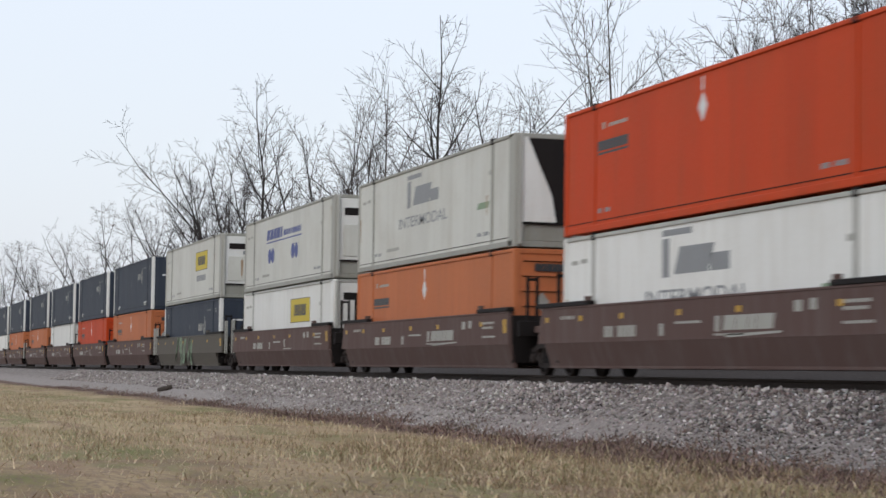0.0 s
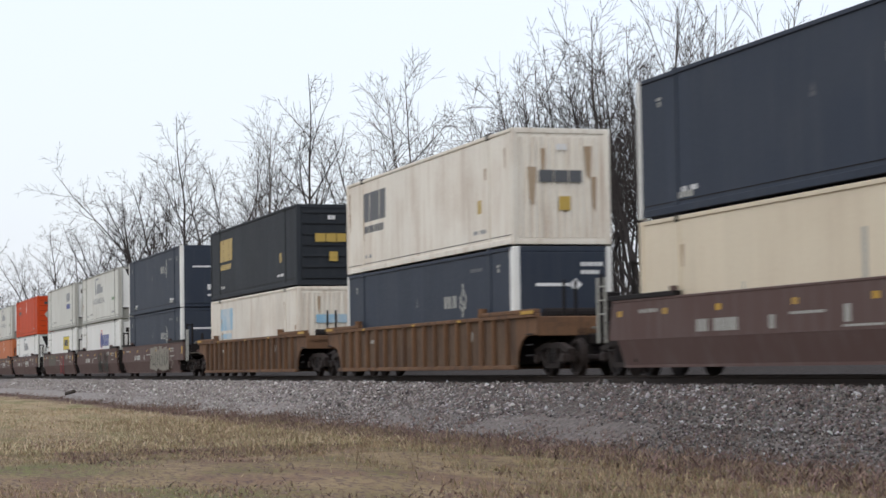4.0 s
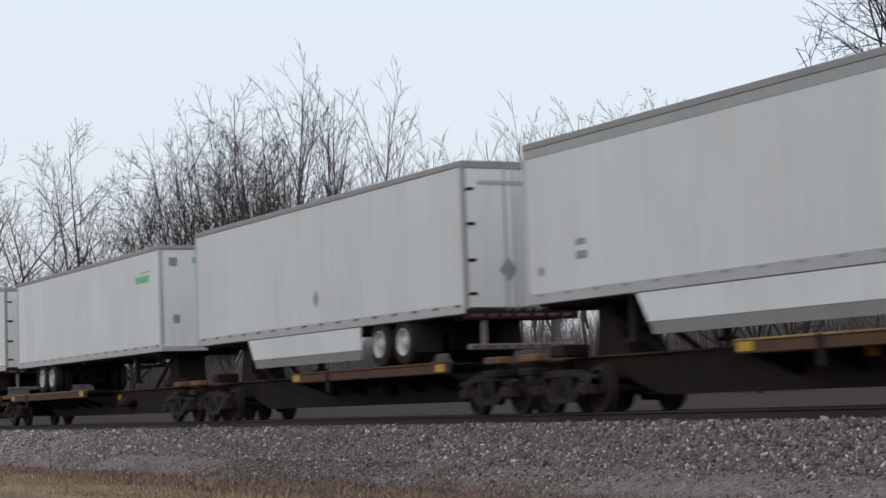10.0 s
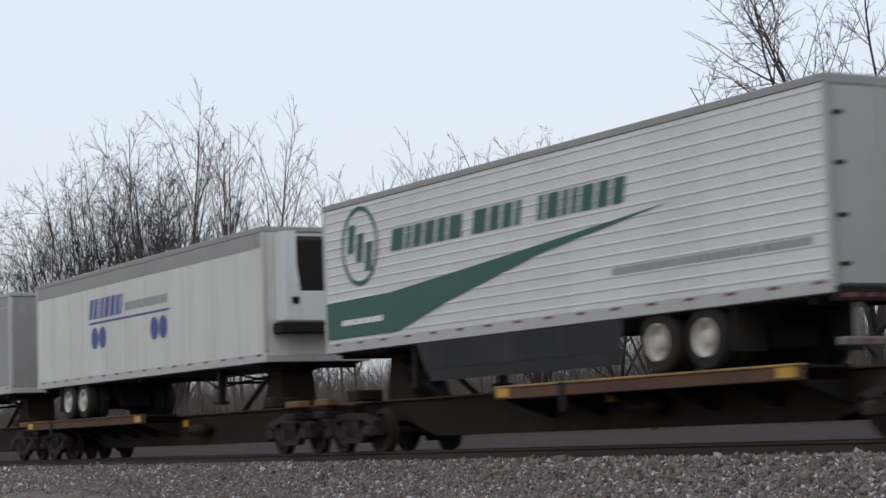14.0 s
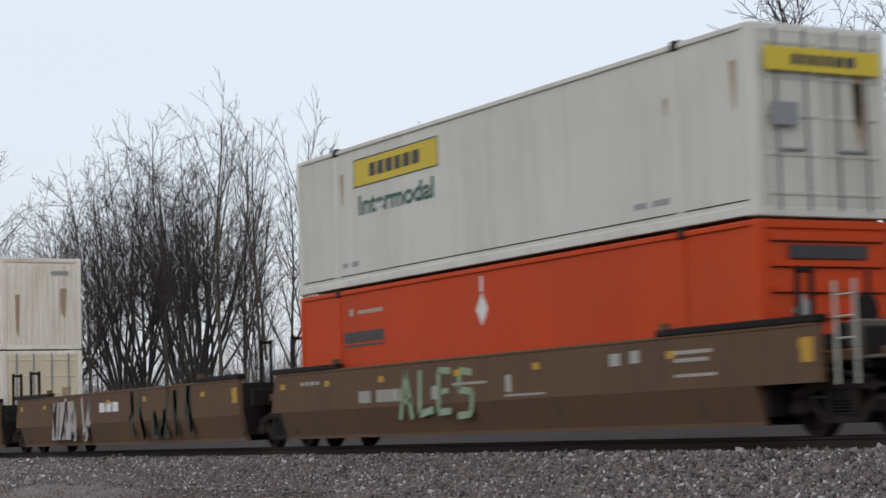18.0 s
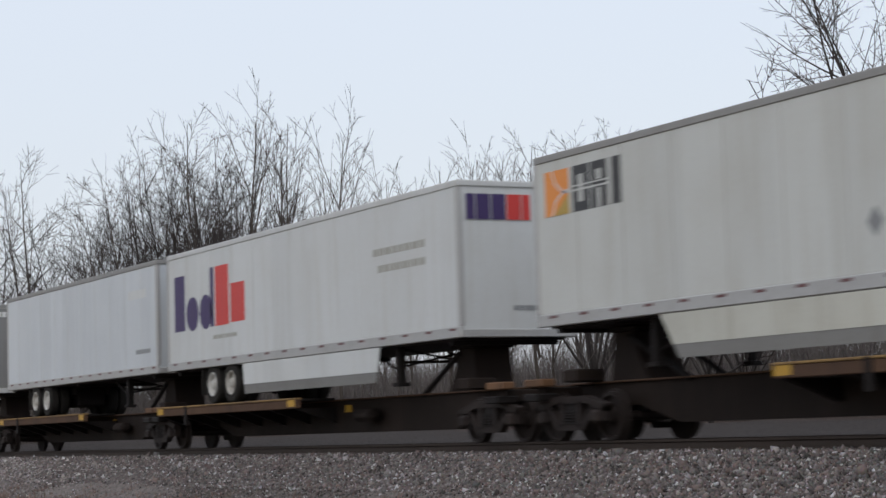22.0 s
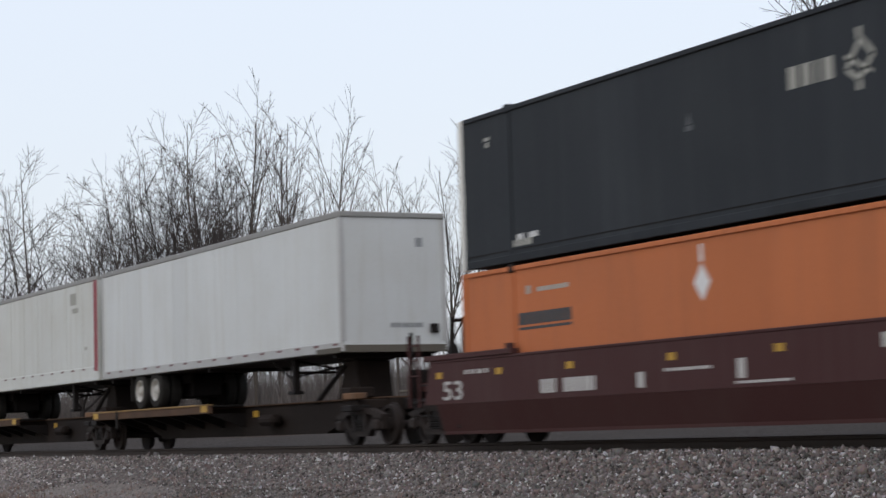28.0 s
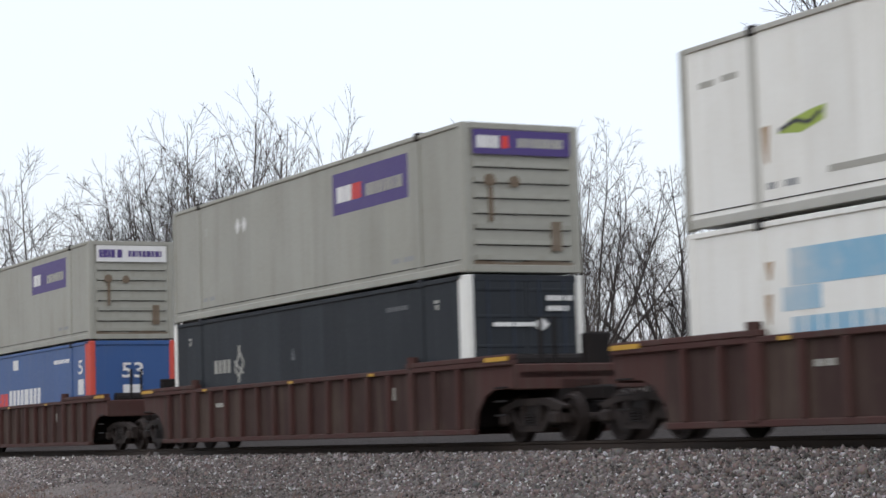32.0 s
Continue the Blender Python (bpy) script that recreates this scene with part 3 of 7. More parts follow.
def end_cooler(c, x, z0, z1, mat, deep=False):
    """The machinery end of an insulated container: a flat dark sheet painted as the shade of a deep recess between
    fairings, or pale hatches with a dark air slot and a gauge; a grimy lower beam.
    """
    if deep:
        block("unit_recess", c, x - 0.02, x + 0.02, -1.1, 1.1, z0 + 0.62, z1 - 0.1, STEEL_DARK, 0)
        for k in (-1, 1):
            prism("unit_fairing", c, tuple((k * y, z) for y, z in ((1.1, z1 - 0.1), (1.1, z0 + 0.63), (0.2, z0 + 0.63), (0.32, z0 + 1.3), (0.98, z1 - 0.1))), "x", x + 0.02, x + 0.1, CONT_BRIGHT)
    else:
        block("unit_housing", c, x - 0.02, x + 0.06, -1.1, 1.1, z0 + 0.62, z1 - 0.14, CONT_BRIGHT, 0.015)
        block("air_slot", c, x + 0.055, x + 0.075, -0.95, 0.95, z1 - 0.72, z1 - 0.46, STEEL_DARK, 0.008)
        block("unit_gauge", c, x + 0.055, x + 0.09, -0.32, -0.02, z1 - 0.95, z1 - 0.78, GREY_MARK, 0.008)
        block("unit_hatch", c, x + 0.055, x + 0.085, -0.98, 0.1, z0 + 0.75, z1 - 1.05, mat, 0.012)
        block("unit_hatch", c, x + 0.055, x + 0.085, 0.16, 0.98, z0 + 0.75, z1 - 1.05, CONT_BRIGHT, 0.012)
        block("unit_vent", c, x + 0.08, x + 0.1, 0.3, 0.8, z0 + 1.15, z0 + 1.55, STEEL_DARK, 0.01)
        rects("rust_streak", c, [[(-0.42, z0 + 1.65), (-0.36, z0 + 1.75), (-0.3, z0 + 1.7), (-0.32, z0 + 1.1), (-0.36, z0 + 0.85), (-0.4, z0 + 1.0)]], x + 0.086, RUST_STAIN, face="end")
    block("lower_panel", c, x - 0.02, x + 0.03, -1.12, 1.12, z0 + 0.15, z0 + 0.58, GREY_PAINT, 0.012)
    block("end_beam", c, x - 0.02, x + 0.09, -1.14, 1.14, z0 + 0.56, z0 + 0.63, STEEL_DARK, 0.01)
    for y in (-1.22, 1.12):
        block("end_frame_post", c, x, x + 0.16, y, y + 0.1, z0 + 0.05, z1 - 0.05, GREY_LIGHT, 0.015)


def container(x0, z0, z1, mat, end, label, post=None, rail=None, end_mat=None, length=LEN, name="container", wide_post=0.2, rust=0):
    c = rolling(thing(name, x0, TRACK_Y, 0, label, "container", "containers on the train", (length / 2, 0, z0)))
    if z1 < 5:
        z1 -= 0.045     # the box above stands on the corner castings
    post, rail, end_mat = post or mat, rail or mat, end_mat or mat
    block("body", c, 0.03, length - 0.03, -1.268, 1.268, z0 + 0.05, z1 - 0.03, mat, 0.01)
    for s in (-1, 1):
        y0, y1 = sorted((s * 1.25, s * 1.3))
        block("bottom_rail", c, 0.2, length - 0.2, y0, y1, z0 + 0.02, z0 + 0.17, rail, 0.012)
        if s < 0:
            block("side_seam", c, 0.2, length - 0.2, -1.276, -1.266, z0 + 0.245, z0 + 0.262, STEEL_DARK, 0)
        block("top_rail", c, 0.2, length - 0.2, y0, y1, z1 - 0.09, z1, rail, 0.012)
        for x in (1.92, length - 1.92) if s < 0 else ():
            block("side_post", c, x - 0.075, x + 0.075, *sorted((s * 1.25, s * 1.292)), z0 + 0.02, z1, rail, 0.02)
            block("corner_casting", c, x - 0.09, x + 0.09, *sorted((s * 1.12, s * 1.315)), z1 - 0.12, z1 + 0.045, STEEL_DARK if mat not in (NAVY, DARKGREY) else mat, 0.015)
        for x, wp in ((0.0, 0.16), (length - wide_post, wide_post)):
            block("corner_post", c, x, x + wp, *sorted((s * 1.14, s * 1.3)), z0, z1, post, 0.02)
    block("end_sill", c, length - 0.1, length, -1.15, 1.15, z0, z0 + 0.15, rail, 0.012)
    block("end_header", c, length - 0.1, length, -1.15, 1.15, z1 - 0.13, z1, rail, 0.012)
    xe = length - 0.03
    if end == "slats":
        end_slats(c, xe, z0, z1, end_mat)
    elif end == "slats_sign":
        end_slats(c, xe, z0, z1, end_mat, 7, 0.55)
    elif end == "doors":
        end_doors(c, xe, z0, z1, end_mat, GREY_MARK if mat not in (NAVY, DARKGREY) else NAVY)
    elif end == "corrugated":
        end_corrugated(c, xe, z0, z1, end_mat)
    elif end == "panel":
        block("end_panel", c, xe - 0.02, xe + 0.055, -1.13, 1.13, z0 + 0.16, z1 - 0.14, end_mat, 0.02)
    elif end == "cooler":
        end_cooler(c, xe, z0, z1, end_mat)
    elif end == "deep_cooler":
        end_cooler(c, xe, z0, z1, end_mat, True)
    # small stencils on the side, as plain bars
    dark = mat in (NAVY, DARKGREY, BLUE)
    sm = WHITE_MARK if dark else GREY_MARK
    rects("stencil", c, letters(length - 3.2, length - 2.2, z0 + 0.42, z0 + 0.52, 6, spaces=(2,)) + letters(2.15, 2.9, z0 + 0.42, z0 + 0.52, 5, spaces=(2,)), -1.268, sm)
    if rust:
        rng = random.Random(int(x0 * 7 + z0))
        for _ in range(rust):
            x = rng.choice((0.3, 2.1, length - 2.1, length - 0.4)) + rng.uniform(-0.3, 0.3)
            w, h = rng.uniform(0.04, 0.12), rng.uniform(0.25, 0.9)
            zt = z0 + rng.uniform(1.0, 2.6)
            rects("rust_streak", c, [[(x - w, zt), (x + w, zt), (x + w * 0.4, zt - h), (x - w * 0.3, zt - h * 0.9)]], -1.2685, RUST_STAIN)
        for _ in range(rust):
            y = rng.choice((-0.8, -0.5, 0.7, 0.85))
            w, h = rng.uniform(0.05, 0.13), rng.uniform(0.6, 1.4)
            zt = z0 + rng.uniform(1.6, 2.5)
            rects("rust_streak", c, [[(y - w, zt), (y + w, zt), (y + w * 0.5, zt - h), (y - w * 0.6, zt - h * 0.8)]], length + 0.008, RUST_STAIN, face="end")
    return c


S = -1.268          # paint lies on this plane of a container's near side


def swirl_mark(c, x, z, mat):
    """A short word of blocks followed by a looped star."""
    rects("logo", c, letters(x, x + 1.15, z, z + 0.33, 4, 0.5), S, mat)
    cx, cz = x + 1.62, z + 0.17
    rects("logo", c, stroke([(cx - 0.28, cz - 0.1), (cx + 0.04, cz + 0.3), (cx + 0.3, cz + 0.04), (cx - 0.02, cz - 0.28), (cx - 0.28, cz - 0.1)], 0.075) + stroke([(cx - 0.3, cz + 0.1), (cx + 0.25, cz - 0.22)], 0.06) +
          [rc(cx - 0.04, cx + 0.06, cz + 0.3, cz + 0.46), rc(cx - 0.07, cx + 0.03, cz - 0.43, cz - 0.28)], S, mat)


def end_mark(c, z, mat, length=LEN):
    rects("end_logo", c, [rc(-0.75, 0.2, z, z + 0.08), [(0.12, z + 0.04), (0.3, z + 0.2), (0.48, z + 0.04), (0.3, z - 0.12)]], length + 0.03, mat, face="end")
    rects("end_stencil", c, letters(0.45, 1.05, z + 0.5, z + 0.6, 5) + letters(0.45, 0.95, z + 0.3, z + 0.4, 4), length + 0.03, mat, face="end")
    rects("end_placard", c, [rc(-0.05, 0.15, z - 1.05, z - 0.8), rc(-0.05, 0.12, z - 1.35, z - 1.25)], length + 0.03, mat, face="end")


def navy(x0, z0, z1, end="panel", mat=NAVY, flip=False):
    c = container(x0, z0, z1, mat, "doors" if end == "doors" else "panel", "dark navy steel container with white corner posts and white markings",
                  post=CONT_BRIGHT, wide_post=0.34)
    z = z0 + 1.82
    swirl_mark(c, 2.8 if flip else 10.3, z - (0.35 if z0 < 1 else 0), PALE_MARK)
    for x, zz in ((14.75, 2.25), (1.0, 2.25)):
        rects("placard", c, [rc(x, x + 0.2, z0 + zz + 0.13, z0 + zz + 0.19), rc(x + 0.06, x + 0.17, z0 + zz, z0 + zz + 0.1)], S, PALE_MARK)
    rects("stencil", c, [rc(7.62, 7.8, z0 + 1.6, z0 + 1.68), [(7.64, z0 + 1.7), (7.78, z0 + 1.7), (7.71, z0 + 1.88)]], S, SLATE_MARK)
    rects("stencil", c, letters(12.6, 13.6, z0 + 2.35, z0 + 2.44, 5), S, SLATE_MARK)
    rects("stencil", c, letters(12.9, 13.8, z0 + 0.3, z0 + 0.45, 4) + letters(1.9, 2.7, z0 + 0.3, z0 + 0.42, 4), S, PALE_MARK)
    end_mark(c, z0 + 1.85, WHITE_MARK)
    return c


def purple_sign(c, x0, x1, z0, z1, faded=0):
    y = S - 0.006
    rects("sign", c, [rc(x0, x1, z0, z1)], S, PURPLE if faded < 2 else WHITE_MARK, "purple rectangular sign" if faded < 2 else "worn white and purple sign")
    w = x1 - x0
    zm, h = z0 + (z1 - z0) * 0.28, (z1 - z0) * 0.38
    rects("sign_letters", c, letters(x0 + 0.06 * w, x0 + 0.27 * w, zm, zm + h, 3, 0.12), y, WHITE_MARK if faded < 2 else PURPLE)
    rects("sign_letters", c, letters(x0 + 0.27 * w, x0 + 0.40 * w, zm, zm + h, 2, 0.12), y, RED if not faded else PURPLE)
    rects("sign_letters", c, letters(x0 + 0.46 * w, x0 + 0.94 * w, zm, zm + h * 0.75, 10, 0.25), y, PALE_MARK)


def end_sign(c, z1, mat, faded=False):
    rects("end_sign", c, [rc(-1.08, 1.08, z1 - 0.62, z1 - 0.14)], LEN + 0.03, WHITE_MARK if faded else mat, face="end")
    rects("end_sign_letters", c, letters(-1.0, -0.5, z1 - 0.5, z1 - 0.26, 4, 0.12), LEN + 0.036, PURPLE if faded else WHITE_MARK, face="end")
    rects("end_sign_letters", c, letters(-0.45, -0.28, z1 - 0.5, z1 - 0.26, 1, 0.1), LEN + 0.036, PURPLE if faded else RED, face="end")
    rects("end_sign_letters", c, letters(-0.1, 0.95, z1 - 0.47, z1 - 0.29, 9, 0.25), LEN + 0.036, PURPLE if faded else PALE_MARK, face="end")


def grey_box(x0, z0, z1, end="slats_sign", sx=10.1, faded=0, mat=GREY_PAINT):
    c = container(x0, z0, z1, mat, end, "warm grey steel container with a purple sign on its side", end_mat=TRAILER_GREY if end == "doors" else mat)
    purple_sign(c, sx, sx + 3.65, z0 + 1.72, z0 + 2.62, faded)
    if end == "slats_sign":
        end_sign(c, z1, PURPLE, faded > 0)
    elif end == "doors":
        end_sign(c, z1 - 0.15, PURPLE, faded > 1 or x0 > 700)
    rects("placard", c, [rc(14.0 if sx < 5 else 2.3, 14.12 if sx < 5 else 2.45, z0 + 2.05, z0 + 2.25)], S, PALE_MARK)
    d = [(12.6, z0 + 2.3), (12.75, z0 + 2.1), (12.6, z0 + 1.9), (12.45, z0 + 2.1)] if sx < 5 else [(4.5, z0 + 2.3), (4.65, z0 + 2.1), (4.5, z0 + 1.9), (4.35, z0 + 2.1)]
    rects("placard", c, [d, [(p[0] + 0.42, p[1]) for p in d]], S, WHITE_MARK)
    return c


def orange_box(x0, z0, z1, mat=ORANGE, end="slats", words=(2.1, 3.95)):
    c = container(x0, z0, z1, mat, end, "orange painted steel container with black stencilled name bars", end_mat=mat)
    w0, w1 = words
    zz = z0 + 1.68 if z0 < 1 else z0 + 1.75
    rects("name_line", c, letters(w0, w1, zz + 0.07, zz + 0.29, 9, 0.08) + [rc(w0, w1, zz - 0.02, zz + 0.03)], S, BLACK_MARK)
    rects("placard", c, [[(7.9, zz + 0.7), (8.12, zz + 0.4), (7.9, zz + 0.1), (7.68, zz + 0.4)], rc(7.86, 7.94, zz + 0.72, zz + 1.0)], S, WHITE_MARK)
    rects("stencil", c, [rc(2.4, 2.55, z0 + 2.3, z0 + 2.45)] + letters(2.8, 3.9, z0 + 2.32, z0 + 2.4, 6), S, PALE_MARK)
    rects("end_name", c, letters(-0.75, 0.75, z1 - 0.62, z1 - 0.42, 9, 0.06), LEN + 0.03, BLACK_MARK, face="end")
    rects("end_placard", c, [[(-0.75, z0 + 1.5), (-0.55, z0 + 1.75), (-0.35, z0 + 1.5), (-0.55, z0 + 1.25)]], LEN + 0.03, PALE_MARK, face="end")
    return c


def yellow_sign(c, x0, x1, z0, z1, y=S):
    rects("sign", c, [rc(x0, x1, z0, z1)], y, SIGN_YELLOW, "yellow sign with dark letters")
    w, h = x1 - x0, z1 - z0
    rects("sign_letters", c, letters(x0 + 0.2 * w, x0 + 0.82 * w, z0 + 0.28 * h, z0 + 0.74 * h, 6, 0.3), y - 0.006, BLACK_MARK)
    rects("sign_frame", c, [rc(x0, x1, z0, z0 + 0.025), rc(x0, x1, z1 - 0.025, z1), rc(x0, x0 + 0.025, z0, z1), rc(x1 - 0.025, x1, z0, z1)], y - 0.004, BLACK_MARK)


def white_reefer(x0, z0, z1, kind, bright=False):
    mat = CONT_BRIGHT if bright else CONT_WHITE
    c = container(x0, z0, z1, mat, "deep_cooler" if kind == "panel_word" else "cooler", "dirty white insulated container with grey posts and a machinery end", post=PALE_MARK if not bright else (GREY_PAINT if kind == "bird" else mat), rail=GREY_PAINT if not bright else GREY_LIGHT, rust=2, wide_post=0.5)
    if kind == "panel_word":
        rects("logo", c, [rc(5.9, 7.4, z0 + 2.55, z0 + 2.68), rc(5.9, 6.25, z0 + 1.7, z0 + 2.5), rc(6.5, 8.2, z0 + 1.75, z0 + 2.3, 0.3), rc(8.3, 9.2, z0 + 1.75, z0 + 2.1)], S, GREY_MARK)
        wording("lettering", c, "INTERMODAL", 5.0, 10.1, z0 + 1.12, 0.33, S, GREY_MARK)
        rects("placard", c, [rc(12.9, 13.9, z0 + 1.15, z0 + 1.32, 0.1)], S, GRAF_GREEN)
    elif kind == "sign":
        yellow_sign(c, 9.15, 12.4, z0 + 1.45, z0 + 2.35)
        rects("lettering", c, letters(9.5, 12.0, z0 + 0.95, z0 + 1.22, 9), S, GRAF_GREEN if z0 < 1 else GREY_MARK)
    elif kind == "dots":
        rects("logo", c, letters(4.4, 7.4, z0 + 1.95, z0 + 2.35, 5, 0.2, 0.1) + letters(7.6, 10.8, z0 + 1.98, z0 + 2.2, 8, 0.3), S, BLUE_MARK)
        rects("logo", c, [rc(4.4, 10.8, z0 + 1.82, z0 + 1.87)] + [disc(x, z0 + 1.3, 0.3, 16) for x in (5.0, 5.6, 9.3, 9.9)], S, BLUE_MARK)
    elif kind == "tag":
        rects("logo", c, letters(11.0, 12.9, z0 + 1.8, z0 + 2.35, 3, 0.12), S, GREY_MARK)
        rects("logo", c, [rc(11.0, 12.9, z0 + 1.3, z0 + 1.62)], S, BLUE_MARK)
    elif kind == "bird":
        rects("logo", c, [[(2.45, z0 + 1.22), (2.75, z0 + 1.38), (3.2, z0 + 1.46), (3.6, z0 + 1.5), (3.55, z0 + 1.28), (3.0, z0 + 1.16)]], S, LIME)
        rects("logo", c, stroke([(2.5, z0 + 1.26), (2.9, z0 + 1.36), (3.2, z0 + 1.28), (3.5, z0 + 1.42)], 0.06), S - 0.005, BLACK_MARK)
    elif kind == "waves":
        rects("logo", c, letters(9.0, 11.8, z0 + 1.45, z0 + 2.1, 6, 0.25) + [disc(8.6, z0 + 1.8, 0.45, 16)], S, BLUE_MARK)
        rects("logo", c, ring(8.6, z0 + 1.8, 0.62, 0.07), S, RED)
    rects("stencil", c, [rc(0.5, 0.9, z0 + 2.2, z0 + 2.3), rc(1.1, 1.5, z0 + 2.22, z0 + 2.32), rc(13.9, 14.3, z0 + 2.0, z0 + 2.12), rc(3.6, 5.0, z0 + 0.5, z0 + 0.6)], S, PALE_MARK)
    return c


def block_logo_box(x0, z0, z1, mat, mark, end):
    c = container(x0, z0, z1, mat, end, ("dark slate" if mat is DARKGREY else "rust-streaked off-white") + " container with a large block logo", rust=0 if mat is DARKGREY else 5, end_mat=mat)
    rects("logo", c, letters(2.0, 4.55, z0 + 1.55, z0 + 2.45, 3, 0.1, 0.05), S, mark)
    rects("logo", c, letters(2.1, 4.3, z0 + 1.2, z0 + 1.42, 7, 0.2), S, mark)
    rects("end_logo", c, letters(-0.62, 0.55, z1 - 1.35, z1 - 1.05, 3, 0.1), LEN + 0.03, mark, face="end")
    if z0 > 3:
        rects("placard", c, [rc(13.3, 13.6, z0 + 0.95, z0 + 1.3)], S, GOLD)
        rects("end_placard", c, [rc(-0.1, 0.2, z0 + 0.85, z0 + 1.2)], LEN + 0.03, GOLD, face="end")
        rects("end_stencil", c, letters(-0.15, 0.15, z1 - 0.55, z1 - 0.4, 2), LEN + 0.03, WHITE_MARK, face="end")
    return c


def cream_box(x0, z0, z1, mat=CREAM, rust=4):
    c = container(x0, z0, z1, mat, "corrugated", "cream painted container with rust-streaked corrugated end", rust=rust, end_mat=mat)
    rects("stencil", c, [rc(9.3, 9.45, z0 + 1.2, z0 + 2.1), rc(4.8, 4.86, z0 + 1.0, z0 + 1.4)], S, PALE_MARK)
    rects("end_stencil", c, letters(0.3, 0.9, z1 - 0.5, z1 - 0.4, 6), LEN + 0.03, GREY_MARK, face="end")
    return c


def blue_box(x0, z0, z1, name_red=True):
    c = container(x0, z0, z1, BLUE, "plain", "bright blue container with coral-red corner posts and white lettering blocks", post=CORAL_RED, length=16.6 if z0 > 1 else LEN, wide_post=0.5)
    lg = 16.6 if z0 > 1 else LEN
    zb = z0 + (1.3 if z0 > 1 else 1.15)
    rects("logo", c, [rc(2.5 + 0.1 * abs(i - 4) * 0.5, 3.9 - 0.12 * abs(i - 4) * 0.5, zb + 0.55 + 0.09 * i, zb + 0.60 + 0.09 * i) for i in range(9)] + [disc(2.9, zb + 0.95, 0.42, 18)], S, WHITE_MARK)
    rects("lettering", c, letters(5.15, 7.2, zb, zb + 0.42, 5, 0.3, 0.03), S, RED if name_red and z0 < 1 else WHITE_MARK)
    rects("lettering", c, letters(7.3, 11.0, zb, zb + 0.5, 8, 0.34, 0.03), S, WHITE_MARK)
    rects("placard", c, [rc(7.8, 8.4, z0 + 2.3, z0 + 2.62), rc(14.85, 15.4, z0 + 1.3, z0 + 1.75)] + letters(12.4, 14.0, z0 + 2.3, z0 + 2.42, 7), S, WHITE_MARK)
    wording("lettering", c, "5", 14.9, 15.3, z0 + 1.9, 0.42, S, WHITE_MARK)
    wording("end_lettering", c, "53", -0.35, 0.3, z0 + 1.75, 0.45, lg + 0.02, WHITE_MARK, face="end")
    rects("end_placard", c, [rc(-0.32, 0.28, z0 + 1.15, z0 + 1.55)], lg + 0.02, WHITE_MARK, face="end")
    return c


# ---- the train: running gear and cars ----
def side_frame_mesh():
    """A cast truck side frame: arched top bar, sloping bottom bar, two columns and pedestal jaws, as one casting."""
    if "side_frame" not in CACHE:
        bm = bmesh.new()

        def slab(poly):
            r = [[bm.verts.new((px, yy, pz)) for px, pz in poly] for yy in (-0.08, 0.08)]
            k = len(poly)
            bm.faces.new(r[0])
            bm.faces.new(r[1][::-1])
            for i in range(k):
                bm.faces.new((r[0][i], r[1][i], r[1][(i + 1) % k], r[0][(i + 1) % k]))
        slab([(-1.15, 0.5), (-1.15, 0.64), (-0.5, 0.79), (0.5, 0.79), (1.15, 0.64), (1.15, 0.5), (0.5, 0.66), (-0.5, 0.66)])
        slab([(-0.74, 0.52), (-0.62, 0.55), (-0.36, 0.30), (0.36, 0.30), (0.62, 0.55), (0.74, 0.52), (0.44, 0.19), (-0.44, 0.19)])
        for k in (-1, 1):
            slab([(k * 0.34, 0.25), (k * 0.34, 0.70), (k * 0.24, 0.70), (k * 0.24, 0.25)])
            slab([(k * 1.15, 0.34), (k * 1.15, 0.6), (k * 1.05, 0.6), (k * 1.05, 0.34)])
            slab([(k * 0.76, 0.36), (k * 0.76, 0.62), (k * 0.66, 0.62), (k * 0.66, 0.36)])
        bmesh.ops.recalc_face_normals(bm, faces=bm.faces[:])
        CACHE["side_frame"] = to_mesh("side_frame", bm, WHEEL_STEEL)
    return CACHE["side_frame"]


def spring_mesh():
    """Three coil springs side by side, each a stack of rings."""
    if "springs" not in CACHE:
        bm = bmesh.new()
        for k in (-0.17, 0.0, 0.17):
            for j in range(5):
                bmesh.ops.create_cone(bm, cap_ends=True, segments=10, radius1=0.07, radius2=0.055, depth=0.035, matrix=Matrix.Translation((k, 0, 0.025 + 0.05 * j)))
        CACHE["springs"] = to_mesh("spring_nest", bm, STEEL_DARK)
    return CACHE["springs"]


def bogie(car, x):
    """A two-axle truck: side frames, bolster, axles and wheels, as parts of the car."""
    for s in (-1, 1):
        y = s * 1.0
        finish("side_frame", side_frame_mesh(), car, (x, y, 0))
        if s < 0:
            finish("spring_nest", spring_mesh(), car, (x, y - 0.04, 0.30))
        for dx in (-0.9, 0.9):
            turned("wheel", car, ((-0.07 * s, 0.47), (-0.04 * s, 0.47), (-0.03 * s, 0.425), (0.065 * s, 0.42), (0.066 * s, 0.36), (0.0, 0.33), (0.0, 0.16), (0.08 * s, 0.13)),
                   (x + dx, s * 0.75, 0.42), WHEEL_STEEL)
            block("bearing_cap", car, x + dx - 0.13, x + dx + 0.13, *sorted((y + s * 0.02, y + s * 0.16)), 0.30, 0.54, WHEEL_STEEL, 0.05)
    block("bolster", car, x - 0.2, x + 0.2, -1.05, 1.05, 0.46, 0.74, STEEL_DARK, 0.03)
    for dx in (-0.9, 0.9):
        rod("axle", car, (x + dx, -0.75, 0.42), (x + dx, 0.75, 0.42), 0.085, WHEEL_STEEL, 10)


def coupler(car, x0, x1):
    block("coupler", car, x0, x1, -0.16, 0.16, 0.72, 1.0, STEEL_DARK, 0.04)


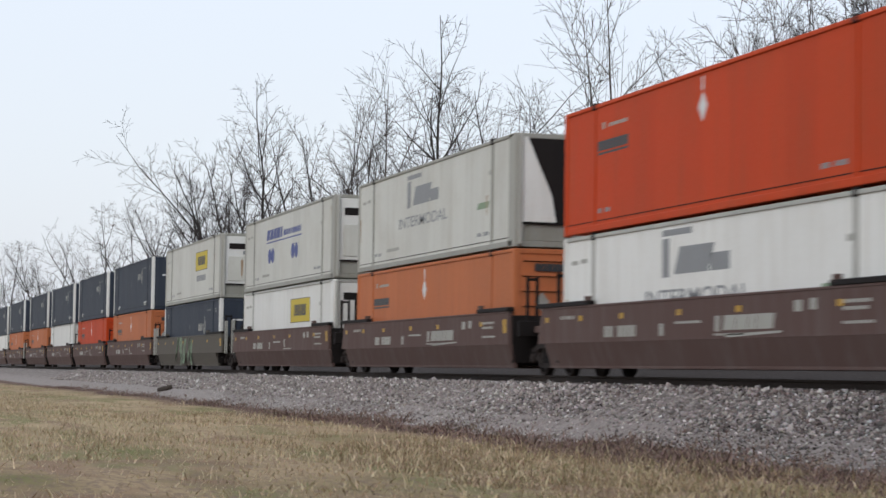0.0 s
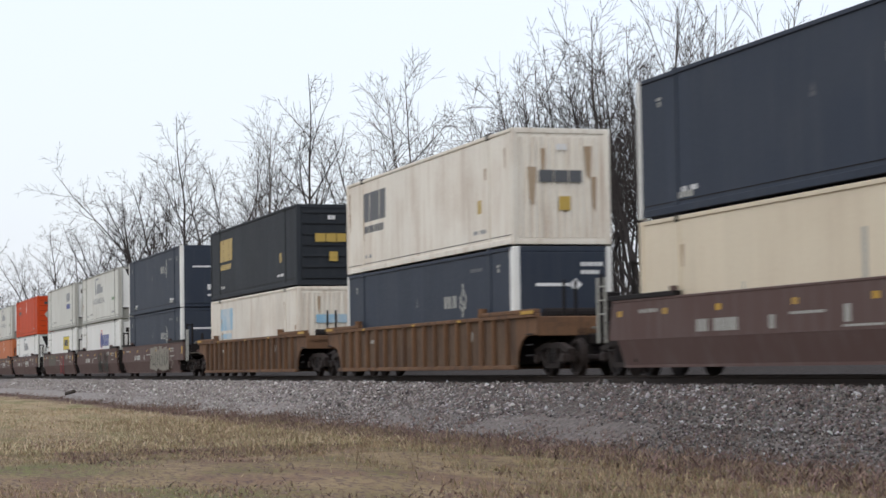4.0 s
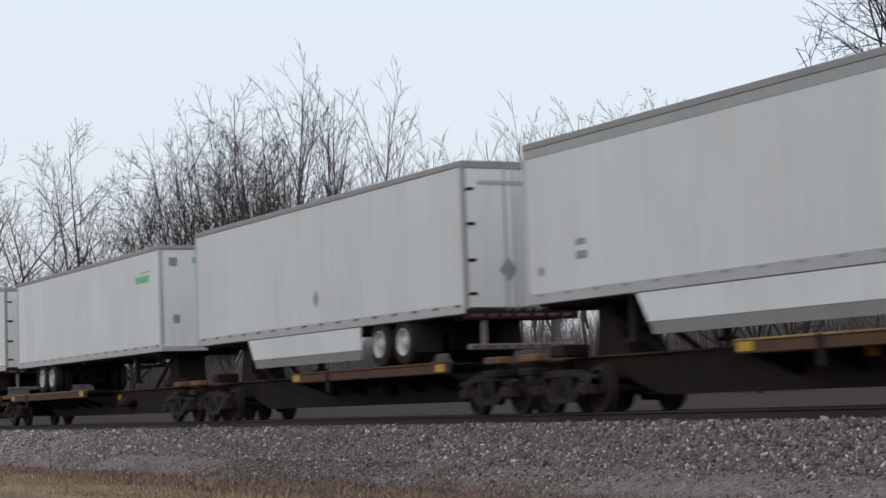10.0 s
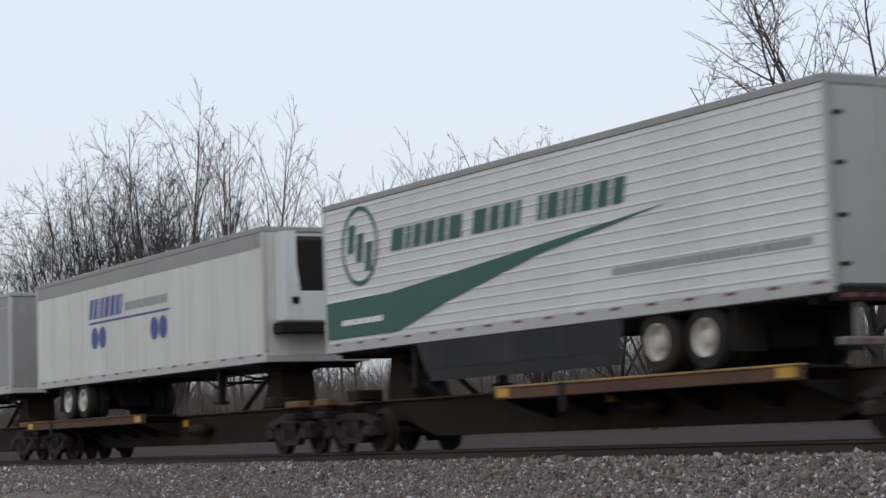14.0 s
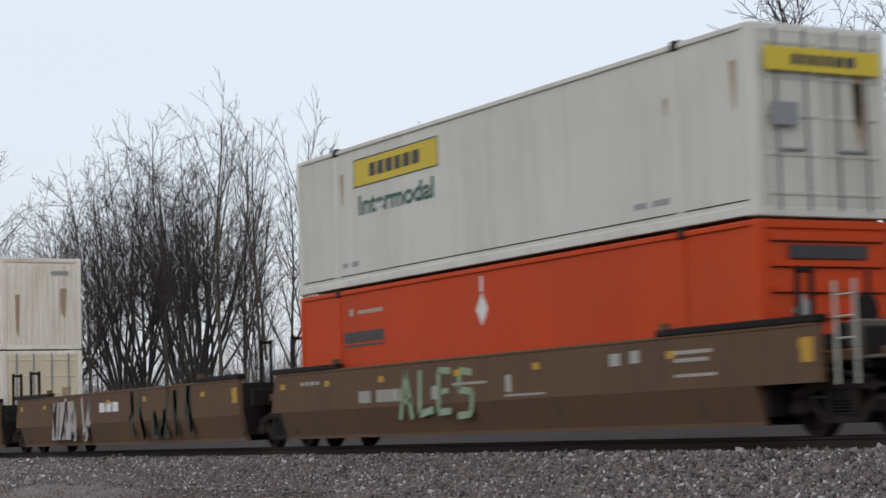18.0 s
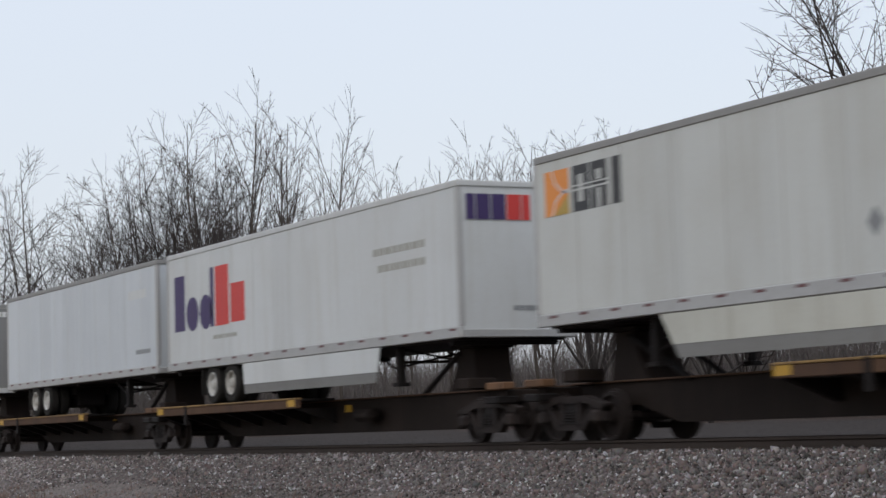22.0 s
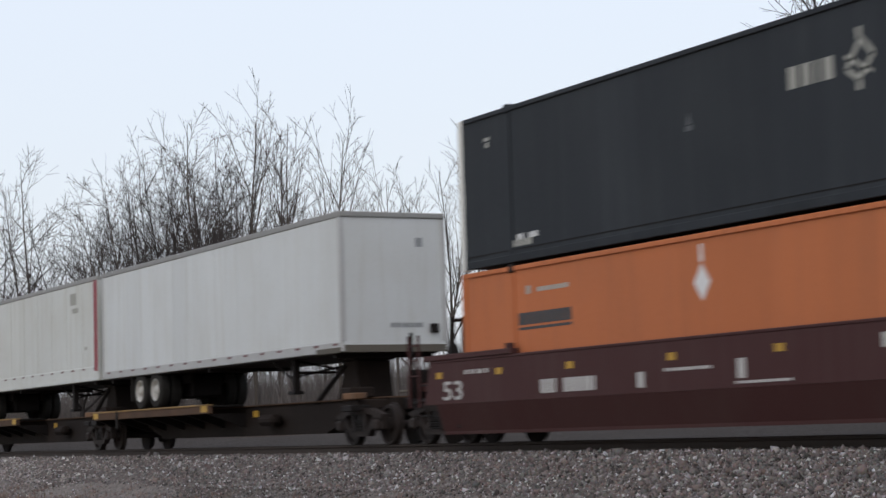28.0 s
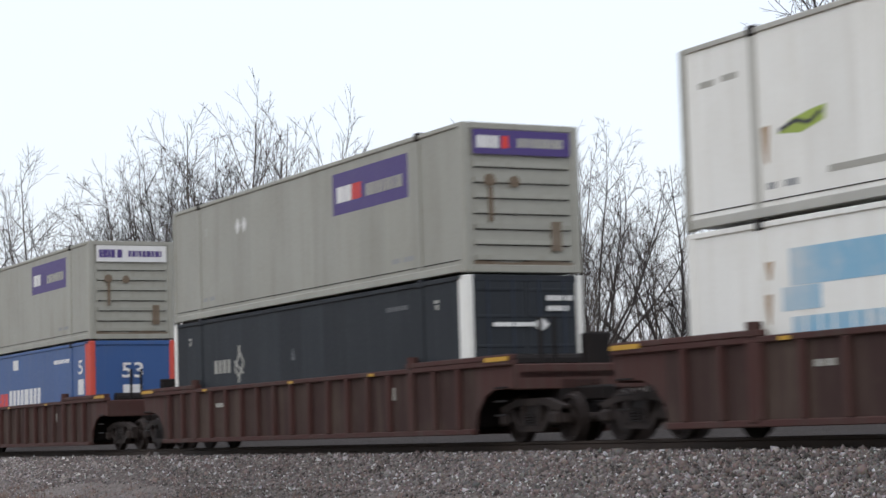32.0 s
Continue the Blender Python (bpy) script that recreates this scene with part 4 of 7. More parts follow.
def marker_dots(car, xs, z, y=-1.505, w=0.22, h=0.12):
    for x in xs:
        rects("yellow_reflector", car, [rc(x, x + w, z, z + h)], y, YELLOW)


def well_car(x0, mat, ends=(False, False), graffiti=None, stencil=1, new_paint=False, label="", low=None):
    """One unit of a stack car: two deep smooth side sills, end platforms, floor and trucks. ends: whether each end is an outer end with its own truck."""
    car = rolling(thing("well_car", x0, TRACK_Y, 0, label, "freight car", "well cars of the train", (8.07, 0, 0)))
    a, b = (-1.3 if ends[0] else -1.2), (17.7 if ends[1] else 16.35)
    low = low or mat
    for s in (-1, 1):
        y0, y1 = s * 1.5, s * 1.40
        prism("side_sill", car, ((a, 0.76), (a + 0.25, 1.56), (b - 0.05, 1.56), (b, 0.76)), "y", *sorted((y0, y1)), mat)
        cut = 16.2 if ends[1] else b
        prism("lower_sill", car, ((y0, 0.757), (y0 - s * 0.16, 0.24), (y0 - s * 0.16, 0.18), (y0 - s * 0.26, 0.18), (y0 - s * 0.12, 0.757)), "x", a + 0.5, cut, low)
        block("top_chord", car, a + 0.25, b - 0.05, *sorted((s * 1.512, s * 1.36)), 1.545, 1.60, mat, 0.012)
        for e0, e1 in ((a, 2.2), (13.75, b)):
            block("end_chord", car, e0, e1, *sorted((s * 1.53, s * 1.34)), 1.60, 1.705, STEEL_DARK if not new_paint else mat, 0.012)
            if s < 0:
                rod("lift_bracket", car, (e1 - 0.15 if e0 < 5 else e0 + 0.15, s * 1.45, 1.66), (e1 - 0.15 if e0 < 5 else e0 + 0.15, s * 1.45, 1.80), 0.09, mat, 8)
    block("well_floor", car, 0.2, 16.0, -1.3, 1.3, 0.26, 0.33, STEEL_DARK, 0.01)
    for x in (-0.14, 16.3):
        block("bulkhead", car, x - 0.05, x + 0.05, -1.38, 1.38, 0.3, 1.5, STEEL_DARK, 0.01)
    for x, outer, d in ((-1.75, ends[0], -1), (17.65, ends[1], 1)):
        xi = -0.2 if d < 0 else 16.36
        block("end_platform", car, *sorted((xi, x + d * (0.9 if outer else -0.12))), -1.0, 1.0, 1.05, 1.22, low, 0.02)
        block("end_sill", car, *sorted((xi + d * 0.4, xi + d * 0.55)), -1.4, 1.4, 0.95, 1.35, STEEL_DARK, 0.02)
        if outer:
            bogie(car, x + d * -0.05)
            coupler(car, x + d * 0.9, x + d * 2.0)
        elif d < 0:
            bogie(car, x)
        for y in (-1.2, -0.95):
            block("rack_post", car, xi + d * 0.45, xi + d * 0.53, y, y + 0.07, 1.2, 2.45, STEEL_DARK, 0.01)
        block("grab_rail", car, xi + d * 0.45, xi + d * 0.53, -1.2, -0.88, 2.35, 2.42, STEEL_DARK, 0.01)
        block("draft_box", car, *sorted((xi, x + d * (0.8 if outer else -0.3))), -0.42, 0.42, 0.5, 1.06, STEEL_DARK, 0.03)
        if outer:
            xo = x + d * 0.75
            for k in (0, 0.42):
                rod("ladder_rail", car, (xi + d * (1.55 + k), -1.38, 0.72), (xi + d * (1.55 + k), -1.38, 2.15), 0.032, mat if new_paint else PALE_MARK, 6)
                for zz in (1.35, 1.65, 1.95):
                    if not k:
                        rod("ladder_rung", car, (xi + d * 1.55, -1.38, zz), (xi + d * 1.97, -1.38, zz), 0.014, mat if new_paint else PALE_MARK, 6)
            block("end_bulkhead", car, *sorted((xo - d * 0.1, xo)), -1.25, 1.25, 0.92, 1.5, STEEL_DARK, 0.02)
            rod("air_reservoir", car, (xi + d * 0.9, -0.75, 1.42), (xi + d * 0.9, 0.75, 1.42), 0.19, STEEL_DARK, 12)
            block("brake_valve", car, *sorted((xi + d * 1.25, xi + d * 1.6)), -0.95, -0.45, 1.22, 1.62, GREY_CAR, 0.03)
            block("brake_housing", car, *sorted((xo - d * 0.35, xo - d * 0.12)), 0.2, 0.7, 1.22, 2.05, STEEL_DARK, 0.03)
            block("crossover_step", car, *sorted((xo, xo + d * 0.3)), -1.3, 1.3, 1.05, 1.1, GREY_CAR, 0.01)
            rod("brake_pipe", car, (xi + d * 0.6, -1.05, 0.98), (xo, -1.2, 0.8), 0.035, STEEL_DARK, 6)
            for y in (-1.2, 1.1):
                block("hand_post", car, *sorted((xo - d * 0.06, xo)), y, y + 0.06, 1.6, 2.25, STEEL_DARK, 0.01)
            for zz in (0.55, 0.85, 1.15):
                rod("ladder_rung", car, (xi + d * 1.0, -1.42, zz), (xi + d * 1.4, -1.42, zz), 0.018, STEEL_DARK, 6)
            turned("brake_wheel", car, ((-0.02, 0.25), (0.02, 0.25), (0.02, 0.2), (-0.02, 0.2)), (x, -0.6, 1.75), STEEL_DARK, 16)
    marker_dots(car, (a + 0.55, 1.6, 4.1, 7.2, 10.0, 14.0, b - 0.45), 1.25)
    rects("yellow_reflector", car, [rc(b - 0.42, b - 0.15, 1.05, 1.4)], -1.502, YELLOW)
    sm = STENCIL if new_paint else PALE_MARK
    if stencil:
        rects("car_stencil", car, letters(3.2, 5.05, 0.86, 1.1, 9, 0.25, 0, (3,)) + [rc(6.3, 6.5, 0.85, 1.1)] + letters(7.1, 8.4, 1.08, 1.13, 8), -1.5, sm)
        rects("car_stencil", car, letters(14.2, 15.2, 1.3, 1.36, 6) + letters(14.2, 15.1, 1.18, 1.24, 6) + letters(14.2, 15.3, 0.95, 1.0, 7) + letters(0.4, 1.4, 1.3, 1.38, 4, 0.5) + [rc(12.4, 12.7, 1.2, 1.4), rc(13.0, 13.25, 1.22, 1.42)], -1.5, sm)
        rects("car_stencil", car, letters(9.0, 10.4, 0.82, 0.86, 8) + [rc(9.05, 9.25, 0.9, 1.2)], -1.5, sm)
    if new_paint:
        wording("length_mark", car, "53", -0.5, 0.28, 0.83, 0.36, -1.5, sm)
    elif stencil == 2:
        rects("car_logo", car, letters(9.4, 11.6, 0.92, 1.2, 4, 0.08, 0.06) + [[(9.4, 0.84), (11.9, 0.88), (11.9, 0.84), (9.6, 0.78)]], -1.5, PALE_MARK)
    if graffiti:
        graffiti(car)
    return car


def rib_car(x0, mat, ends=(True, True), label=""):
    """A stack car with ribbed sides and rounded truck cutouts."""
    car = rolling(thing("ribbed_well_car", x0, TRACK_Y, 0, label, "freight car", "well cars of the train", (8.07, 0, 0)))
    a, b = -2.0, 18.1
    sheet = RIB_SHEET if mat is RIB_BROWN else TAN_SHEET
    for s in (-1, 1):
        y = s * 1.44
        block("side_sheet", car, -0.5, 16.65, *sorted((y, y - s * 0.05)), 0.2, 1.42, sheet, 0.01)
        arc = [(16.6 + 0.9 * (1 - math.cos(t)), 0.2 + 0.78 * math.sin(t)) for t in (0.0, 0.5, 1.0, 1.4)]
        prism("end_sheet", car, tuple([(16.6, 0.2)] + arc[1:] + [(b, 0.98), (b, 1.42), (16.6, 1.42)]), "y", *sorted((y, y - s * 0.05)), mat)
        arcl = [(-0.45 - 0.9 * (1 - math.cos(t)), 0.2 + 0.78 * math.sin(t)) for t in (1.4, 1.0, 0.5, 0.0)]
        prism("end_sheet", car, tuple([(-0.45, 1.42), (a, 1.42), (a, 0.98)] + arcl[:-1] + [(-0.45, 0.2)]), "y", *sorted((y, y - s * 0.05)), mat)
        block("top_chord", car, a, b, *sorted((s * 1.52, s * 1.34)), 1.40, 1.50, mat, 0.015)
        block("end_chord", car, 13.9, b, *sorted((s * 1.53, s * 1.36)), 1.50, 1.60, mat, 0.015)
        block("end_chord", car, a, 2.1, *sorted((s * 1.53, s * 1.36)), 1.50, 1.60, mat, 0.015)
        block("bottom_chord", car, -0.45, 16.6, *sorted((s * 1.52, s * 1.36)), 0.16, 0.27, mat, 0.015)
        for i in range(17):
            x = 0.1 + i * 1.0
            block("side_rib", car, x - 0.05, x + 0.05, *sorted((s * 1.435, s * 1.555)), 0.27, 1.40, mat, 0.012)
        for x in (1.9, 14.1):
            block("side_post", car, x - 0.11, x + 0.11, *sorted((s * 1.435, s * 1.54)), 0.22, 1.45, mat, 0.015)
            rod("lift_bracket", car, (x, s * 1.45, 1.5), (x, s * 1.45, 1.72), 0.12, mat, 8)
    block("well_floor", car, 0.2, 16.0, -1.3, 1.3, 0.26, 0.33, STEEL_DARK, 0.01)
    for d, xi, xo in ((-1, -0.2, a), (1, 16.3, b)):
        block("end_platform", car, *sorted((xi, xo)), -1.3, 1.3, 1.15, 1.3, mat, 0.02)
        block("bulkhead", car, xi - 0.04, xi + 0.04, -1.38, 1.38, 0.3, 1.15, STEEL_DARK, 0.01)
        block("end_beam", car, *sorted((xo - d * 0.12, xo)), -1.4, 1.4, 0.95, 1.42, mat, 0.02)
        block("yellow_edge", car, *sorted((xo - d * 0.9, xo - d * 0.02)), -1.537, -1.53, 1.48, 1.56, YELLOW, 0)
        bogie(car, xo - d * 0.05)
        coupler(car, xo, xo + d * 0.95)
        rod("air_reservoir", car, (xo - d * 1.2, -0.8, 1.48), (xo - d * 1.2, 0.8, 1.48), 0.17, STEEL_DARK, 12)
        block("brake_housing", car, *sorted((xo - d * 0.5, xo - d * 0.2)), 0.3, 0.8, 1.3, 2.0, STEEL_DARK, 0.03)
        block("draft_box", car, *sorted((xi + d * 0.2, xo)), -0.45, 0.45, 0.5, 1.16, STEEL_DARK, 0.03)
        for y in (-0.6, -0.3):
            block("rack_post", car, xo - d * 0.5, xo - d * 0.43, y, y + 0.06, 1.3, 2.3, STEEL_DARK, 0.01)
        for zz in (0.5, 0.75, 1.0):
            rod("ladder_rung", car, (xo - d * 0.6, -1.5, zz), (xo - d * 0.15, -1.5, zz), 0.018, STEEL_DARK, 6)
    marker_dots(car, (2.6, 8.0, 12.2), 1.41, -1.524, 0.25, 0.06)
    rects("car_stencil", car, [rc(12.9, 13.25, 0.9, 1.15)] + letters(3.3, 3.8, 1.0, 1.1, 3), -1.445, PALE_MARK)
    return car


def spine_car(x0, length, wheels_left, left, right, container_car=False, edge=DECK, own_truck=True):
    """One platform of a spine car under a trailer: centre sill, deck under the wheels, hitch stand, truck at its left joint."""
    car = rolling(thing("spine_car", x0, TRACK_Y, 0, "dark steel spine car with a worn yellow-edged deck", "freight car", "spine cars of the train", (length / 2, 0, 0)))
    L_, R_ = left, right
    prism("centre_sill", car, ((L_, 0.62), (L_, 1.0), (R_, 1.0), (R_, 0.62), (R_ - 2.4, 0.60), (R_ - 3.6, 0.28), (L_ + 3.6, 0.28), (L_ + 2.4, 0.60)), "y", -0.36, 0.36, SPINE)
    if container_car:
        spans = ((0.6, length - 0.6),)
    else:
        spans = ((-0.55, 8.7),) if wheels_left else ((length - 9.0, length - 0.7),)
    for d0, d1 in spans:
        for s in (-1, 1):
            block("deck_edge", car, d0, d1, *sorted((s * 1.42, s * 1.30)), 0.86, 1.055, DECK_BROWN, 0.015)
            block("deck_lip", car, d0, d1, *sorted((s * 1.44, s * 1.28)), 1.055, 1.095, edge, 0.01)
            block("deck_runway", car, d0 + 0.02, d1 - 0.02, *sorted((s * 1.30, s * 0.45)), 1.02, 1.075, STEEL_DARK, 0.01)
            for x in (d0 + 0.03, d1 - 0.5):
                rects("yellow_reflector", car, [rc(x, x + 0.42, 0.9, 1.06)], s * 1.42 if s < 0 else 1.424, YELLOW)
            block("deck_stake", car, d0 + 2.1, d0 + 2.25, *sorted((s * 1.45, s * 1.36)), 0.6, 1.09, STEEL_DARK, 0.01)
        n = int((d1 - d0) / 1.5)
        for i in range(n + 1):
            x = d0 + 0.2 + (d1 - d0 - 0.4) * i / n
            prism("cross_beam", car, ((-1.38, 0.86), (1.38, 0.86), (0.36, 0.5), (-0.36, 0.5)), "x", x - 0.07, x + 0.07, STEEL_DARK)
    if not container_car:
        h = length - 1.5 if wheels_left else 1.5
        hz = 1.98
        d = -1 if wheels_left else 1
        prism("hitch_stand", car, ((h - d * 0.5, 1.0), (h - d * 0.36, hz - 0.1), (h + d * 0.3, hz - 0.1), (h + d * 0.42, 1.45), (h + d * 0.75, 1.0)), "y", -0.42, 0.42, SPINE, bev=0.02)
        for q in (-1, 1):
            rod("hitch_brace", car, (h + d * 1.9, q * 0.38, 1.0), (h + d * 0.2, q * 0.44, hz - 0.2), 0.06, STEEL_DARK, 8)
        block("hitch_plate", car, h - 0.45, h + 0.45, -0.5, 0.5, hz - 0.1, hz - 0.02, STEEL_DARK, 0.02)
        block("hitch_box", car, h - d * 0.95 - 0.25, h - d * 0.95 + 0.25, -1.0, -0.4, 1.035, 1.26, SPINE, 0.03)
    block("sill_flange", car, L_ + 0.2, R_ - 0.2, -0.44, 0.44, 1.0, 1.035, DECK_BROWN, 0.01)
    # brackets and boxes below the sill
    block("brake_reservoir", car, length * 0.62, length * 0.62 + 0.9, -0.75, -0.4, 0.5, 0.78, SPINE, 0.1)
    rects("yellow_reflector", car, [rc(length * 0.55, length * 0.55 + 0.35, 0.74, 0.9)], -0.36, YELLOW)
    for x in (L_ + 0.35, R_ - 0.35):
        block("end_step", car, x - 0.25, x + 0.25, -1.35, -0.9, 0.72, 0.86, STEEL_DARK, 0.02)
        block("end_bracket", car, x - 0.32, x + 0.32, -1.28, -1.0, 0.98, 1.12, RIB_TAN, 0.02)
        block("end_arm", car, x - 0.12, x + 0.12, -1.1, 1.1, 0.78, 0.98, SPINE, 0.02)
    if own_truck:
        bogie(car, L_)
    return car


# ---- the train: trailers ----
DECKZ = 1.09


def road_wheel(t, x, s, rim):
    tyre = turned("tyre", t, ((s * -0.02, 0.292), (s * -0.14, 0.30), (s * -0.14, 0.46), (s * -0.09, 0.50), (s * 0.09, 0.50), (s * 0.14, 0.46), (s * 0.14, 0.30), (s * -0.018, 0.288)), (x, s * 1.10, DECKZ + 0.5), RUBBER, 26)
    turned("rim", tyre, ((s * -0.02, 0.285), (s * 0.142, 0.30), (s * 0.155, 0.29), (s * 0.13, 0.26), (s * 0.03, 0.235), (s * 0.01, 0.15), (s * 0.03, 0.13), (s * 0.13, 0.11), (s * 0.15, 0.03)), (x, s * 1.10, DECKZ + 0.5), rim, 20)
    turned("tyre", t, ((-0.14, 0.30), (-0.14, 0.46), (-0.09, 0.50), (0.09, 0.50), (0.14, 0.46), (0.14, 0.30)), (x, s * 0.78, DECKZ + 0.5), RUBBER, 26)


def trailer(x0, length, wheels_left, mat, label, rail=ALU, roof=None, skirt=None, ribs=0, nose="plain", rim=RIM, top=5.06, bottom=2.02, axle=3.7, lights=TAPE, hlines=0, end_mat=None, band=0.22):
    t = rolling(thing("semi_trailer", x0, TRACK_Y, 0, label, "trailer", "semi-trailers on the train", (length / 2, 0, DECKZ)))
    roof, end_mat = roof or DARK_RAIL, end_mat or mat
    block("body", t, 0.02, length - 0.02, -1.275, 1.275, bottom + 0.1, top - 0.03, mat, 0.02)
    for s in (-1, 1):
        block("roof_rail", t, 0.0, length, *sorted((s * 1.24, s * 1.295)), top - 0.13, top, roof, 0.015)
        block("bottom_rail", t, 0.0, length, *sorted((s * 1.22, s * 1.295)), bottom, bottom + band, rail, 0.015)
        for x in (0.0, length - 0.12):
            block("corner_post", t, x, x + 0.12, *sorted((s * 1.18, s * 1.297)), bottom + band, top - 0.12, rail if ribs == 0 else mat, 0.02)
    block("roof", t, 0.05, length - 0.05, -1.24, 1.24, top - 0.03, top - 0.005, ALU, 0.01)
    if ribs:
        n = ribs
        for i in range(n + 1):
            x = 0.35 + (length - 0.7) * i / n + (0.14 * math.sin(i * 2.4))
            for s in (-1,):
                # post grey takes in the shade that lies along the posts
                block("side_post", t, x - 0.045, x + 0.045, *sorted((s * 1.27, s * 1.297)), bottom + 0.22, top - 0.13, GREY_LIGHT if ribs > 14 else GREY_PAINT, 0.012)
    else:
        for i in range(1, 11):
            x = length * i / 11
            block("panel_seam", t, x - 0.012, x + 0.012, -1.2785, -1.27, bottom + band, top - 0.13, GREY_LIGHT if mat is WHITE_CREAM else (WHITE_GREY if mat is not COOL_GREY and mat is not TRAILER_GREY else mat), 0)
    if hlines:
        for i in range(hlines):
            z = bottom + band + 0.1 + (top - bottom - band - 0.3) * i / (hlines - 1)
            block("side_bead", t, 0.12, length - 0.12, -1.287, -1.272, z - 0.02, z + 0.02, mat, 0.006)
    # marker lights along the lower rail
    n = 15
    quads = [rc(0.45 + (length - 0.9) * i / n, 0.45 + (length - 0.9) * i / n + 0.26, bottom + band - 0.08, bottom + band - 0.035) for i in range(n + 1)]
    rects("reflective_tape", t, quads, -1.296, lights)
    # the right end: doors at the rear, or the nose
    xe = length
    if not wheels_left:
        for y0, y1 in ((-1.2, -0.01), (0.01, 1.2)):
            block("door", t, xe - 0.04, xe + 0.02, y0, y1, bottom + 0.12, top - 0.16, end_mat, 0.015)
            for f in (0.72, 0.9):
                y = y0 + (y1 - y0) * (f if y0 < 0 else 1 - f)
                rod("lock_rod", t, (xe + 0.04, y, bottom + 0.05), (xe + 0.04, y, top - 0.12), 0.02, ALU, 6)
            for f in (0.1, 0.35, 0.62, 0.88):
                yh = y0 if y0 < 0 else y1 - 0.18
                block("hinge", t, xe + 0.015, xe + 0.04, yh, yh + 0.18, bottom + 0.1 + 2.7 * f, bottom + 0.16 + 2.7 * f, STEEL_DARK, 0.006)
        block("rear_header", t, xe - 0.06, xe + 0.03, -1.29, 1.29, top - 0.16, top, roof, 0.015)
        for y in (-1.29, 1.21):
            block("rear_post", t, xe - 0.06, xe + 0.03, y, y + 0.08, bottom, top - 0.16, roof, 0.01)
        block("rear_sill", t, xe - 0.1, xe + 0.05, -1.29, 1.29, bottom - 0.12, bottom + 0.1, STEEL_DARK, 0.015)
        rects("reflective_tape", t, letters(-1.2, 1.2, bottom - 0.06, bottom + 0.0, 7, 0.45), xe + 0.052, TAPE, face="end")
        for y in (-0.9, 0.8):
            block("bumper_strut", t, xe - 0.12, xe - 0.02, y, y + 0.1, bottom - 0.62, bottom - 0.1, ALU_WORN, 0.01)
        block("bumper", t, xe - 0.12, xe, -1.2, 1.2, bottom - 0.72, bottom - 0.60, ALU_WORN, 0.015)
        rects("reflective_tape", t, letters(-1.15, 1.15, bottom - 0.69, bottom - 0.63, 7, 0.45), xe + 0.001, TAPE, face="end")
    else:
        block("nose_frame", t, xe - 0.05, xe + 0.015, -1.28, 1.28, bottom, bottom + 0.16, rail, 0.015)
        block("nose_header", t, xe - 0.05, xe + 0.015, -1.28, 1.28, top - 0.12, top, roof, 0.015)
        if nose == "reefer":
            block("cooling_unit", t, xe, xe + 0.5, -1.0, 1.0, top - 1.75, top - 0.25, STEEL_DARK, 0.1)
            prism("unit_fairing", t, ((-1.02, top - 0.15), (-1.02, top - 2.1), (-0.55, top - 2.1), (-0.72, top - 0.9), (-0.72, top - 0.15)), "x", xe, xe + 0.53, WHITE_CLEAN)
            prism("unit_fairing", t, ((1.02, top - 0.15), (1.02, top - 2.1), (0.55, top - 2.1), (0.72, top - 0.9), (0.72, top - 0.15)), "x", xe, xe + 0.53, WHITE_CLEAN)
            block("unit_base", t, xe, xe + 0.52, -1.0, 1.0, top - 2.15, top - 1.45, WHITE_CLEAN, 0.04)
            block("unit_shelf", t, xe, xe + 0.5, -1.1, 1.1, top - 2.38, top - 2.155, STEEL_DARK, 0.02)
            block("unit_gauge", t, xe + 0.53, xe + 0.55, -0.85, -0.68, top - 1.75, top - 1.6, STEEL_DARK, 0.01)
        elif nose == "box":
            block("document_box", t, xe, xe + 0.05, 0.3, 0.8, bottom + 0.45, bottom + 0.8, GREY_MARK, 0.01)
            block("connector_box", t, xe, xe + 0.08, 0.45, 0.75, bottom + 0.1, bottom + 0.35, STEEL_DARK, 0.02)
            rects("end_stencil", t, [rc(-1.0, -0.75, top - 0.6, top - 0.35), rc(-0.9, -0.7, bottom + 0.8, bottom + 1.05)], xe - 0.018, GREY_MARK, face="end")
        else:
            rects("end_stencil", t, letters(-0.1, 0.7, bottom + 0.52, bottom + 0.62, 7) + [rc(0.55, 0.72, top - 0.75, top - 0.55)], xe - 0.018, GREY_MARK, face="end")
            block("connector_box", t, xe, xe + 0.06, 0.85, 1.05, bottom + 0.4, bottom + 0.6, STEEL_DARK, 0.02)
    # running gear
    ax = axle if wheels_left else length - axle
    for dx in (-0.62, 0.62):
        for s in (-1, 1):
            road_wheel(t, ax + dx, s, rim)
        rod("axle", t, (ax + dx, -1.0, DECKZ + 0.5), (ax + dx, 1.0, DECKZ + 0.5), 0.07, STEEL_DARK, 8)
    for s in (-1, 1):
        block("bogie_rail", t, ax - 1.5, ax + 1.5, s * 0.5 - 0.06, s * 0.5 + 0.06, bottom - 0.28, bottom, STEEL_DARK, 0.015)
        block("mud_flap", t, ax - 1.35 if wheels_left else ax + 1.31, ax - 1.31 if wheels_left else ax + 1.35, *sorted((s * 0.65, s * 1.25)), DECKZ + 0.25, bottom, RUBBER, 0.008)
    block("axle_frame", t, ax - 1.25, ax + 1.25, -0.42, 0.42, DECKZ + 0.28, bottom - 0.05, STEEL_DARK, 0.04)
    for dx in (-0.62, 0.62):
        rod("brake_chamber", t, (ax + dx + 0.22, -0.55, DECKZ + 0.62), (ax + dx + 0.22, 0.55, DECKZ + 0.62), 0.1, STEEL_DARK, 8)
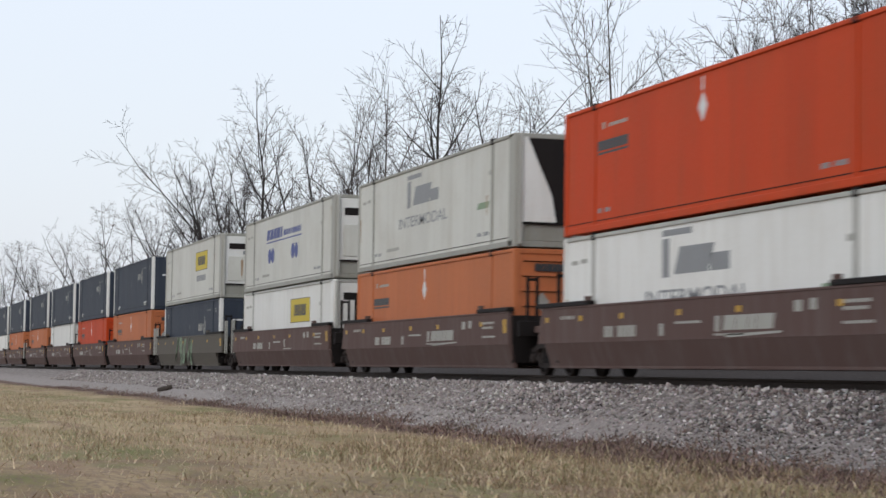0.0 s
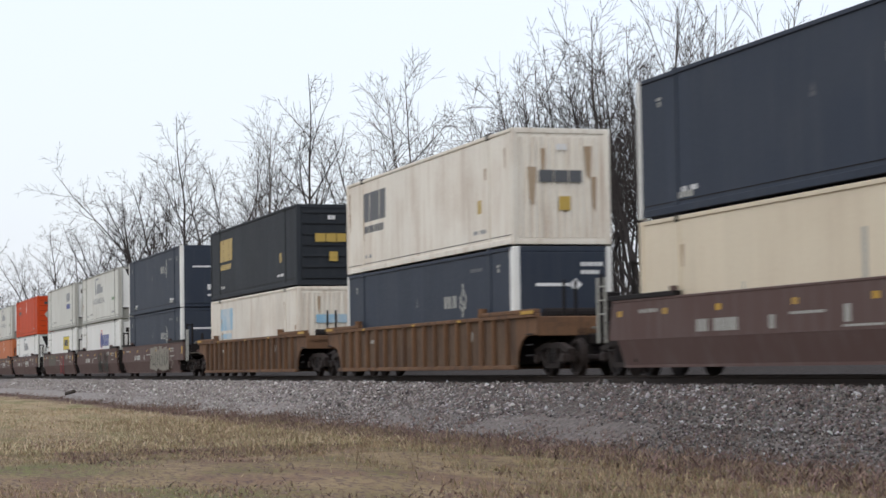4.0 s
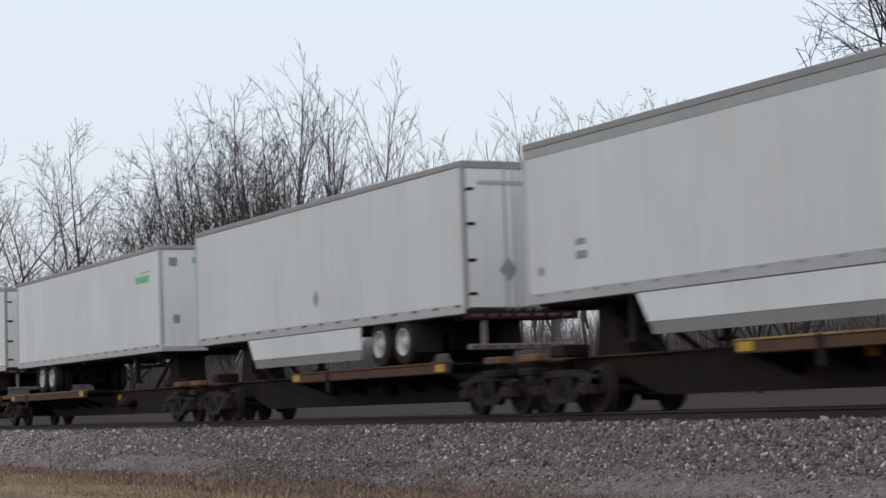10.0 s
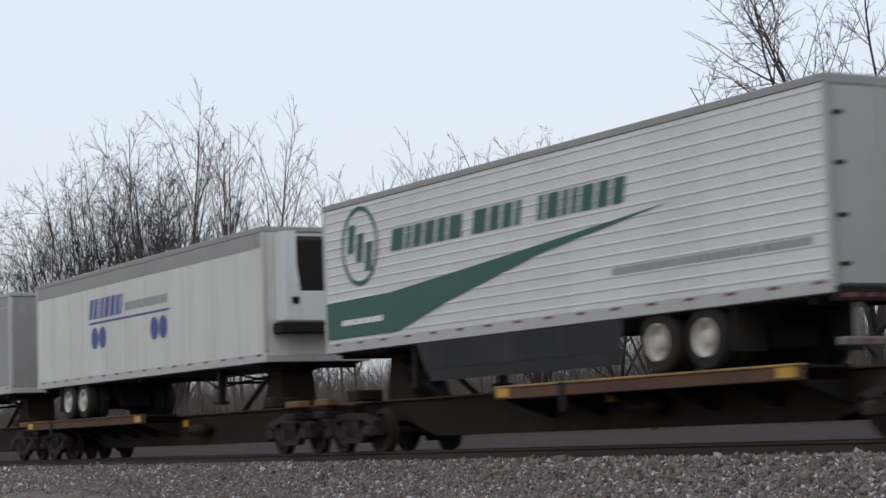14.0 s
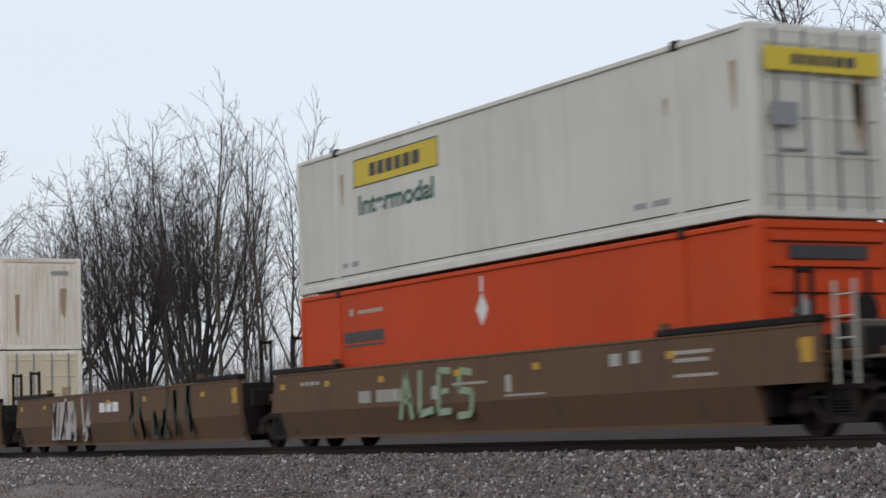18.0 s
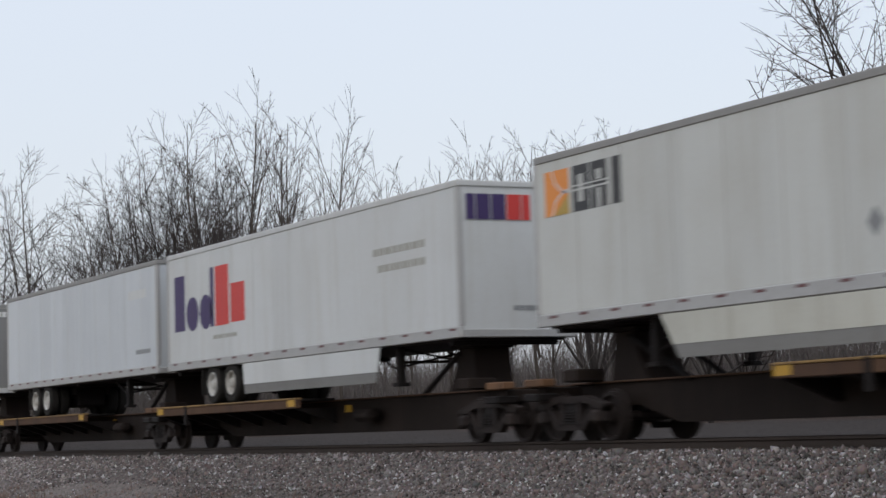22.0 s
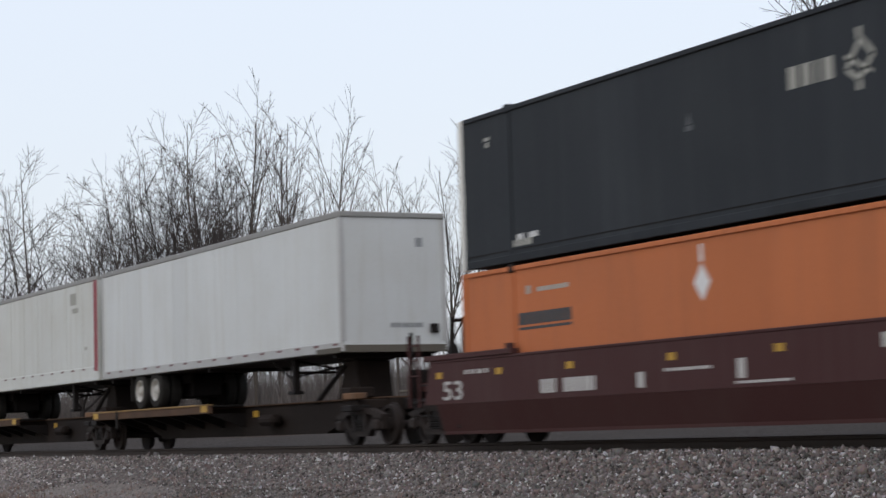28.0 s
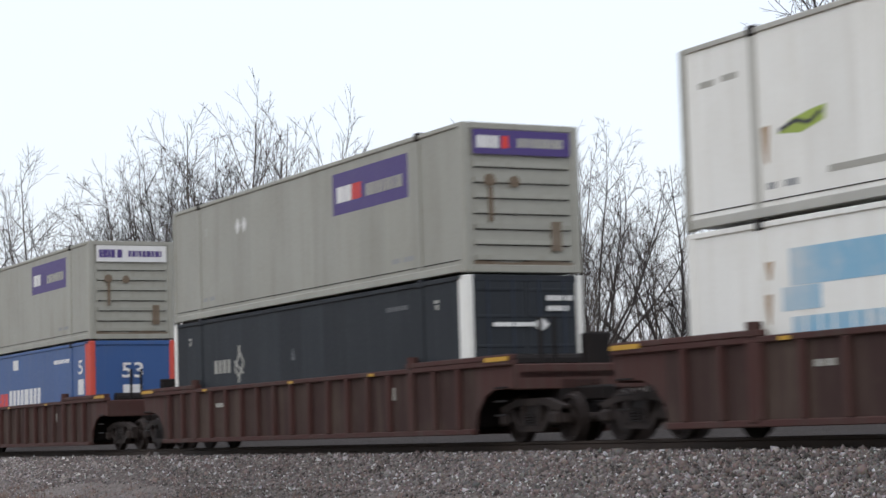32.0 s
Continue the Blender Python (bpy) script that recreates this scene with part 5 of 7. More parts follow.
    block("floor_frame", t, 0.3, length - 0.3, -1.2, 1.2, bottom - 0.03, bottom + 0.08, STEEL_DARK, 0.01)
    for i in range(3):
        x = 0.6 + (length - 1.2) * i / 2
        block("floor_beam", t, x - 0.05, x + 0.05, -1.2, 1.2, bottom - 0.12, bottom - 0.02, STEEL_DARK, 0)
    k = length - 3.3 if wheels_left else 3.3
    for s in (-1, 1):
        block("landing_leg", t, k - 0.08, k + 0.08, s * 0.95 - 0.08, s * 0.95 + 0.08, DECKZ + 0.16, bottom, STEEL_DARK, 0.015)
        block("landing_shoe", t, k - 0.16, k + 0.16, s * 0.95 - 0.13, s * 0.95 + 0.13, DECKZ + 0.1, DECKZ + 0.18, STEEL_DARK, 0.01)
        d = -1 if wheels_left else 1
        rod("landing_brace", t, (k, s * 0.9, DECKZ + 0.35), (k + d * 1.5, s * 0.9, bottom - 0.03), 0.03, STEEL_DARK, 6)
    rod("landing_shaft", t, (k, -0.95, DECKZ + 0.6), (k, 0.95, DECKZ + 0.6), 0.03, STEEL_DARK, 6)
    for s in (-1, 1):
        rod("landing_brace", t, (k, s * 0.95, DECKZ + 0.5), (k, -s * 0.95, bottom - 0.05), 0.025, STEEL_DARK, 6)
    kx = length - 1.5 if wheels_left else 1.5
    block("kingpin_plate", t, kx - 0.9, kx + 0.9, -1.15, 1.15, bottom - 0.05, bottom + 0.02, STEEL_DARK, 0.01)
    if skirt:
        a, b = (ax + 1.5, length - 3.6) if wheels_left else (3.9, ax - 1.5)
        lo, mid = DECKZ + 0.2, DECKZ + 0.42
        ia, ib = (0.1 if wheels_left else 0.5), (0.25 if wheels_left else 0.05)
        fa, fb = ia * (bottom - mid) / (bottom - lo), ib * (bottom - mid) / (bottom - lo)
        prism("side_skirt", t, ((a, bottom - 0.01), (b, bottom - 0.01), (b - fb, mid), (a + fa, mid)), "y", -1.285, -1.255, skirt)
        prism("skirt_flap", t, ((a + fa, mid), (b - fb, mid), (b - ib, lo), (a + ia, lo)), "y", -1.279, -1.262, SKIRT_DARK if skirt is SKIRT_DARK else SKIRT_GREY, "grey rubber flap along the skirt's foot")
    return t


P = -1.275      # paint plane of a trailer's near side


def sunburst_logo(t, x0, x1, z0, z1):
    """An orange square with arcs and three dark block letters crossed by lines."""
    w = x1 - x0
    q = x0 + w * 0.31
    rects("logo", t, [rc(x0, q, z0, z1)], P, ORANGE_MARK)
    rects("logo", t, [[(x0, z0), (q, z0), (q, z0 + (z1 - z0) * 0.45), (x0 + (q - x0) * 0.4, z0)]], P - 0.005, GOLD)
    rects("logo", t, stroke([(x0 + (q - x0) * f, z0 + (z1 - z0) * g) for f, g in ((0.3, 0), (0.45, 0.3), (0.75, 0.48), (1, 0.52))], 0.04) +
          stroke([(x0 + (q - x0) * f, z0 + (z1 - z0) * g) for f, g in ((0.3, 1), (0.45, 0.7), (0.75, 0.5), (1, 0.46))], 0.04), P - 0.007, WHITE_MARK)
    lx = [q + w * 0.05, q + w * 0.28, q + w * 0.5, q + w * 0.69]
    rects("logo", t, [rc(lx[0], lx[1] - 0.05, z0, z1), rc(lx[1], lx[2] - 0.05, z0, z1), rc(lx[2] + (lx[3] - lx[2]) * 0.2, lx[2] + (lx[3] - lx[2]) * 0.75, z0, z1)], P, BLACK_MARK)
    hz = z1 - z0
    rects("logo", t, [rc(lx[0] + (lx[1] - lx[0]) * 0.33, lx[0] + (lx[1] - lx[0]) * 0.6, z0 + hz * 0.2, z0 + hz * 0.8), rc(lx[1] + (lx[2] - lx[1]) * 0.33, lx[1] + (lx[2] - lx[1]) * 0.6, z0 + hz * 0.6, z0 + hz * 0.82),
                      rc(lx[1] + (lx[2] - lx[1]) * 0.35, lx[1] + (lx[2] - lx[1]) * 0.55, z0, z0 + hz * 0.42), rc(q, lx[2], z0 + hz * 0.45, z0 + hz * 0.49), rc(q, lx[2], z0 + hz * 0.55, z0 + hz * 0.58)], P - 0.005, WHITE_CREAM)


def two_line_name(t, x0, x1, z0, z1):
    h = (z1 - z0) * 0.44
    rects("name_sign", t, letters(x0, x1, z1 - h, z1, 5, 0.2, 0.04) + letters(x0, x1, z0, z0 + h, 7, 0.24, 0.04), P, SLATE_MARK)


def shield(t, x0, x1, z0, z1):
    w, h = x1 - x0, z1 - z0
    xm = (x0 + x1) / 2
    rects("shield_logo", t, [[(x0, z1 - 0.05 * h), (x0, z0 + 0.3 * h), (x0 + 0.2 * w, z0 + 0.13 * h), (xm, z0), (x1 - 0.2 * w, z0 + 0.13 * h), (x1, z0 + 0.3 * h), (x1, z1 - 0.05 * h), (xm, z1)]], P, GOLD)
    rects("shield_logo", t, [[(x0 + 0.35 * w, z1 - 0.16 * h), (x1 - 0.04 * w, z1 - 0.08 * h), (x1 - 0.04 * w, z1 - 0.36 * h), (x0 + 0.6 * w, z1 - 0.33 * h)],
                             [(x0 + 0.1 * w, z0 + 0.3 * h), (xm, z0 + 0.4 * h), (x1 - 0.1 * w, z0 + 0.3 * h), (xm, z0 + 0.05 * h)]], P - 0.005, BROWN_MARK)
    rects("shield_logo", t, letters(x0 + 0.12 * w, x1 - 0.05 * w, z0 + 0.4 * h, z0 + 0.58 * h, 3, 0.3), P - 0.005, BROWN_MARK)


def placard(t, x, z, r=0.22, mat=GREY_MARK):
    rects("placard", t, [[(x, z + r), (x + r * 0.8, z), (x, z - r), (x - r * 0.8, z)]], P, mat)


def ring_logo(t, x, z, r):
    rects("ring_logo", t, ring(x, z, r, 0.09), P - 0.012, GREEN_MARK)
    rects("ring_logo", t, [rc(x - 0.55 + 0.37 * i, x - 0.27 + 0.37 * i, z - 0.12 - 0.2 * i, z + 0.45 - 0.2 * i, 0.1) for i in range(3)], P - 0.012, GREEN_MARK)


# ---- the consist, front to back; x is where each load starts when the clip begins ----
def g_scrawl(car, x0, x1, mat, seed, z0=0.35, z1=1.45, w=0.11, letters_n=4):
    rng = random.Random(seed)
    step = (x1 - x0) / letters_n
    out = []
    for i in range(letters_n):
        a = x0 + i * step
        pts = [(a + step * rng.uniform(0.05, 0.85), rng.choice((z0, z1, (z0 + z1) / 2)) + rng.uniform(-0.08, 0.08)) for _ in range(6)]
        out += stroke(pts, w)
    rects("graffiti", car, out, -1.503, mat, "spray-painted scrawl")


def g_curls(car):
    """Large pale loops and strokes along the side."""
    pts = [(2.6 + 0.85 * math.cos(a), 0.9 + 0.58 * math.sin(a)) for a in [0.5 + math.pi * 2 * i / 14 for i in range(15)]]
    rects("graffiti", car, stroke(pts, 0.16) + stroke([(3.9, 1.5), (4.3, 0.5), (4.9, 1.4), (5.5, 0.45), (6.2, 1.45), (6.5, 0.8), (7.2, 1.4), (7.6, 0.5)], 0.16) + stroke([(7.0, 0.95), (8.6, 0.85), (9.0, 0.4)], 0.13), -1.503, GRAF_WHITE, "large white spray-painted loops")


def g_blocks(car):
    """A wide row of overlapping pale letters, each with dark inner strokes, over the whole sill."""
    rng = random.Random(5)
    fill, inner = [], []
    for i in range(8):
        a, w = 8.3 + i * 0.68, 0.8
        lo, hi, k = 0.28 + rng.uniform(0, 0.1), 1.42 + rng.uniform(-0.14, 0.06), rng.uniform(-0.12, 0.16)
        fill.append([(a, lo), (a + w, lo + rng.uniform(-0.04, 0.06)), (a + w + k, hi), (a + k - 0.06, hi + rng.uniform(-0.08, 0.05))])
        inner += stroke([(a + 0.2, lo + 0.2), (a + 0.3 + k, hi - rng.uniform(0.1, 0.4))], rng.uniform(0.04, 0.09)) + stroke([(a + 0.1, 0.8 + rng.uniform(-0.2, 0.3)), (a + 0.6, 0.75 + rng.uniform(-0.3, 0.3))], 0.05)
    rects("graffiti", car, fill[0::2], -1.503, GRAF_PALE, "pale grey-green spray-painted letters")
    rects("graffiti", car, fill[1::2], -1.508, GRAF_PALE, "pale grey-green spray-painted letters")
    rects("graffiti", car, inner, -1.513, GRAF_DARK, "dark strokes inside the letters")
    rects("graffiti", car, stroke([(14.3, 1.25), (14.9, 1.2), (14.4, 0.8), (15.0, 0.7), (14.5, 0.4)], 0.05), -1.503, GRAF_PALE)


def g_names(car):
    rects("graffiti", car, stroke([(5.0, 0.5), (5.25, 1.42), (5.5, 0.5)], 0.13) + stroke([(5.1, 0.85), (5.42, 0.85)], 0.1) + stroke([(5.85, 1.42), (5.8, 0.58), (6.35, 0.66)], 0.14) +
          stroke([(7.05, 1.36), (6.6, 1.38), (6.55, 0.6), (7.05, 0.62)], 0.13) + stroke([(6.58, 0.98), (6.95, 1.0)], 0.1) + stroke([(7.85, 1.3), (7.4, 1.35), (7.35, 1.0), (7.85, 0.95), (7.8, 0.55), (7.3, 0.52)], 0.13), -1.503, GRAF_GREEN, "pale green spray-painted letters")


def g_green(car):
    g_scrawl(car, 5.0, 10.5, GRAF_GREEN, 3, 0.35, 1.45, 0.2, 5)


def g_red(car):
    g_scrawl(car, 9.0, 11.5, GRAF_RED, 4, 0.25, 1.4, 0.1, 3)
    rects("graffiti", car, [rc(2.4, 6.6, 0.78, 1.5)], -1.502, GREY_CAR, "painted-out grey patch")


def g_dark(car):
    g_scrawl(car, 8.6, 13.0, GRAF_DARK, 8, 0.3, 1.4, 0.16, 5)


def g_mixed(car):
    rects("graffiti", car, letters(2.4, 4.2, 0.35, 1.42, 3, 0.2, 0.2), -1.503, GRAF_WHITE)
    g_scrawl(car, 2.2, 6.0, GRAF_WHITE, 11, 0.35, 1.45, 0.12, 4)
    g_scrawl(car, 8.9, 13.6, GRAF_DARK, 12, 0.4, 1.5, 0.2, 6)
    rects("car_logo", car, letters(6.6, 8.2, 1.05, 1.3, 3, 0.25), -1.503, WHITE_MARK)


def g_left(car):
    g_scrawl(car, 9.2, 12.5, GRAF_WHITE, 21, 0.4, 1.4, 0.11, 6)


BR = "brown steel well car with dusty smooth sides"
# far head of the train, seen small
for i, (x, low_mat) in enumerate(((-264.0, CONT_BRIGHT), (-244.5, ORANGE), (-222.0, ORANGE))):
    well_car(x, BROWN, (i in (0, 2), i in (1,)), label=BR)
    navy(x, MID, TOP)
    if low_mat is ORANGE:
        orange_box(x, LOW, MID)
    elif low_mat is NAVY:
        navy(x, LOW, MID)
    else:
        white_reefer(x, LOW, MID, "plain", True)
well_car(-202.4, BROWN, (False, False), label=BR)
navy(-202.4, MID, TOP)
white_reefer(-202.4, LOW, MID, "plain", True)
well_car(-182.9, BROWN, (False, False), label=BR)
navy(-182.9, MID, TOP)
orange_box(-182.9, LOW, MID, ORANGE_RED)
well_car(-163.4, BROWN, (False, True), label=BR)
navy(-163.4, MID, TOP)
orange_box(-163.4, LOW, MID)
well_car(-142.4, GREY_CAR, (True, True), g_green, 0, label="grey weathered well car with green graffiti")
white_reefer(-142.4, MID, TOP, "sign")
navy(-142.4, LOW, MID)
for x, e, g, st in ((-120.7, (True, False), None, 1), (-101.2, (False, False), None, 2), (-81.4, (False, True), None, 2), (-58.0, (True, False), g_red, 1), (-38.5, (False, False), g_dark, 1), (-18.8, (False, True), g_blocks, 1)):
    well_car(x, BROWN, e, g, st, label=BR)
white_reefer(-120.7, MID, TOP, "dots")
white_reefer(-120.7, LOW, MID, "sign", True)
white_reefer(-101.2, MID, TOP, "panel_word")
orange_box(-101.2, LOW, MID)
orange_box(-81.4, MID, TOP, ORANGE_RED)
white_reefer(-81.4, LOW, MID, "panel_word", True)
white_reefer(-58.0, MID, TOP, "tag")
white_reefer(-58.0, LOW, MID, "sign", True)
white_reefer(-38.5, MID, TOP, "panel_word")
white_reefer(-38.5, LOW, MID, "waves", True)
navy(-18.8, MID, TOP)
navy(-18.8, LOW, MID)
rib_car(4.7, RIB_TAN, label="tan weathered well car with ribbed rusty sides")
block_logo_box(4.7, MID, TOP, DARKGREY, GOLD, "slats")
block_logo_box(4.7, LOW, MID, OFFWHITE, BLUE_PALE, "corrugated")
rib_car(27.9, RIB_TAN, label="tan weathered well car with ribbed rusty sides")
block_logo_box(27.9, MID, TOP, OFFWHITE, SLATE_MARK, "corrugated")
navy(27.9, LOW, MID, "plain")
for x, e, g, st in ((51.9, (True, False), None, 1), (71.1, (False, False), None, 2), (90.4, (False, True), g_curls, 2)):
    well_car(x, BROWN, e, g, st, label=BR)
    navy(x, MID, TOP)
    cream_box(x, LOW, MID)

# spine cars with trailers: start, length, wheels at the left end, paint and so on
W = "white aluminium-sided semi-trailer with "
t = trailer(111.7, 16.1, False, WHITE_CLEAN, W + "plain clean sides and rear doors")
t = trailer(128.9, 16.05, False, WHITE_GREY, W + "grey block name on its side", top=5.1)
two_line_name(t, 12.8, 14.7, 3.9, 4.56)
rects("end_name", t, letters(-1.0, -0.1, 4.55, 4.7, 5, 0.14) + letters(-1.0, -0.1, 4.32, 4.47, 7, 0.18), 16.1, GREY_MARK, face="end")
blue_box(146.7, 1.2, 4.14, False)
t = trailer(164.0, 16.2, False, WHITE_CLEAN, W + "faded patches and a side skirt", skirt=WHITE_CLEAN, axle=3.3)
rects("faded_patch", t, [[(0.5, 2.9), (1.6, 2.9), (2.4, 4.1), (1.3, 4.2)], [(2.7, 2.6), (3.8, 2.6), (4.5, 3.4), (3.4, 3.4)]], P, WHITE_CREAM)
placard(t, 8.6, 2.85)
t = trailer(182.0, 16.2, True, WHITE_CLEAN, W + "green name blocks and a bare nose", nose="box")
rects("name_sign", t, letters(13.9, 15.2, 4.08, 4.28, 9, 0.12) + [rc(14.2, 15.2, 4.36, 4.40, 0.1)], P, GREEN_PALE)
rects("end_name", t, letters(-0.3, 0.5, 4.55, 4.72, 7, 0.12), 16.2, GREEN_PALE, face="end")
rects("end_stencil", t, letters(0.2, 0.9, 4.28, 4.4, 6, 0.12), 16.2, GREY_MARK, face="end")
t = trailer(201.3, 16.15, False, WHITE_CLEAN, W + "diamond placard and a side skirt", skirt=WHITE_CLEAN, top=5.1)
placard(t, 8.4, 2.8)
rects("end_placard", t, [[(-0.5, 2.9), (-0.3, 3.15), (-0.1, 2.9), (-0.3, 2.65)]], 16.18, GREY_MARK, face="end")
rects("end_name", t, letters(-0.95, 0.4, 4.62, 4.7, 11, 0.2), 16.18, PALE_MARK, face="end")
t = trailer(220.0, 16.0, False, WHITE_CLEAN, W + "long side skirt and marked rear doors", skirt=WHITE_CLEAN, lights=GREY_MARK)
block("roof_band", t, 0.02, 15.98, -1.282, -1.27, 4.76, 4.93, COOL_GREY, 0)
rects("placard", t, [rc(1.9, 2.25, 3.0, 3.12), rc(1.9, 2.3, 2.75, 2.9), rc(0.5, 0.7, 2.55, 2.7)], P, GREY_MARK)
rects("end_patch", t, [rc(-0.9, 0.85, 3.7, 4.75), rc(-0.9, 0.85, 3.2, 3.42)], 16.03, WHITE_GREY, face="end")
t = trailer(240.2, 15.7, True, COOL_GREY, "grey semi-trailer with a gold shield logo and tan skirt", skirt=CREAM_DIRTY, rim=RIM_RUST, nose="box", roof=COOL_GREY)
shield(t, 13.7, 14.75, 3.25, 4.3)
block("side_bead", t, 0.1, 15.6, -1.289, -1.27, 4.62, 4.655, GREY_MARK, 0)
t = trailer(259.2, 16.1, False, WHITE_CLEAN, W + "dark block name on its side and rear", top=5.12, rail=TAN_PATCH, axle=4.6)
two_line_name(t, 12.85, 14.7, 3.98, 4.66)
rects("end_name", t, letters(-0.45, 0.5, 4.4, 4.56, 5, 0.14) + letters(-0.45, 0.5, 4.16, 4.32, 7, 0.18) + letters(-0.45, 0.5, 4.05, 4.11, 9, 0.2), 16.15, GREY_MARK, face="end")
block("tool_box", t, 12.75, 13.55, -1.2, -0.9, 1.3, 1.9, WHITE_CLEAN, 0.02)
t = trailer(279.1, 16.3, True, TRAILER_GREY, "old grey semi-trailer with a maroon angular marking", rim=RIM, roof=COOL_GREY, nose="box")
rects("marking", t, [[(1.1, 2.42), (3.3, 2.42), (4.35, 3.1), (2.0, 3.1), (2.0, 4.5), (1.1, 3.9)]], P, MAROON)
rects("panel", t, [[(2.0, 3.12), (4.9, 3.12), (5.25, 4.2), (5.25, 4.5), (2.0, 4.5)]], P, COOL_GREY)
rects("placard", t, [rc(10.3, 11.45, 2.85, 3.02), rc(7.6, 8.0, 2.75, 3.0), rc(8.3, 8.6, 2.7, 3.0)], P, WHITE_MARK)
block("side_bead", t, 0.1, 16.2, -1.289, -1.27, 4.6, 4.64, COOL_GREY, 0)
t = trailer(298.0, 16.05, True, WHITE_CREAM, "white refrigerated semi-trailer with blue name blocks and dots", nose="reefer", top=5.02, axle=3.2)
rects("name_sign", t, letters(4.5, 7.1, 3.72, 4.25, 8, 0.34, 0.14), P, BLUE_MARK)
rects("name_sign", t, letters(7.3, 10.3, 3.78, 4.0, 12, 0.25), P, GREY_MARK)
block("roof_band", t, 0.02, 16.03, -1.282, -1.27, 4.56, 4.89, TRAILER_GREY, 0)
rects("name_line", t, [rc(4.5, 10.4, 3.58, 3.64)], P, BLUE_MARK)
for x in (4.95, 5.55, 9.35, 9.95):
    rects("dot", t, [disc(x, 3.2, 0.29, 18)], P, BLUE_MARK)
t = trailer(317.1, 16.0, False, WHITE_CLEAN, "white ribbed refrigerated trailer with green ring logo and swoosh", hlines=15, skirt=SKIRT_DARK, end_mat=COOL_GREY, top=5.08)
ring_logo(t, 1.67, 4.1, 0.8)
rects("name_sign", t, letters(3.0, 11.1, 3.86, 4.28, 19, 0.34, 0.10, (6, 11)), P - 0.012, GREEN_MARK)
rects("swoosh", t, [[(0.1, 2.3), (3.2, 2.3), (5.3, 2.75), (8.5, 3.3), (12.2, 3.72), (7.5, 3.38), (3.0, 3.08), (0.1, 3.05)]], P - 0.012, GREEN_MARK)
rects("name_sign", t, letters(0.8, 2.6, 2.55, 2.66, 12, 0.2), P - 0.018, WHITE_MARK)
rects("name_sign", t, letters(10.6, 15.6, 2.72, 2.84, 26, 0.3), P - 0.012, GREY_MARK)
t = trailer(337.5, 15.9, True, WHITE_CLEAN, "white ribbed refrigerated trailer with green ring logo and swoosh", hlines=15, skirt=SKIRT_DARK, nose="reefer", top=5.05)
ring_logo(t, 13.85, 4.1, 0.8)
rects("name_sign", t, letters(4.6, 12.55, 3.84, 4.24, 19, 0.34, 0.10, (6, 11)), P - 0.012, GREEN_MARK)
rects("swoosh", t, [[(15.6, 2.32), (12.2, 2.32), (10.6, 2.72), (8.2, 3.0), (4.3, 3.12), (8.0, 3.3), (12.2, 3.45), (15.6, 3.42)]], P - 0.012, GREEN_MARK)
rects("name_sign", t, letters(12.9, 14.8, 2.75, 2.88, 12, 0.2), P - 0.018, WHITE_MARK)
t = trailer(355.9, 15.95, True, WHITE_CREAM, "cream refrigerated semi-trailer with red name blocks and sail mark", nose="reefer", rim=RIM_RUST, top=5.02)
rects("name_sign", t, letters(0.55, 3.72, 3.98, 4.46, 7, 0.12, 0.12), P, RED)
rects("name_line", t, [rc(0.55, 4.95, 3.6, 3.75)], P, BLUE_MARK)
rects("sail", t, stroke([(4.05, 3.95), (5.0, 4.0)], 0.05) + stroke([(4.1, 4.05), (4.5, 4.5), (4.55, 4.1), (4.9, 4.65), (4.95, 4.05)], 0.05) + [rc(0.6, 4.9, 3.84, 3.87)], P, RED)
rects("patch", t, [rc(14.25, 15.75, 3.2, 4.28)], P, TAN_PATCH)
for x, z in ((8.4, 3.9), (6.6, 3.05), (7.4, 3.75)):
    placard(t, x, z, 0.24, PALE_MARK)

# tan well cars after the trailers
TN = "tan weathered well car with graffiti on smooth sides"
well_car(377.3, TAN_CAR, (True, False), g_left, 0, label=TN)
cream_box(377.3, MID, TOP, OFFWHITE, 3)
c = container(377.3, LOW, MID, OFFWHITE, "doors", "off-white container with weathered cream doors", end_mat=CREAM, rust=2)
well_car(396.7, TAN_CAR, (False, False), g_mixed, 0, label="empty tan well car covered with graffiti")
well_car(416.05, TAN_CAR, (False, True), g_names, 1, label=TN)
c = container(416.05, MID, TOP, CONT_WHITE, "doors", "dirty white container with yellow sign and streaked doors", end_mat=CREAM_DIRTY, rust=3)
yellow_sign(c, 2.75, 6.4, 5.27, 5.85)
wording("lettering", c, "Intermodal", 2.95, 6.2, 4.68, 0.42, S, GREEN_MARK, bold=0.03)
rects("end_sign", c, [rc(-1.1, 1.1, 5.42, 5.78)], LEN + 0.08, SIGN_YELLOW, face="end")
rects("end_sign_text", c, letters(-0.6, 0.65, 5.52, 5.68, 7, 0.3), LEN + 0.086, BLACK_MARK, face="end")
rects("end_placard", c, [rc(-1.0, -0.5, 4.6, 4.95)], LEN + 0.08, GREY_MARK, face="end")
orange_box(416.05, LOW, MID, ORANGE_RED)

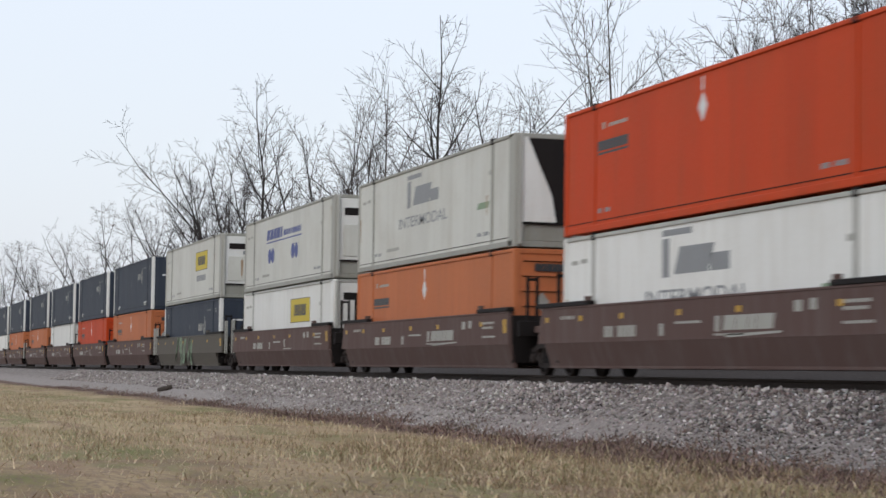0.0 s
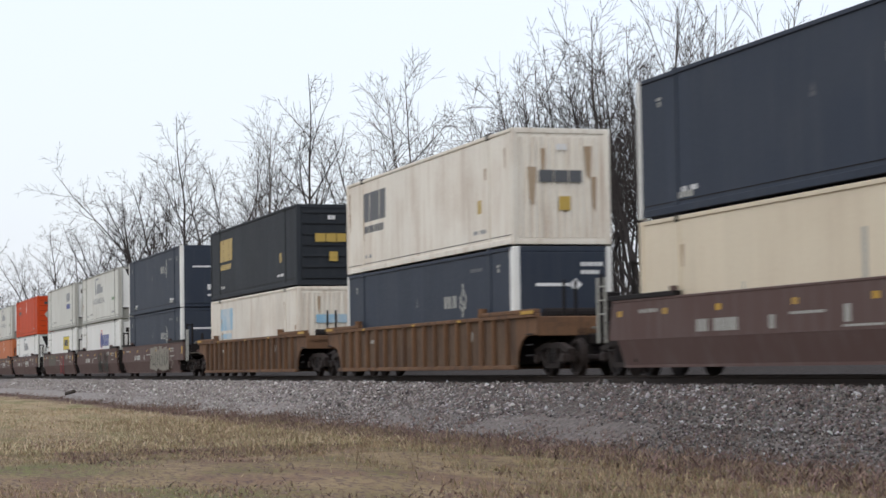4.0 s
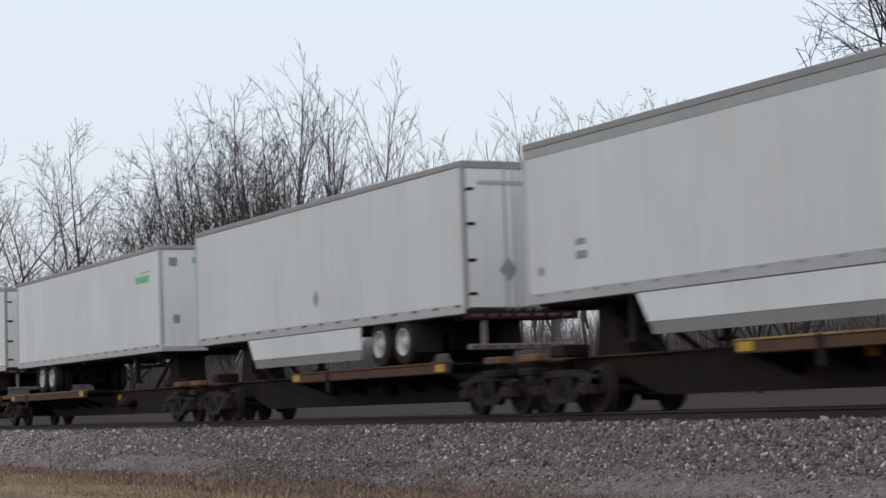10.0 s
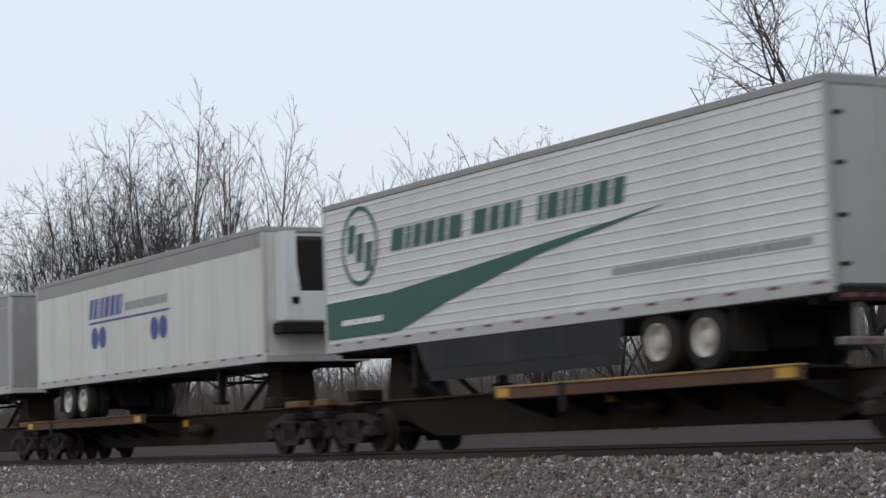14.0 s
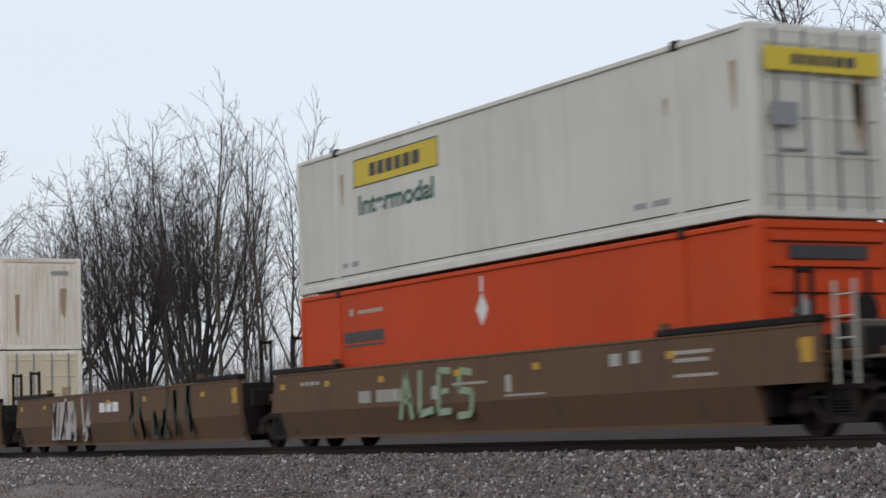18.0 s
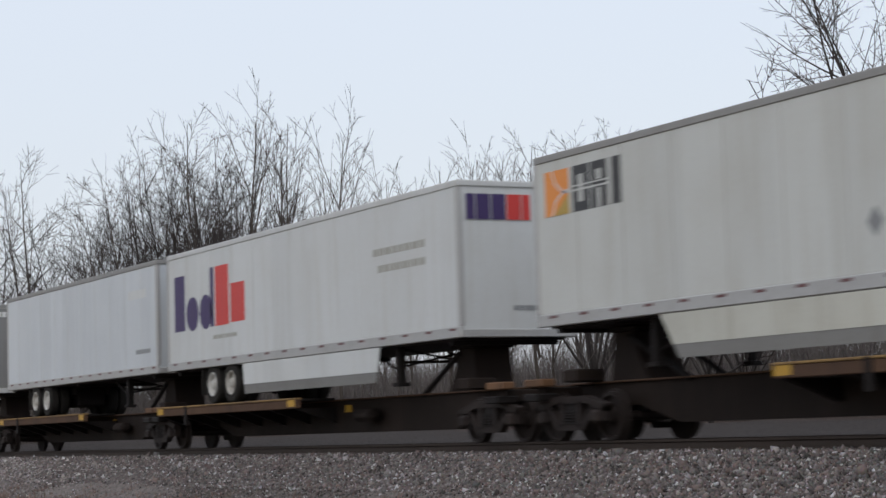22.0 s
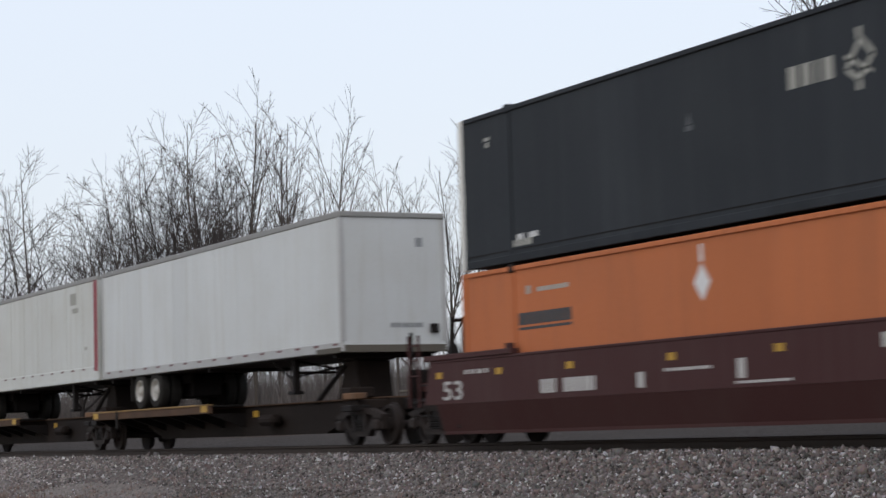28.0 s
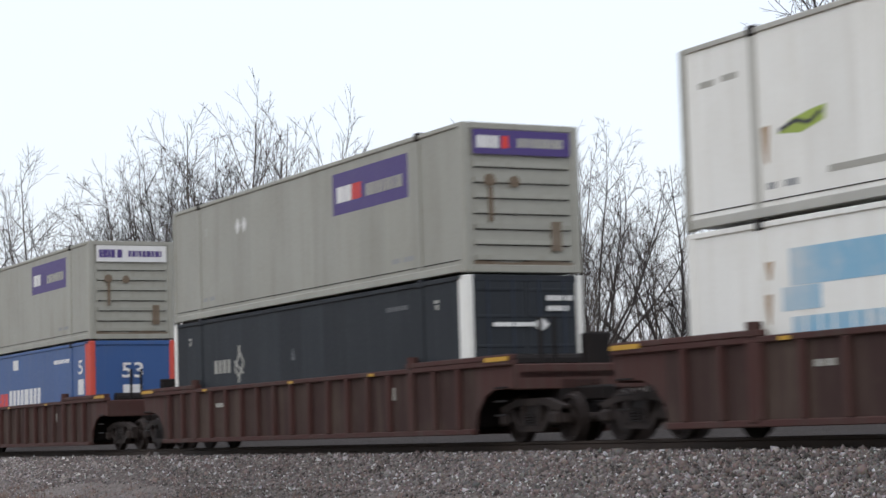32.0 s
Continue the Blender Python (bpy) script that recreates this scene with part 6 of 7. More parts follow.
t = trailer(437.5, 15.6, False, WHITE_GREY, "white post-sided semi-trailer with grimy rear doors", ribs=17, rail=WHITE_GREY, roof=DARK_RAIL, end_mat=CREAM_DIRTY)
placard(t, 6.7, 2.9)
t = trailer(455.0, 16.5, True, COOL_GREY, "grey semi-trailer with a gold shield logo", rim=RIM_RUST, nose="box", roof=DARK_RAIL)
shield(t, 14.05, 15.2, 3.15, 4.25)
block("side_bead", t, 0.1, 16.4, -1.289, -1.27, 4.6, 4.625, GREY_MARK, 0)
t = trailer(472.0, 16.8, True, CREAM_DIRTY, "cream post-sided semi-trailer with grey posts darkened by painted shade", ribs=14, rail=WHITE_GREY, rim=RIM_RUST, nose="box")
placard(t, 8.9, 2.95)
block("nose_panel", t, 16.775, 16.792, -1.2, 1.2, 2.2, 4.92, TRAILER_GREY, 0)
rects("end_name", t, letters(-1.15, 0.2, 4.62, 4.8, 6, 0.15), 16.8, WHITE_MARK, face="end")
t = trailer(491.1, 14.8, True, WHITE_COOL, "white semi-trailer with smooth plain sides", nose="box")
rects("name_sign", t, [rc(12.4, 13.9, 4.12, 4.36)], P, WHITE_CLEAN)
rects("stencil", t, letters(13.0, 14.2, 2.6, 2.72, 9), P, GREY_MARK)
t = trailer(506.7, 16.4, True, WHITE_CLEAN, "white semi-trailer with large purple and red name blocks", skirt=WHITE_CLEAN, roof=WHITE_GREY)
rects("name_sign", t, [rc(0.55, 1.3, 3.02, 4.45), disc(1.85, 3.42, 0.44, 16), disc(2.8, 3.42, 0.44, 16), rc(3.12, 3.36, 3.02, 4.5)], P, PURPLE_DARK)
rects("name_sign", t, [rc(3.46, 4.36, 3.02, 4.5), rc(4.5, 5.4, 3.05, 4.0)], P, RED)
rects("stencil", t, letters(3.3, 4.9, 2.7, 2.8, 6), P, PALE_MARK)
rects("stencil", t, letters(12.6, 15.0, 3.9, 4.05, 8) + letters(12.8, 15.0, 3.55, 3.7, 8), P, PALE_MARK)
rects("end_name", t, letters(-1.1, -0.2, 4.3, 4.8, 3, 0.15), 16.4, PURPLE_DARK, face="end")
rects("end_name", t, letters(-0.2, 0.35, 4.3, 4.8, 2, 0.15), 16.4, RED, face="end")
t = trailer(526.0, 16.0, False, WHITE_CREAM, "cream semi-trailer with orange and black logo and skirt", skirt=CREAM_DIRTY)
sunburst_logo(t, 0.4, 3.0, 3.95, 4.75)
placard(t, 9.3, 2.95)
rects("end_placard", t, [[(-0.45, 2.95), (-0.2, 3.22), (0.05, 2.95), (-0.2, 2.68)]], 16.03, GREY_MARK, face="end")
rects("end_logo", t, [rc(0.4, 0.6, 4.4, 4.6)], 16.03, ORANGE_MARK, face="end")
rects("end_logo", t, letters(0.65, 1.0, 4.4, 4.6, 3), 16.03, BLACK_MARK, face="end")
t = trailer(546.25, 16.3, True, WHITE_CREAM, "cream semi-trailer with large orange and black logo", rim=RIM_RUST)
sunburst_logo(t, 11.3, 15.8, 3.38, 4.72)
rects("placard", t, [rc(3.95, 4.0, 2.6, 2.95), rc(13.9, 13.97, 2.6, 2.95)] + [disc(13.93, 2.6, 0.09, 12), disc(3.97, 2.6, 0.07, 12)], P, RED)
t = trailer(564.6, 16.3, True, WHITE_CREAM, "cream semi-trailer with orange and black logo and skirt", skirt=CREAM_DIRTY, rim=RIM_RUST)
sunburst_logo(t, 13.15, 15.85, 4.0, 4.8)
placard(t, 8.0, 2.85)
rects("placard", t, [rc(15.35, 15.75, 2.6, 2.75), rc(15.5, 15.7, 2.85, 3.0)], P, RED)
rects("end_placard", t, [[(-0.85, 2.65), (-0.6, 2.95), (-0.35, 2.65), (-0.6, 2.35)]], 16.3, TAN_PATCH, face="end")
rects("end_logo", t, [rc(-0.35, -0.1, 4.5, 4.72)], 16.3, ORANGE_MARK, face="end")
rects("end_logo", t, letters(-0.05, 0.55, 4.5, 4.72, 3), 16.3, BLACK_MARK, face="end")
t = trailer(583.9, 16.0, False, WHITE_COOL, W + "pale plain sides and side skirt", skirt=WHITE_CLEAN, rail=WHITE_CLEAN, band=0.42, axle=4.6)
t = trailer(601.5, 16.25, True, WHITE_COOL, W + "a red square logo near the nose", rail=WHITE_CLEAN, band=0.36)
rects("logo", t, [rc(13.85, 14.7, 3.55, 4.4)], P, RED)
rects("logo", t, [[(14.0, 3.7), (14.3, 3.75), (14.6, 4.25), (14.35, 4.3), (14.1, 4.25), (13.95, 4.0)]], P - 0.005, WHITE_CLEAN)
rects("logo", t, letters(13.85, 14.7, 3.38, 3.46, 6) + [rc(13.85, 14.7, 3.27, 3.32)], P, RED)
t = trailer(619.0, 16.2, True, WHITE_CREAM, "cream semi-trailer with a red square logo", band=0.36)
rects("logo", t, [rc(13.9, 14.5, 3.3, 4.2)], P, RED)
rects("logo", t, [[(14.0, 3.6), (14.3, 3.7), (14.45, 4.1), (14.1, 4.1)]], P - 0.005, WHITE_CLEAN)
t = trailer(635.8, 16.9, True, WHITE_CREAM, "cream semi-trailer with a dark red corner stripe", rail=WHITE_CREAM, band=0.42)
rects("stripe", t, [rc(16.55, 16.89, 2.3, 4.93)], P - 0.024, DEEP_RED)
rects("placard", t, [rc(14.4, 15.0, 4.1, 4.25), rc(14.2, 14.8, 4.35, 4.7), rc(15.6, 15.8, 2.95, 3.05)], P, PALE_MARK)
t = trailer(653.1, 16.45, True, WHITE_CLEAN, W + "plain clean sides and a bare white nose")
block("nose_sill", t, 16.42, 16.47, -1.24, 1.24, 2.0, 2.17, GREY_CAR, 0.01)
block("nose_sill", t, 15.1, 16.42, -1.3, -1.28, 2.0, 2.12, GREY_CAR, 0.006)

# the deck units below the trailers, each reaching to the middle of the gaps
TRAILERS = [(111.7, 16.1, 0), (128.9, 16.05, 0), (146.7, 16.6, 2), (164.0, 16.2, 0), (182.0, 16.2, 1), (201.3, 16.15, 0), (220.0, 16.0, 0), (240.2, 15.7, 1), (259.2, 16.1, 0), (279.1, 16.3, 1),
            (298.0, 16.05, 1), (317.1, 16.0, 0), (337.5, 15.9, 1), (355.9, 15.95, 1)]
TRAILERS_B = [(437.5, 15.6, 0), (455.0, 16.5, 1), (472.0, 16.8, 1), (491.1, 14.8, 1), (506.7, 16.4, 1), (526.0, 16.0, 0), (546.25, 16.3, 1), (564.6, 16.3, 1), (583.9, 16.0, 0), (601.5, 16.25, 1),
              (619.0, 16.2, 1), (635.8, 16.9, 1), (653.1, 16.45, 1)]
for row in (TRAILERS, TRAILERS_B):
    for i, (x, ln, kind) in enumerate(row):
        l = (row[i - 1][0] + row[i - 1][1] - x) / 2 - 0.9 if i else -2.0
        r = (row[i + 1][0] - x + ln) / 2 - 0.9 if i + 1 < len(row) else ln + 0.6
        # wide gaps part two cars, each with a truck of its own; narrow ones are joints over one truck
        split_l = i > 0 and x - row[i - 1][0] - row[i - 1][1] >= 2.5
        split_r = i + 1 < len(row) and row[i + 1][0] - x - ln >= 2.5
        car = spine_car(x, ln, kind == 1, l + (1.75 if split_l else 0), r + (1.0 if split_r else 0), kind == 2, DECK_BROWN if x in (259.2, 298.0, 583.9, 601.5, 619.0, 201.3, 111.7) else DECK, not split_l)
        if split_l:
            bogie(car, l + 3.0)
        if split_r:
            bogie(car, r)
            coupler(car, r + 0.9, r + 1.85)
        if i + 1 == len(row):
            bogie(car, r - 0.3)
            coupler(car, r, r + 1.6)

# the last cars: clean brown articulated unit, then ribbed cars
ND = "clean dark brown well car with yellow reflectors and white stencils"
for x, e in ((675.1, (True, False)), (694.3, (False, False)), (713.6, (False, True))):
    well_car(x, BROWN_NEW, e, None, 1, True, label=ND, low=BROWN_LOW)
navy(675.1, MID, TOP, mat=DARKGREY)
orange_box(675.1, LOW, MID)
grey_box(694.3, MID, TOP, "doors", 2.15, 1)
c = grey_box(694.3, LOW, MID, "slats", 10.0, 2, GREY_LIGHT)
grey_box(713.6, MID, TOP, "doors", 2.2, 1)
orange_box(713.6, LOW, MID, ORANGE_RED, "doors", (11.9, 13.65))
RB = "reddish brown well car with ribbed rusty sides"
for x in (737.1, 760.4, 783.9):
    rib_car(x, RIB_BROWN, label=RB)
grey_box(737.1, MID, TOP, "slats_sign", 10.1, 1)
blue_box(737.1, LOW, MID)
grey_box(760.4, MID, TOP, "slats_sign", 10.1)
navy(760.4, LOW, MID, "doors", DARKGREY, True)
white_reefer(783.9, MID, TOP, "bird", True)
c = container(783.9, LOW, MID, CONT_BRIGHT, "doors", "white container with faded pale blue picture and rust", rust=4)
rects("logo", c, letters(2.6, 6.5, 1.5, 1.75, 12) + [rc(2.6, 6.6, 2.2, 2.75), rc(2.4, 3.3, 1.84, 2.19)], S, BLUE_PALE)


# ---- the ground: one sheet with the track's bank ----
def bank(y):
    """Height of the ground across the track."""
    pts = ((-4000, GROUND), (9.0, GROUND), (14.4, GROUND + 0.04), (15.0, GROUND + 0.1), (17.35, -0.30), (17.7, -0.2), (21.0, -0.2), (21.5, -0.27), (23.0, -0.2), (27.0, 0.2), (34.0, 0.4), (60.0, 0.6), (4000, 0.6))
    for (a, za), (b, zb) in zip(pts, pts[1:]):
        if a <= y <= b:
            return za + (zb - za) * (y - a) / (b - a)
    return GROUND


def make_ground():
    xs = [-4000, -1500, -700] + [-420 + 4.0 * i for i in range(78)] + [-108 + 1.0 * i for i in range(121)] + [20, 60, 150, 400, 1000, 4000]
    ys = [-4000, -1000, -300, -100, -40, -15, -5] + [0.5 * i for i in range(0, 26)] + [13 + 0.25 * i for i in range(0, 21)] + [18.5, 19.36, 20.2, 21, 21.25, 21.5, 22, 22.6, 23.2, 23.8, 25, 27, 30, 34, 40, 60, 120, 400, 1200, 4000]
    verts = []
    for y in ys:
        for x in xs:
            z = bank(y)
            if -300 < x < 60 and -10 < y < 60:
                k = 0.05 if y < 14.5 else (0.03 if y < 17.4 else (0.0 if y < 21.2 else 0.08))
                z += k * noise.noise((x * 0.5, y * 0.7, 1.3)) + 2.5 * k * noise.noise((x * 0.09, y * 0.12, 4.0))
            verts.append((x, y, z))
    nx = len(xs)
    faces = [(j * nx + i, j * nx + i + 1, (j + 1) * nx + i + 1, (j + 1) * nx + i) for j in range(len(ys) - 1) for i in range(nx - 1)]
    me = bpy.data.meshes.new("ground")
    me.from_pydata(verts, [], faces)
    me.materials.append(GROUND_MAT)
    for p in me.polygons:
        p.use_smooth = True
    tagged(new("ground", me), "winter grass and gravel bank beside a railway line", "ground", kind="structure")


make_ground()


OCT_V = np.array([(1, 0, 0), (-1, 0, 0), (0, 1, 0), (0, -1, 0), (0, 0, 1), (0, 0, -1)], float)
OCT_F = np.array([(0, 2, 4), (2, 1, 4), (1, 3, 4), (3, 0, 4), (2, 0, 5), (1, 2, 5), (3, 1, 5), (0, 3, 5)])


def mesh_from_arrays(name, v, f, mat):
    me = bpy.data.meshes.new(name)
    n, m, k = len(v), len(f), f.shape[1]
    me.vertices.add(n)
    me.vertices.foreach_set("co", v.astype(np.float32).ravel())
    me.loops.add(m * k)
    me.loops.foreach_set("vertex_index", f.astype(np.int32).ravel())
    me.polygons.add(m)
    me.polygons.foreach_set("loop_start", np.arange(0, m * k, k, dtype=np.int32))
    me.polygons.foreach_set("loop_total", np.full(m, k, dtype=np.int32))
    me.materials.append(mat)
    me.update(calc_edges=True)
    me.validate()
    return me


def stones(count, x0, x1, y0, y1, size, seed, dens=1.0, mat=STONE, fade=None):
    """Loose stones; fade (a, b) thins them out from x = a to x = b."""
    rng = np.random.default_rng(seed)
    x = x1 - (x1 - x0) * rng.random(count) ** dens
    if fade:
        x = x[rng.random(count) > np.clip((x - fade[0]) / (fade[1] - fade[0]), 0, 1)]
        count = len(x)
    y = rng.uniform(y0, y1, count)
    z = np.array([bank(float(q)) for q in y])
    s = size * rng.lognormal(0, 0.35, count)
    jit = 1 + rng.uniform(-0.35, 0.35, (count, 6, 1))
    ang = rng.uniform(0, 6.28, count)
    squash = rng.uniform(0.55, 1.0, (count, 1, 3))
    v = (OCT_V[None] + rng.uniform(-0.3, 0.3, (count, 6, 3))) * jit * squash * s[:, None, None]
    c, sn = np.cos(ang)[:, None], np.sin(ang)[:, None]
    tilt = rng.uniform(-0.9, 0.9, count)[:, None]
    vx, vy, vz = v[:, :, 0] * c - v[:, :, 1] * sn, v[:, :, 0] * sn + v[:, :, 1] * c, v[:, :, 2]
    vy, vz = vy * np.cos(tilt) - vz * np.sin(tilt), vy * np.sin(tilt) + vz * np.cos(tilt)
    out = np.stack([vx + x[:, None], vy + y[:, None], vz + (z + s * 0.25)[:, None]], 2).reshape(-1, 3)
    f = (OCT_F[None] + 6 * np.arange(count)[:, None, None]).reshape(-1, 3)
    tagged(new("ballast_stones", mesh_from_arrays("ballast_stones", out, f, mat)), "grey and pinkish crushed ballast stones on the bank", "gravel", kind="stuff")


stones(98000, -84, -12, 15.95, 17.75, 0.031, 1, 1.3, STONE, (-50, -84))
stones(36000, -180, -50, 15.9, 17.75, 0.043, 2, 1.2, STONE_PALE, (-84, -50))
stones(24000, -75, -12, 14.7, 16.0, 0.024, 3, 1.2, STONE, (-50, -75))
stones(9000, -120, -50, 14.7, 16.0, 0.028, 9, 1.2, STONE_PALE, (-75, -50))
stones(5000, -90, -15, 17.7, 18.3, 0.034, 4, 1.2)


def blades(name, count, x0, x1, y0, y1, h, w, mat, seed, label, dens=1.0, lean=0.5, clump=0.0, vary=0.4, category="grass"):
    rng = np.random.default_rng(seed)
    x = x1 - (x1 - x0) * rng.random(count) ** dens
    y = rng.uniform(y0, y1, count)
    if clump:
        k = max(count // 30, 1)
        cx, cy = x1 - (x1 - x0) * rng.random(k) ** dens, rng.uniform(y0, y1, k)
        pick = rng.integers(0, k, count)
        x, y = cx[pick] + rng.normal(0, clump, count), cy[pick] + rng.normal(0, clump * 0.6, count)
    z = np.array([bank(float(q)) for q in y]) - 0.02
    hh = h * rng.lognormal(0, vary, count)
    a = rng.uniform(0, 6.28, count)
    l = lean * hh * rng.uniform(0.2, 1.2, count)
    la = rng.uniform(0, 6.28, count)
    ww = w * rng.uniform(0.6, 1.4, count)
    dx, dy = np.cos(a) * ww, np.sin(a) * ww
    lx, ly = np.cos(la) * l, np.sin(la) * l
    p = np.empty((count, 5, 3))
    p[:, 0] = np.stack([x - dx, y - dy, z], 1)
    p[:, 1] = np.stack([x + dx, y + dy, z], 1)
    p[:, 2] = np.stack([x + dx * 0.7 + lx * 0.35, y + dy * 0.7 + ly * 0.35, z + hh * 0.6], 1)
    p[:, 3] = np.stack([x - dx * 0.7 + lx * 0.35, y - dy * 0.7 + ly * 0.35, z + hh * 0.6], 1)
    p[:, 4] = np.stack([x + lx, y + ly, z + hh], 1)
    i = 5 * np.arange(count)[:, None]
    f = np.concatenate([i + np.array([[0, 1, 2]]), i + np.array([[0, 2, 3]]), i + np.array([[3, 2, 4]])], 0)
    tagged(new(name, mesh_from_arrays(name, p.reshape(-1, 3), f, mat)), label, category, kind="stuff")


blades("grass", 60000, -62, -9, 3.5, 13.6, 0.042, 0.008, GRASS_DRY, 5, "short dry winter grass", 1.2, 0.9)
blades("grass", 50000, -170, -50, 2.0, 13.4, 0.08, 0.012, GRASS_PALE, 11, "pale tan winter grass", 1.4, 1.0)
blades("grass", 26000, -75, -9, 9.0, 14.2, 0.10, 0.007, GRASS_DRY, 6, "longer dry grass tufts", 1.3, 0.7, 0.2)
blades("weeds", 38000, -70, -10, 12.9, 15.0, 0.075, 0.013, WEED, 7, "dead brown weeds along the foot of the bank", 1.2, 1.1, 0.35)
blades("weeds", 14000, -160, -65, 13.7, 15.0, 0.085, 0.016, WEED, 10, "thin line of dead brown weeds along the bank", 1.3, 1.1, 0.35)
blades("weeds", 22000, -58, -10, 6.0, 13.2, 0.045, 0.014, WEED, 9, "patches of dead brown weeds in the grass", 1.2, 1.1, 0.4)
blades("weeds", 5000, -90, -10, 14.7, 15.7, 0.09, 0.006, WEED, 8, "sparse weed stalks in the fine gravel", 1.3, 0.4, 0.12)


# ---- the track ----
def make_track():
    prof = ((-0.0365, 0.0), (-0.0365, -0.035), (-0.009, -0.055), (-0.009, -0.15), (-0.075, -0.165), (-0.075, -0.178), (0.075, -0.178), (0.075, -0.165), (0.009, -0.15), (0.009, -0.055), (0.0365, -0.035), (0.0365, 0.0))
    for s in (-1, 1):
        BASE[:] = (0, 0, 0)
        bm = bmesh.new()
        rings = [[bm.verts.new((x, TRACK_Y + s * 0.755 + p[0], p[1])) for p in prof] for x in (-900, -300, -100, -20, 60, 300)]
        for a, b in zip(rings, rings[1:]):
            for i in range(len(prof)):
                bm.faces.new((a[i], b[i], b[(i + 1) % len(prof)], a[(i + 1) % len(prof)]))
        bmesh.ops.recalc_face_normals(bm, faces=bm.faces[:])
        tagged(new("rail", to_mesh("rail", bm, RAIL_STEEL)), "rust-brown steel rail on wooden ties", "rail", "rails", "structure")
    bed = new("tie_bed")
    tagged(bed, "dark wooden railway ties set in ballast", "railway ties", kind="structure")
    bm = bmesh.new()
    bmesh.ops.create_cube(bm, size=1, matrix=Matrix.Diagonal((0.23, 2.6, 0.18, 1)))
    bmesh.ops.bevel(bm, geom=bm.edges[:], offset=0.012, segments=1, affect="EDGES")
    me = to_mesh("tie", bm, TIE_WOOD)
    for i in range(150):
        o = new("tie", me)
        o.parent = bed
        o.location = (-8 - 0.55 * i, TRACK_Y + 0.03 * math.sin(i * 12.9), -0.272)
        o.rotation_euler = (0, 0, 0.012 * math.sin(i * 7.7))


make_track()
# a dropped length of old tie beside the bank
bm = bmesh.new()
bmesh.ops.create_cube(bm, size=1, matrix=Matrix.Diagonal((1.4, 0.2, 0.16, 1)))
bmesh.ops.bevel(bm, geom=bm.edges[:], offset=0.02, segments=1, affect="EDGES")
stick = tagged(new("old_tie", to_mesh("old_tie", bm, TIE_WOOD)), "weathered dark tie stub lying on the gravel", "timber")
stick.matrix_world = pose(-126, 15.6, bank(15.6) + 0.1, 4, -6, 12)


# ---- the wood behind the track ----
def branching(seed, height, kind):
    """Segments (start, end, radius, radius, order) of a bare tree: leaders that carry side branches, which carry twigs."""
    rng = random.Random(seed)
    segs = []
    up = Vector((0, 0, 1))

    def aside(d, angle, turn):
        a = d.orthogonal().normalized()
        side = a * math.cos(turn) + d.cross(a) * math.sin(turn)
        return (d * math.cos(angle) + side * math.sin(angle)).normalized()

    def stem(p, d, length, r, level, bare, angle, ratio, lift, wob, density):
        n = (12, 8, 5, 2)[level]
        turn = rng.uniform(0, 6.28)
        for i in range(n):
            f = (i + 1) / n
            d = (d + Vector((rng.gauss(0, wob), rng.gauss(0, wob), rng.gauss(0, wob * 0.4))) + up * lift).normalized()
            share = density[min(level, 2)] * (1.12 - 0.42 * f)
            q = p + d * (length / n)
            r0, r1 = r * (1 - 0.88 * (f - 1 / n)), r * (1 - 0.88 * f)
            segs.append((p, q, max(r0, 0.0092), max(r1, 0.0055), level))
            p = q
            if level == 3 or f < bare or f > 0.98:
                continue
            for _ in range(2 if rng.random() < share - 1 else int(rng.random() < share)):
                turn += 2.4 + rng.uniform(-0.5, 0.5)
                w = angle * rng.uniform(0.65, 1.35)
                k = length * ratio * ((1.3 - 0.85 * f) if kind in "PO" else (1.2 - 0.65 * f)) * rng.uniform(0.55, 1.25)
                stem(p.copy(), aside(d, w, turn), max(k, 0.35), max(r1 * rng.uniform(0.5, 0.75), 0.012), level + 1, 0.12, angle * 1.05, ratio * 1.12, lift * 0.55, wob * 1.05, density)

    if kind in "PO":
        angle, ratio, bare = (0.44, 0.42, 0.24) if kind == "P" else (0.60, 0.48, 0.22)
        stem(Vector((0, 0, 0)), up, height, height * 0.0068, 0, bare, angle, ratio, 0.03, 0.03 if kind == "P" else 0.045, (1.5, 1.0, 0.55) if kind == "P" else (1.5, 1.15, 0.8))
        if kind == "O" or rng.random() < 0.5:
            stem(Vector((0, 0, height * 0.24)), aside(up, 0.32, rng.uniform(0, 6.28)), height * 0.68, height * 0.005, 0, 0.2, angle, ratio, 0.05, 0.06, (1.4, 0.9, 0.7))
        return segs
    count, low, high, reach, base = (11, 0.04, 0.70, 0.86, 0.15) if kind == "F" else (7, 0.10, 1.0, 0.80, 0.18)
    top = Vector((0, 0, 0))
    for i in range(4):
        q = top + Vector((rng.gauss(0, 0.06), rng.gauss(0, 0.06), height * base / 4))
        segs.append((top.copy(), q.copy(), height * 0.013 * (1 - 0.06 * i), height * 0.013 * (1 - 0.06 * (i + 1)), 0))
        top = q
    for i in range(count):
        w = low + (high - low) * (i / (count - 1)) ** 0.8
        d = aside(up, w, 2.4 * i + rng.uniform(-0.4, 0.4))
        stem(top.copy() - up * rng.uniform(0, height * base * 0.4), d, height * reach * (1.06 - 0.32 * w) * rng.uniform(0.88, 1.08), height * (0.0060 if kind == "F" else 0.0070) * rng.uniform(0.75, 1.1),
             0, 0.40 if kind == "F" else 0.28, 0.60 if kind == "F" else 0.68, 0.33 if kind == "F" else 0.36, 0.035 if kind == "F" else 0.03, 0.052 if kind == "F" else 0.085, (1.5, 1.1, 0.55))
    return segs


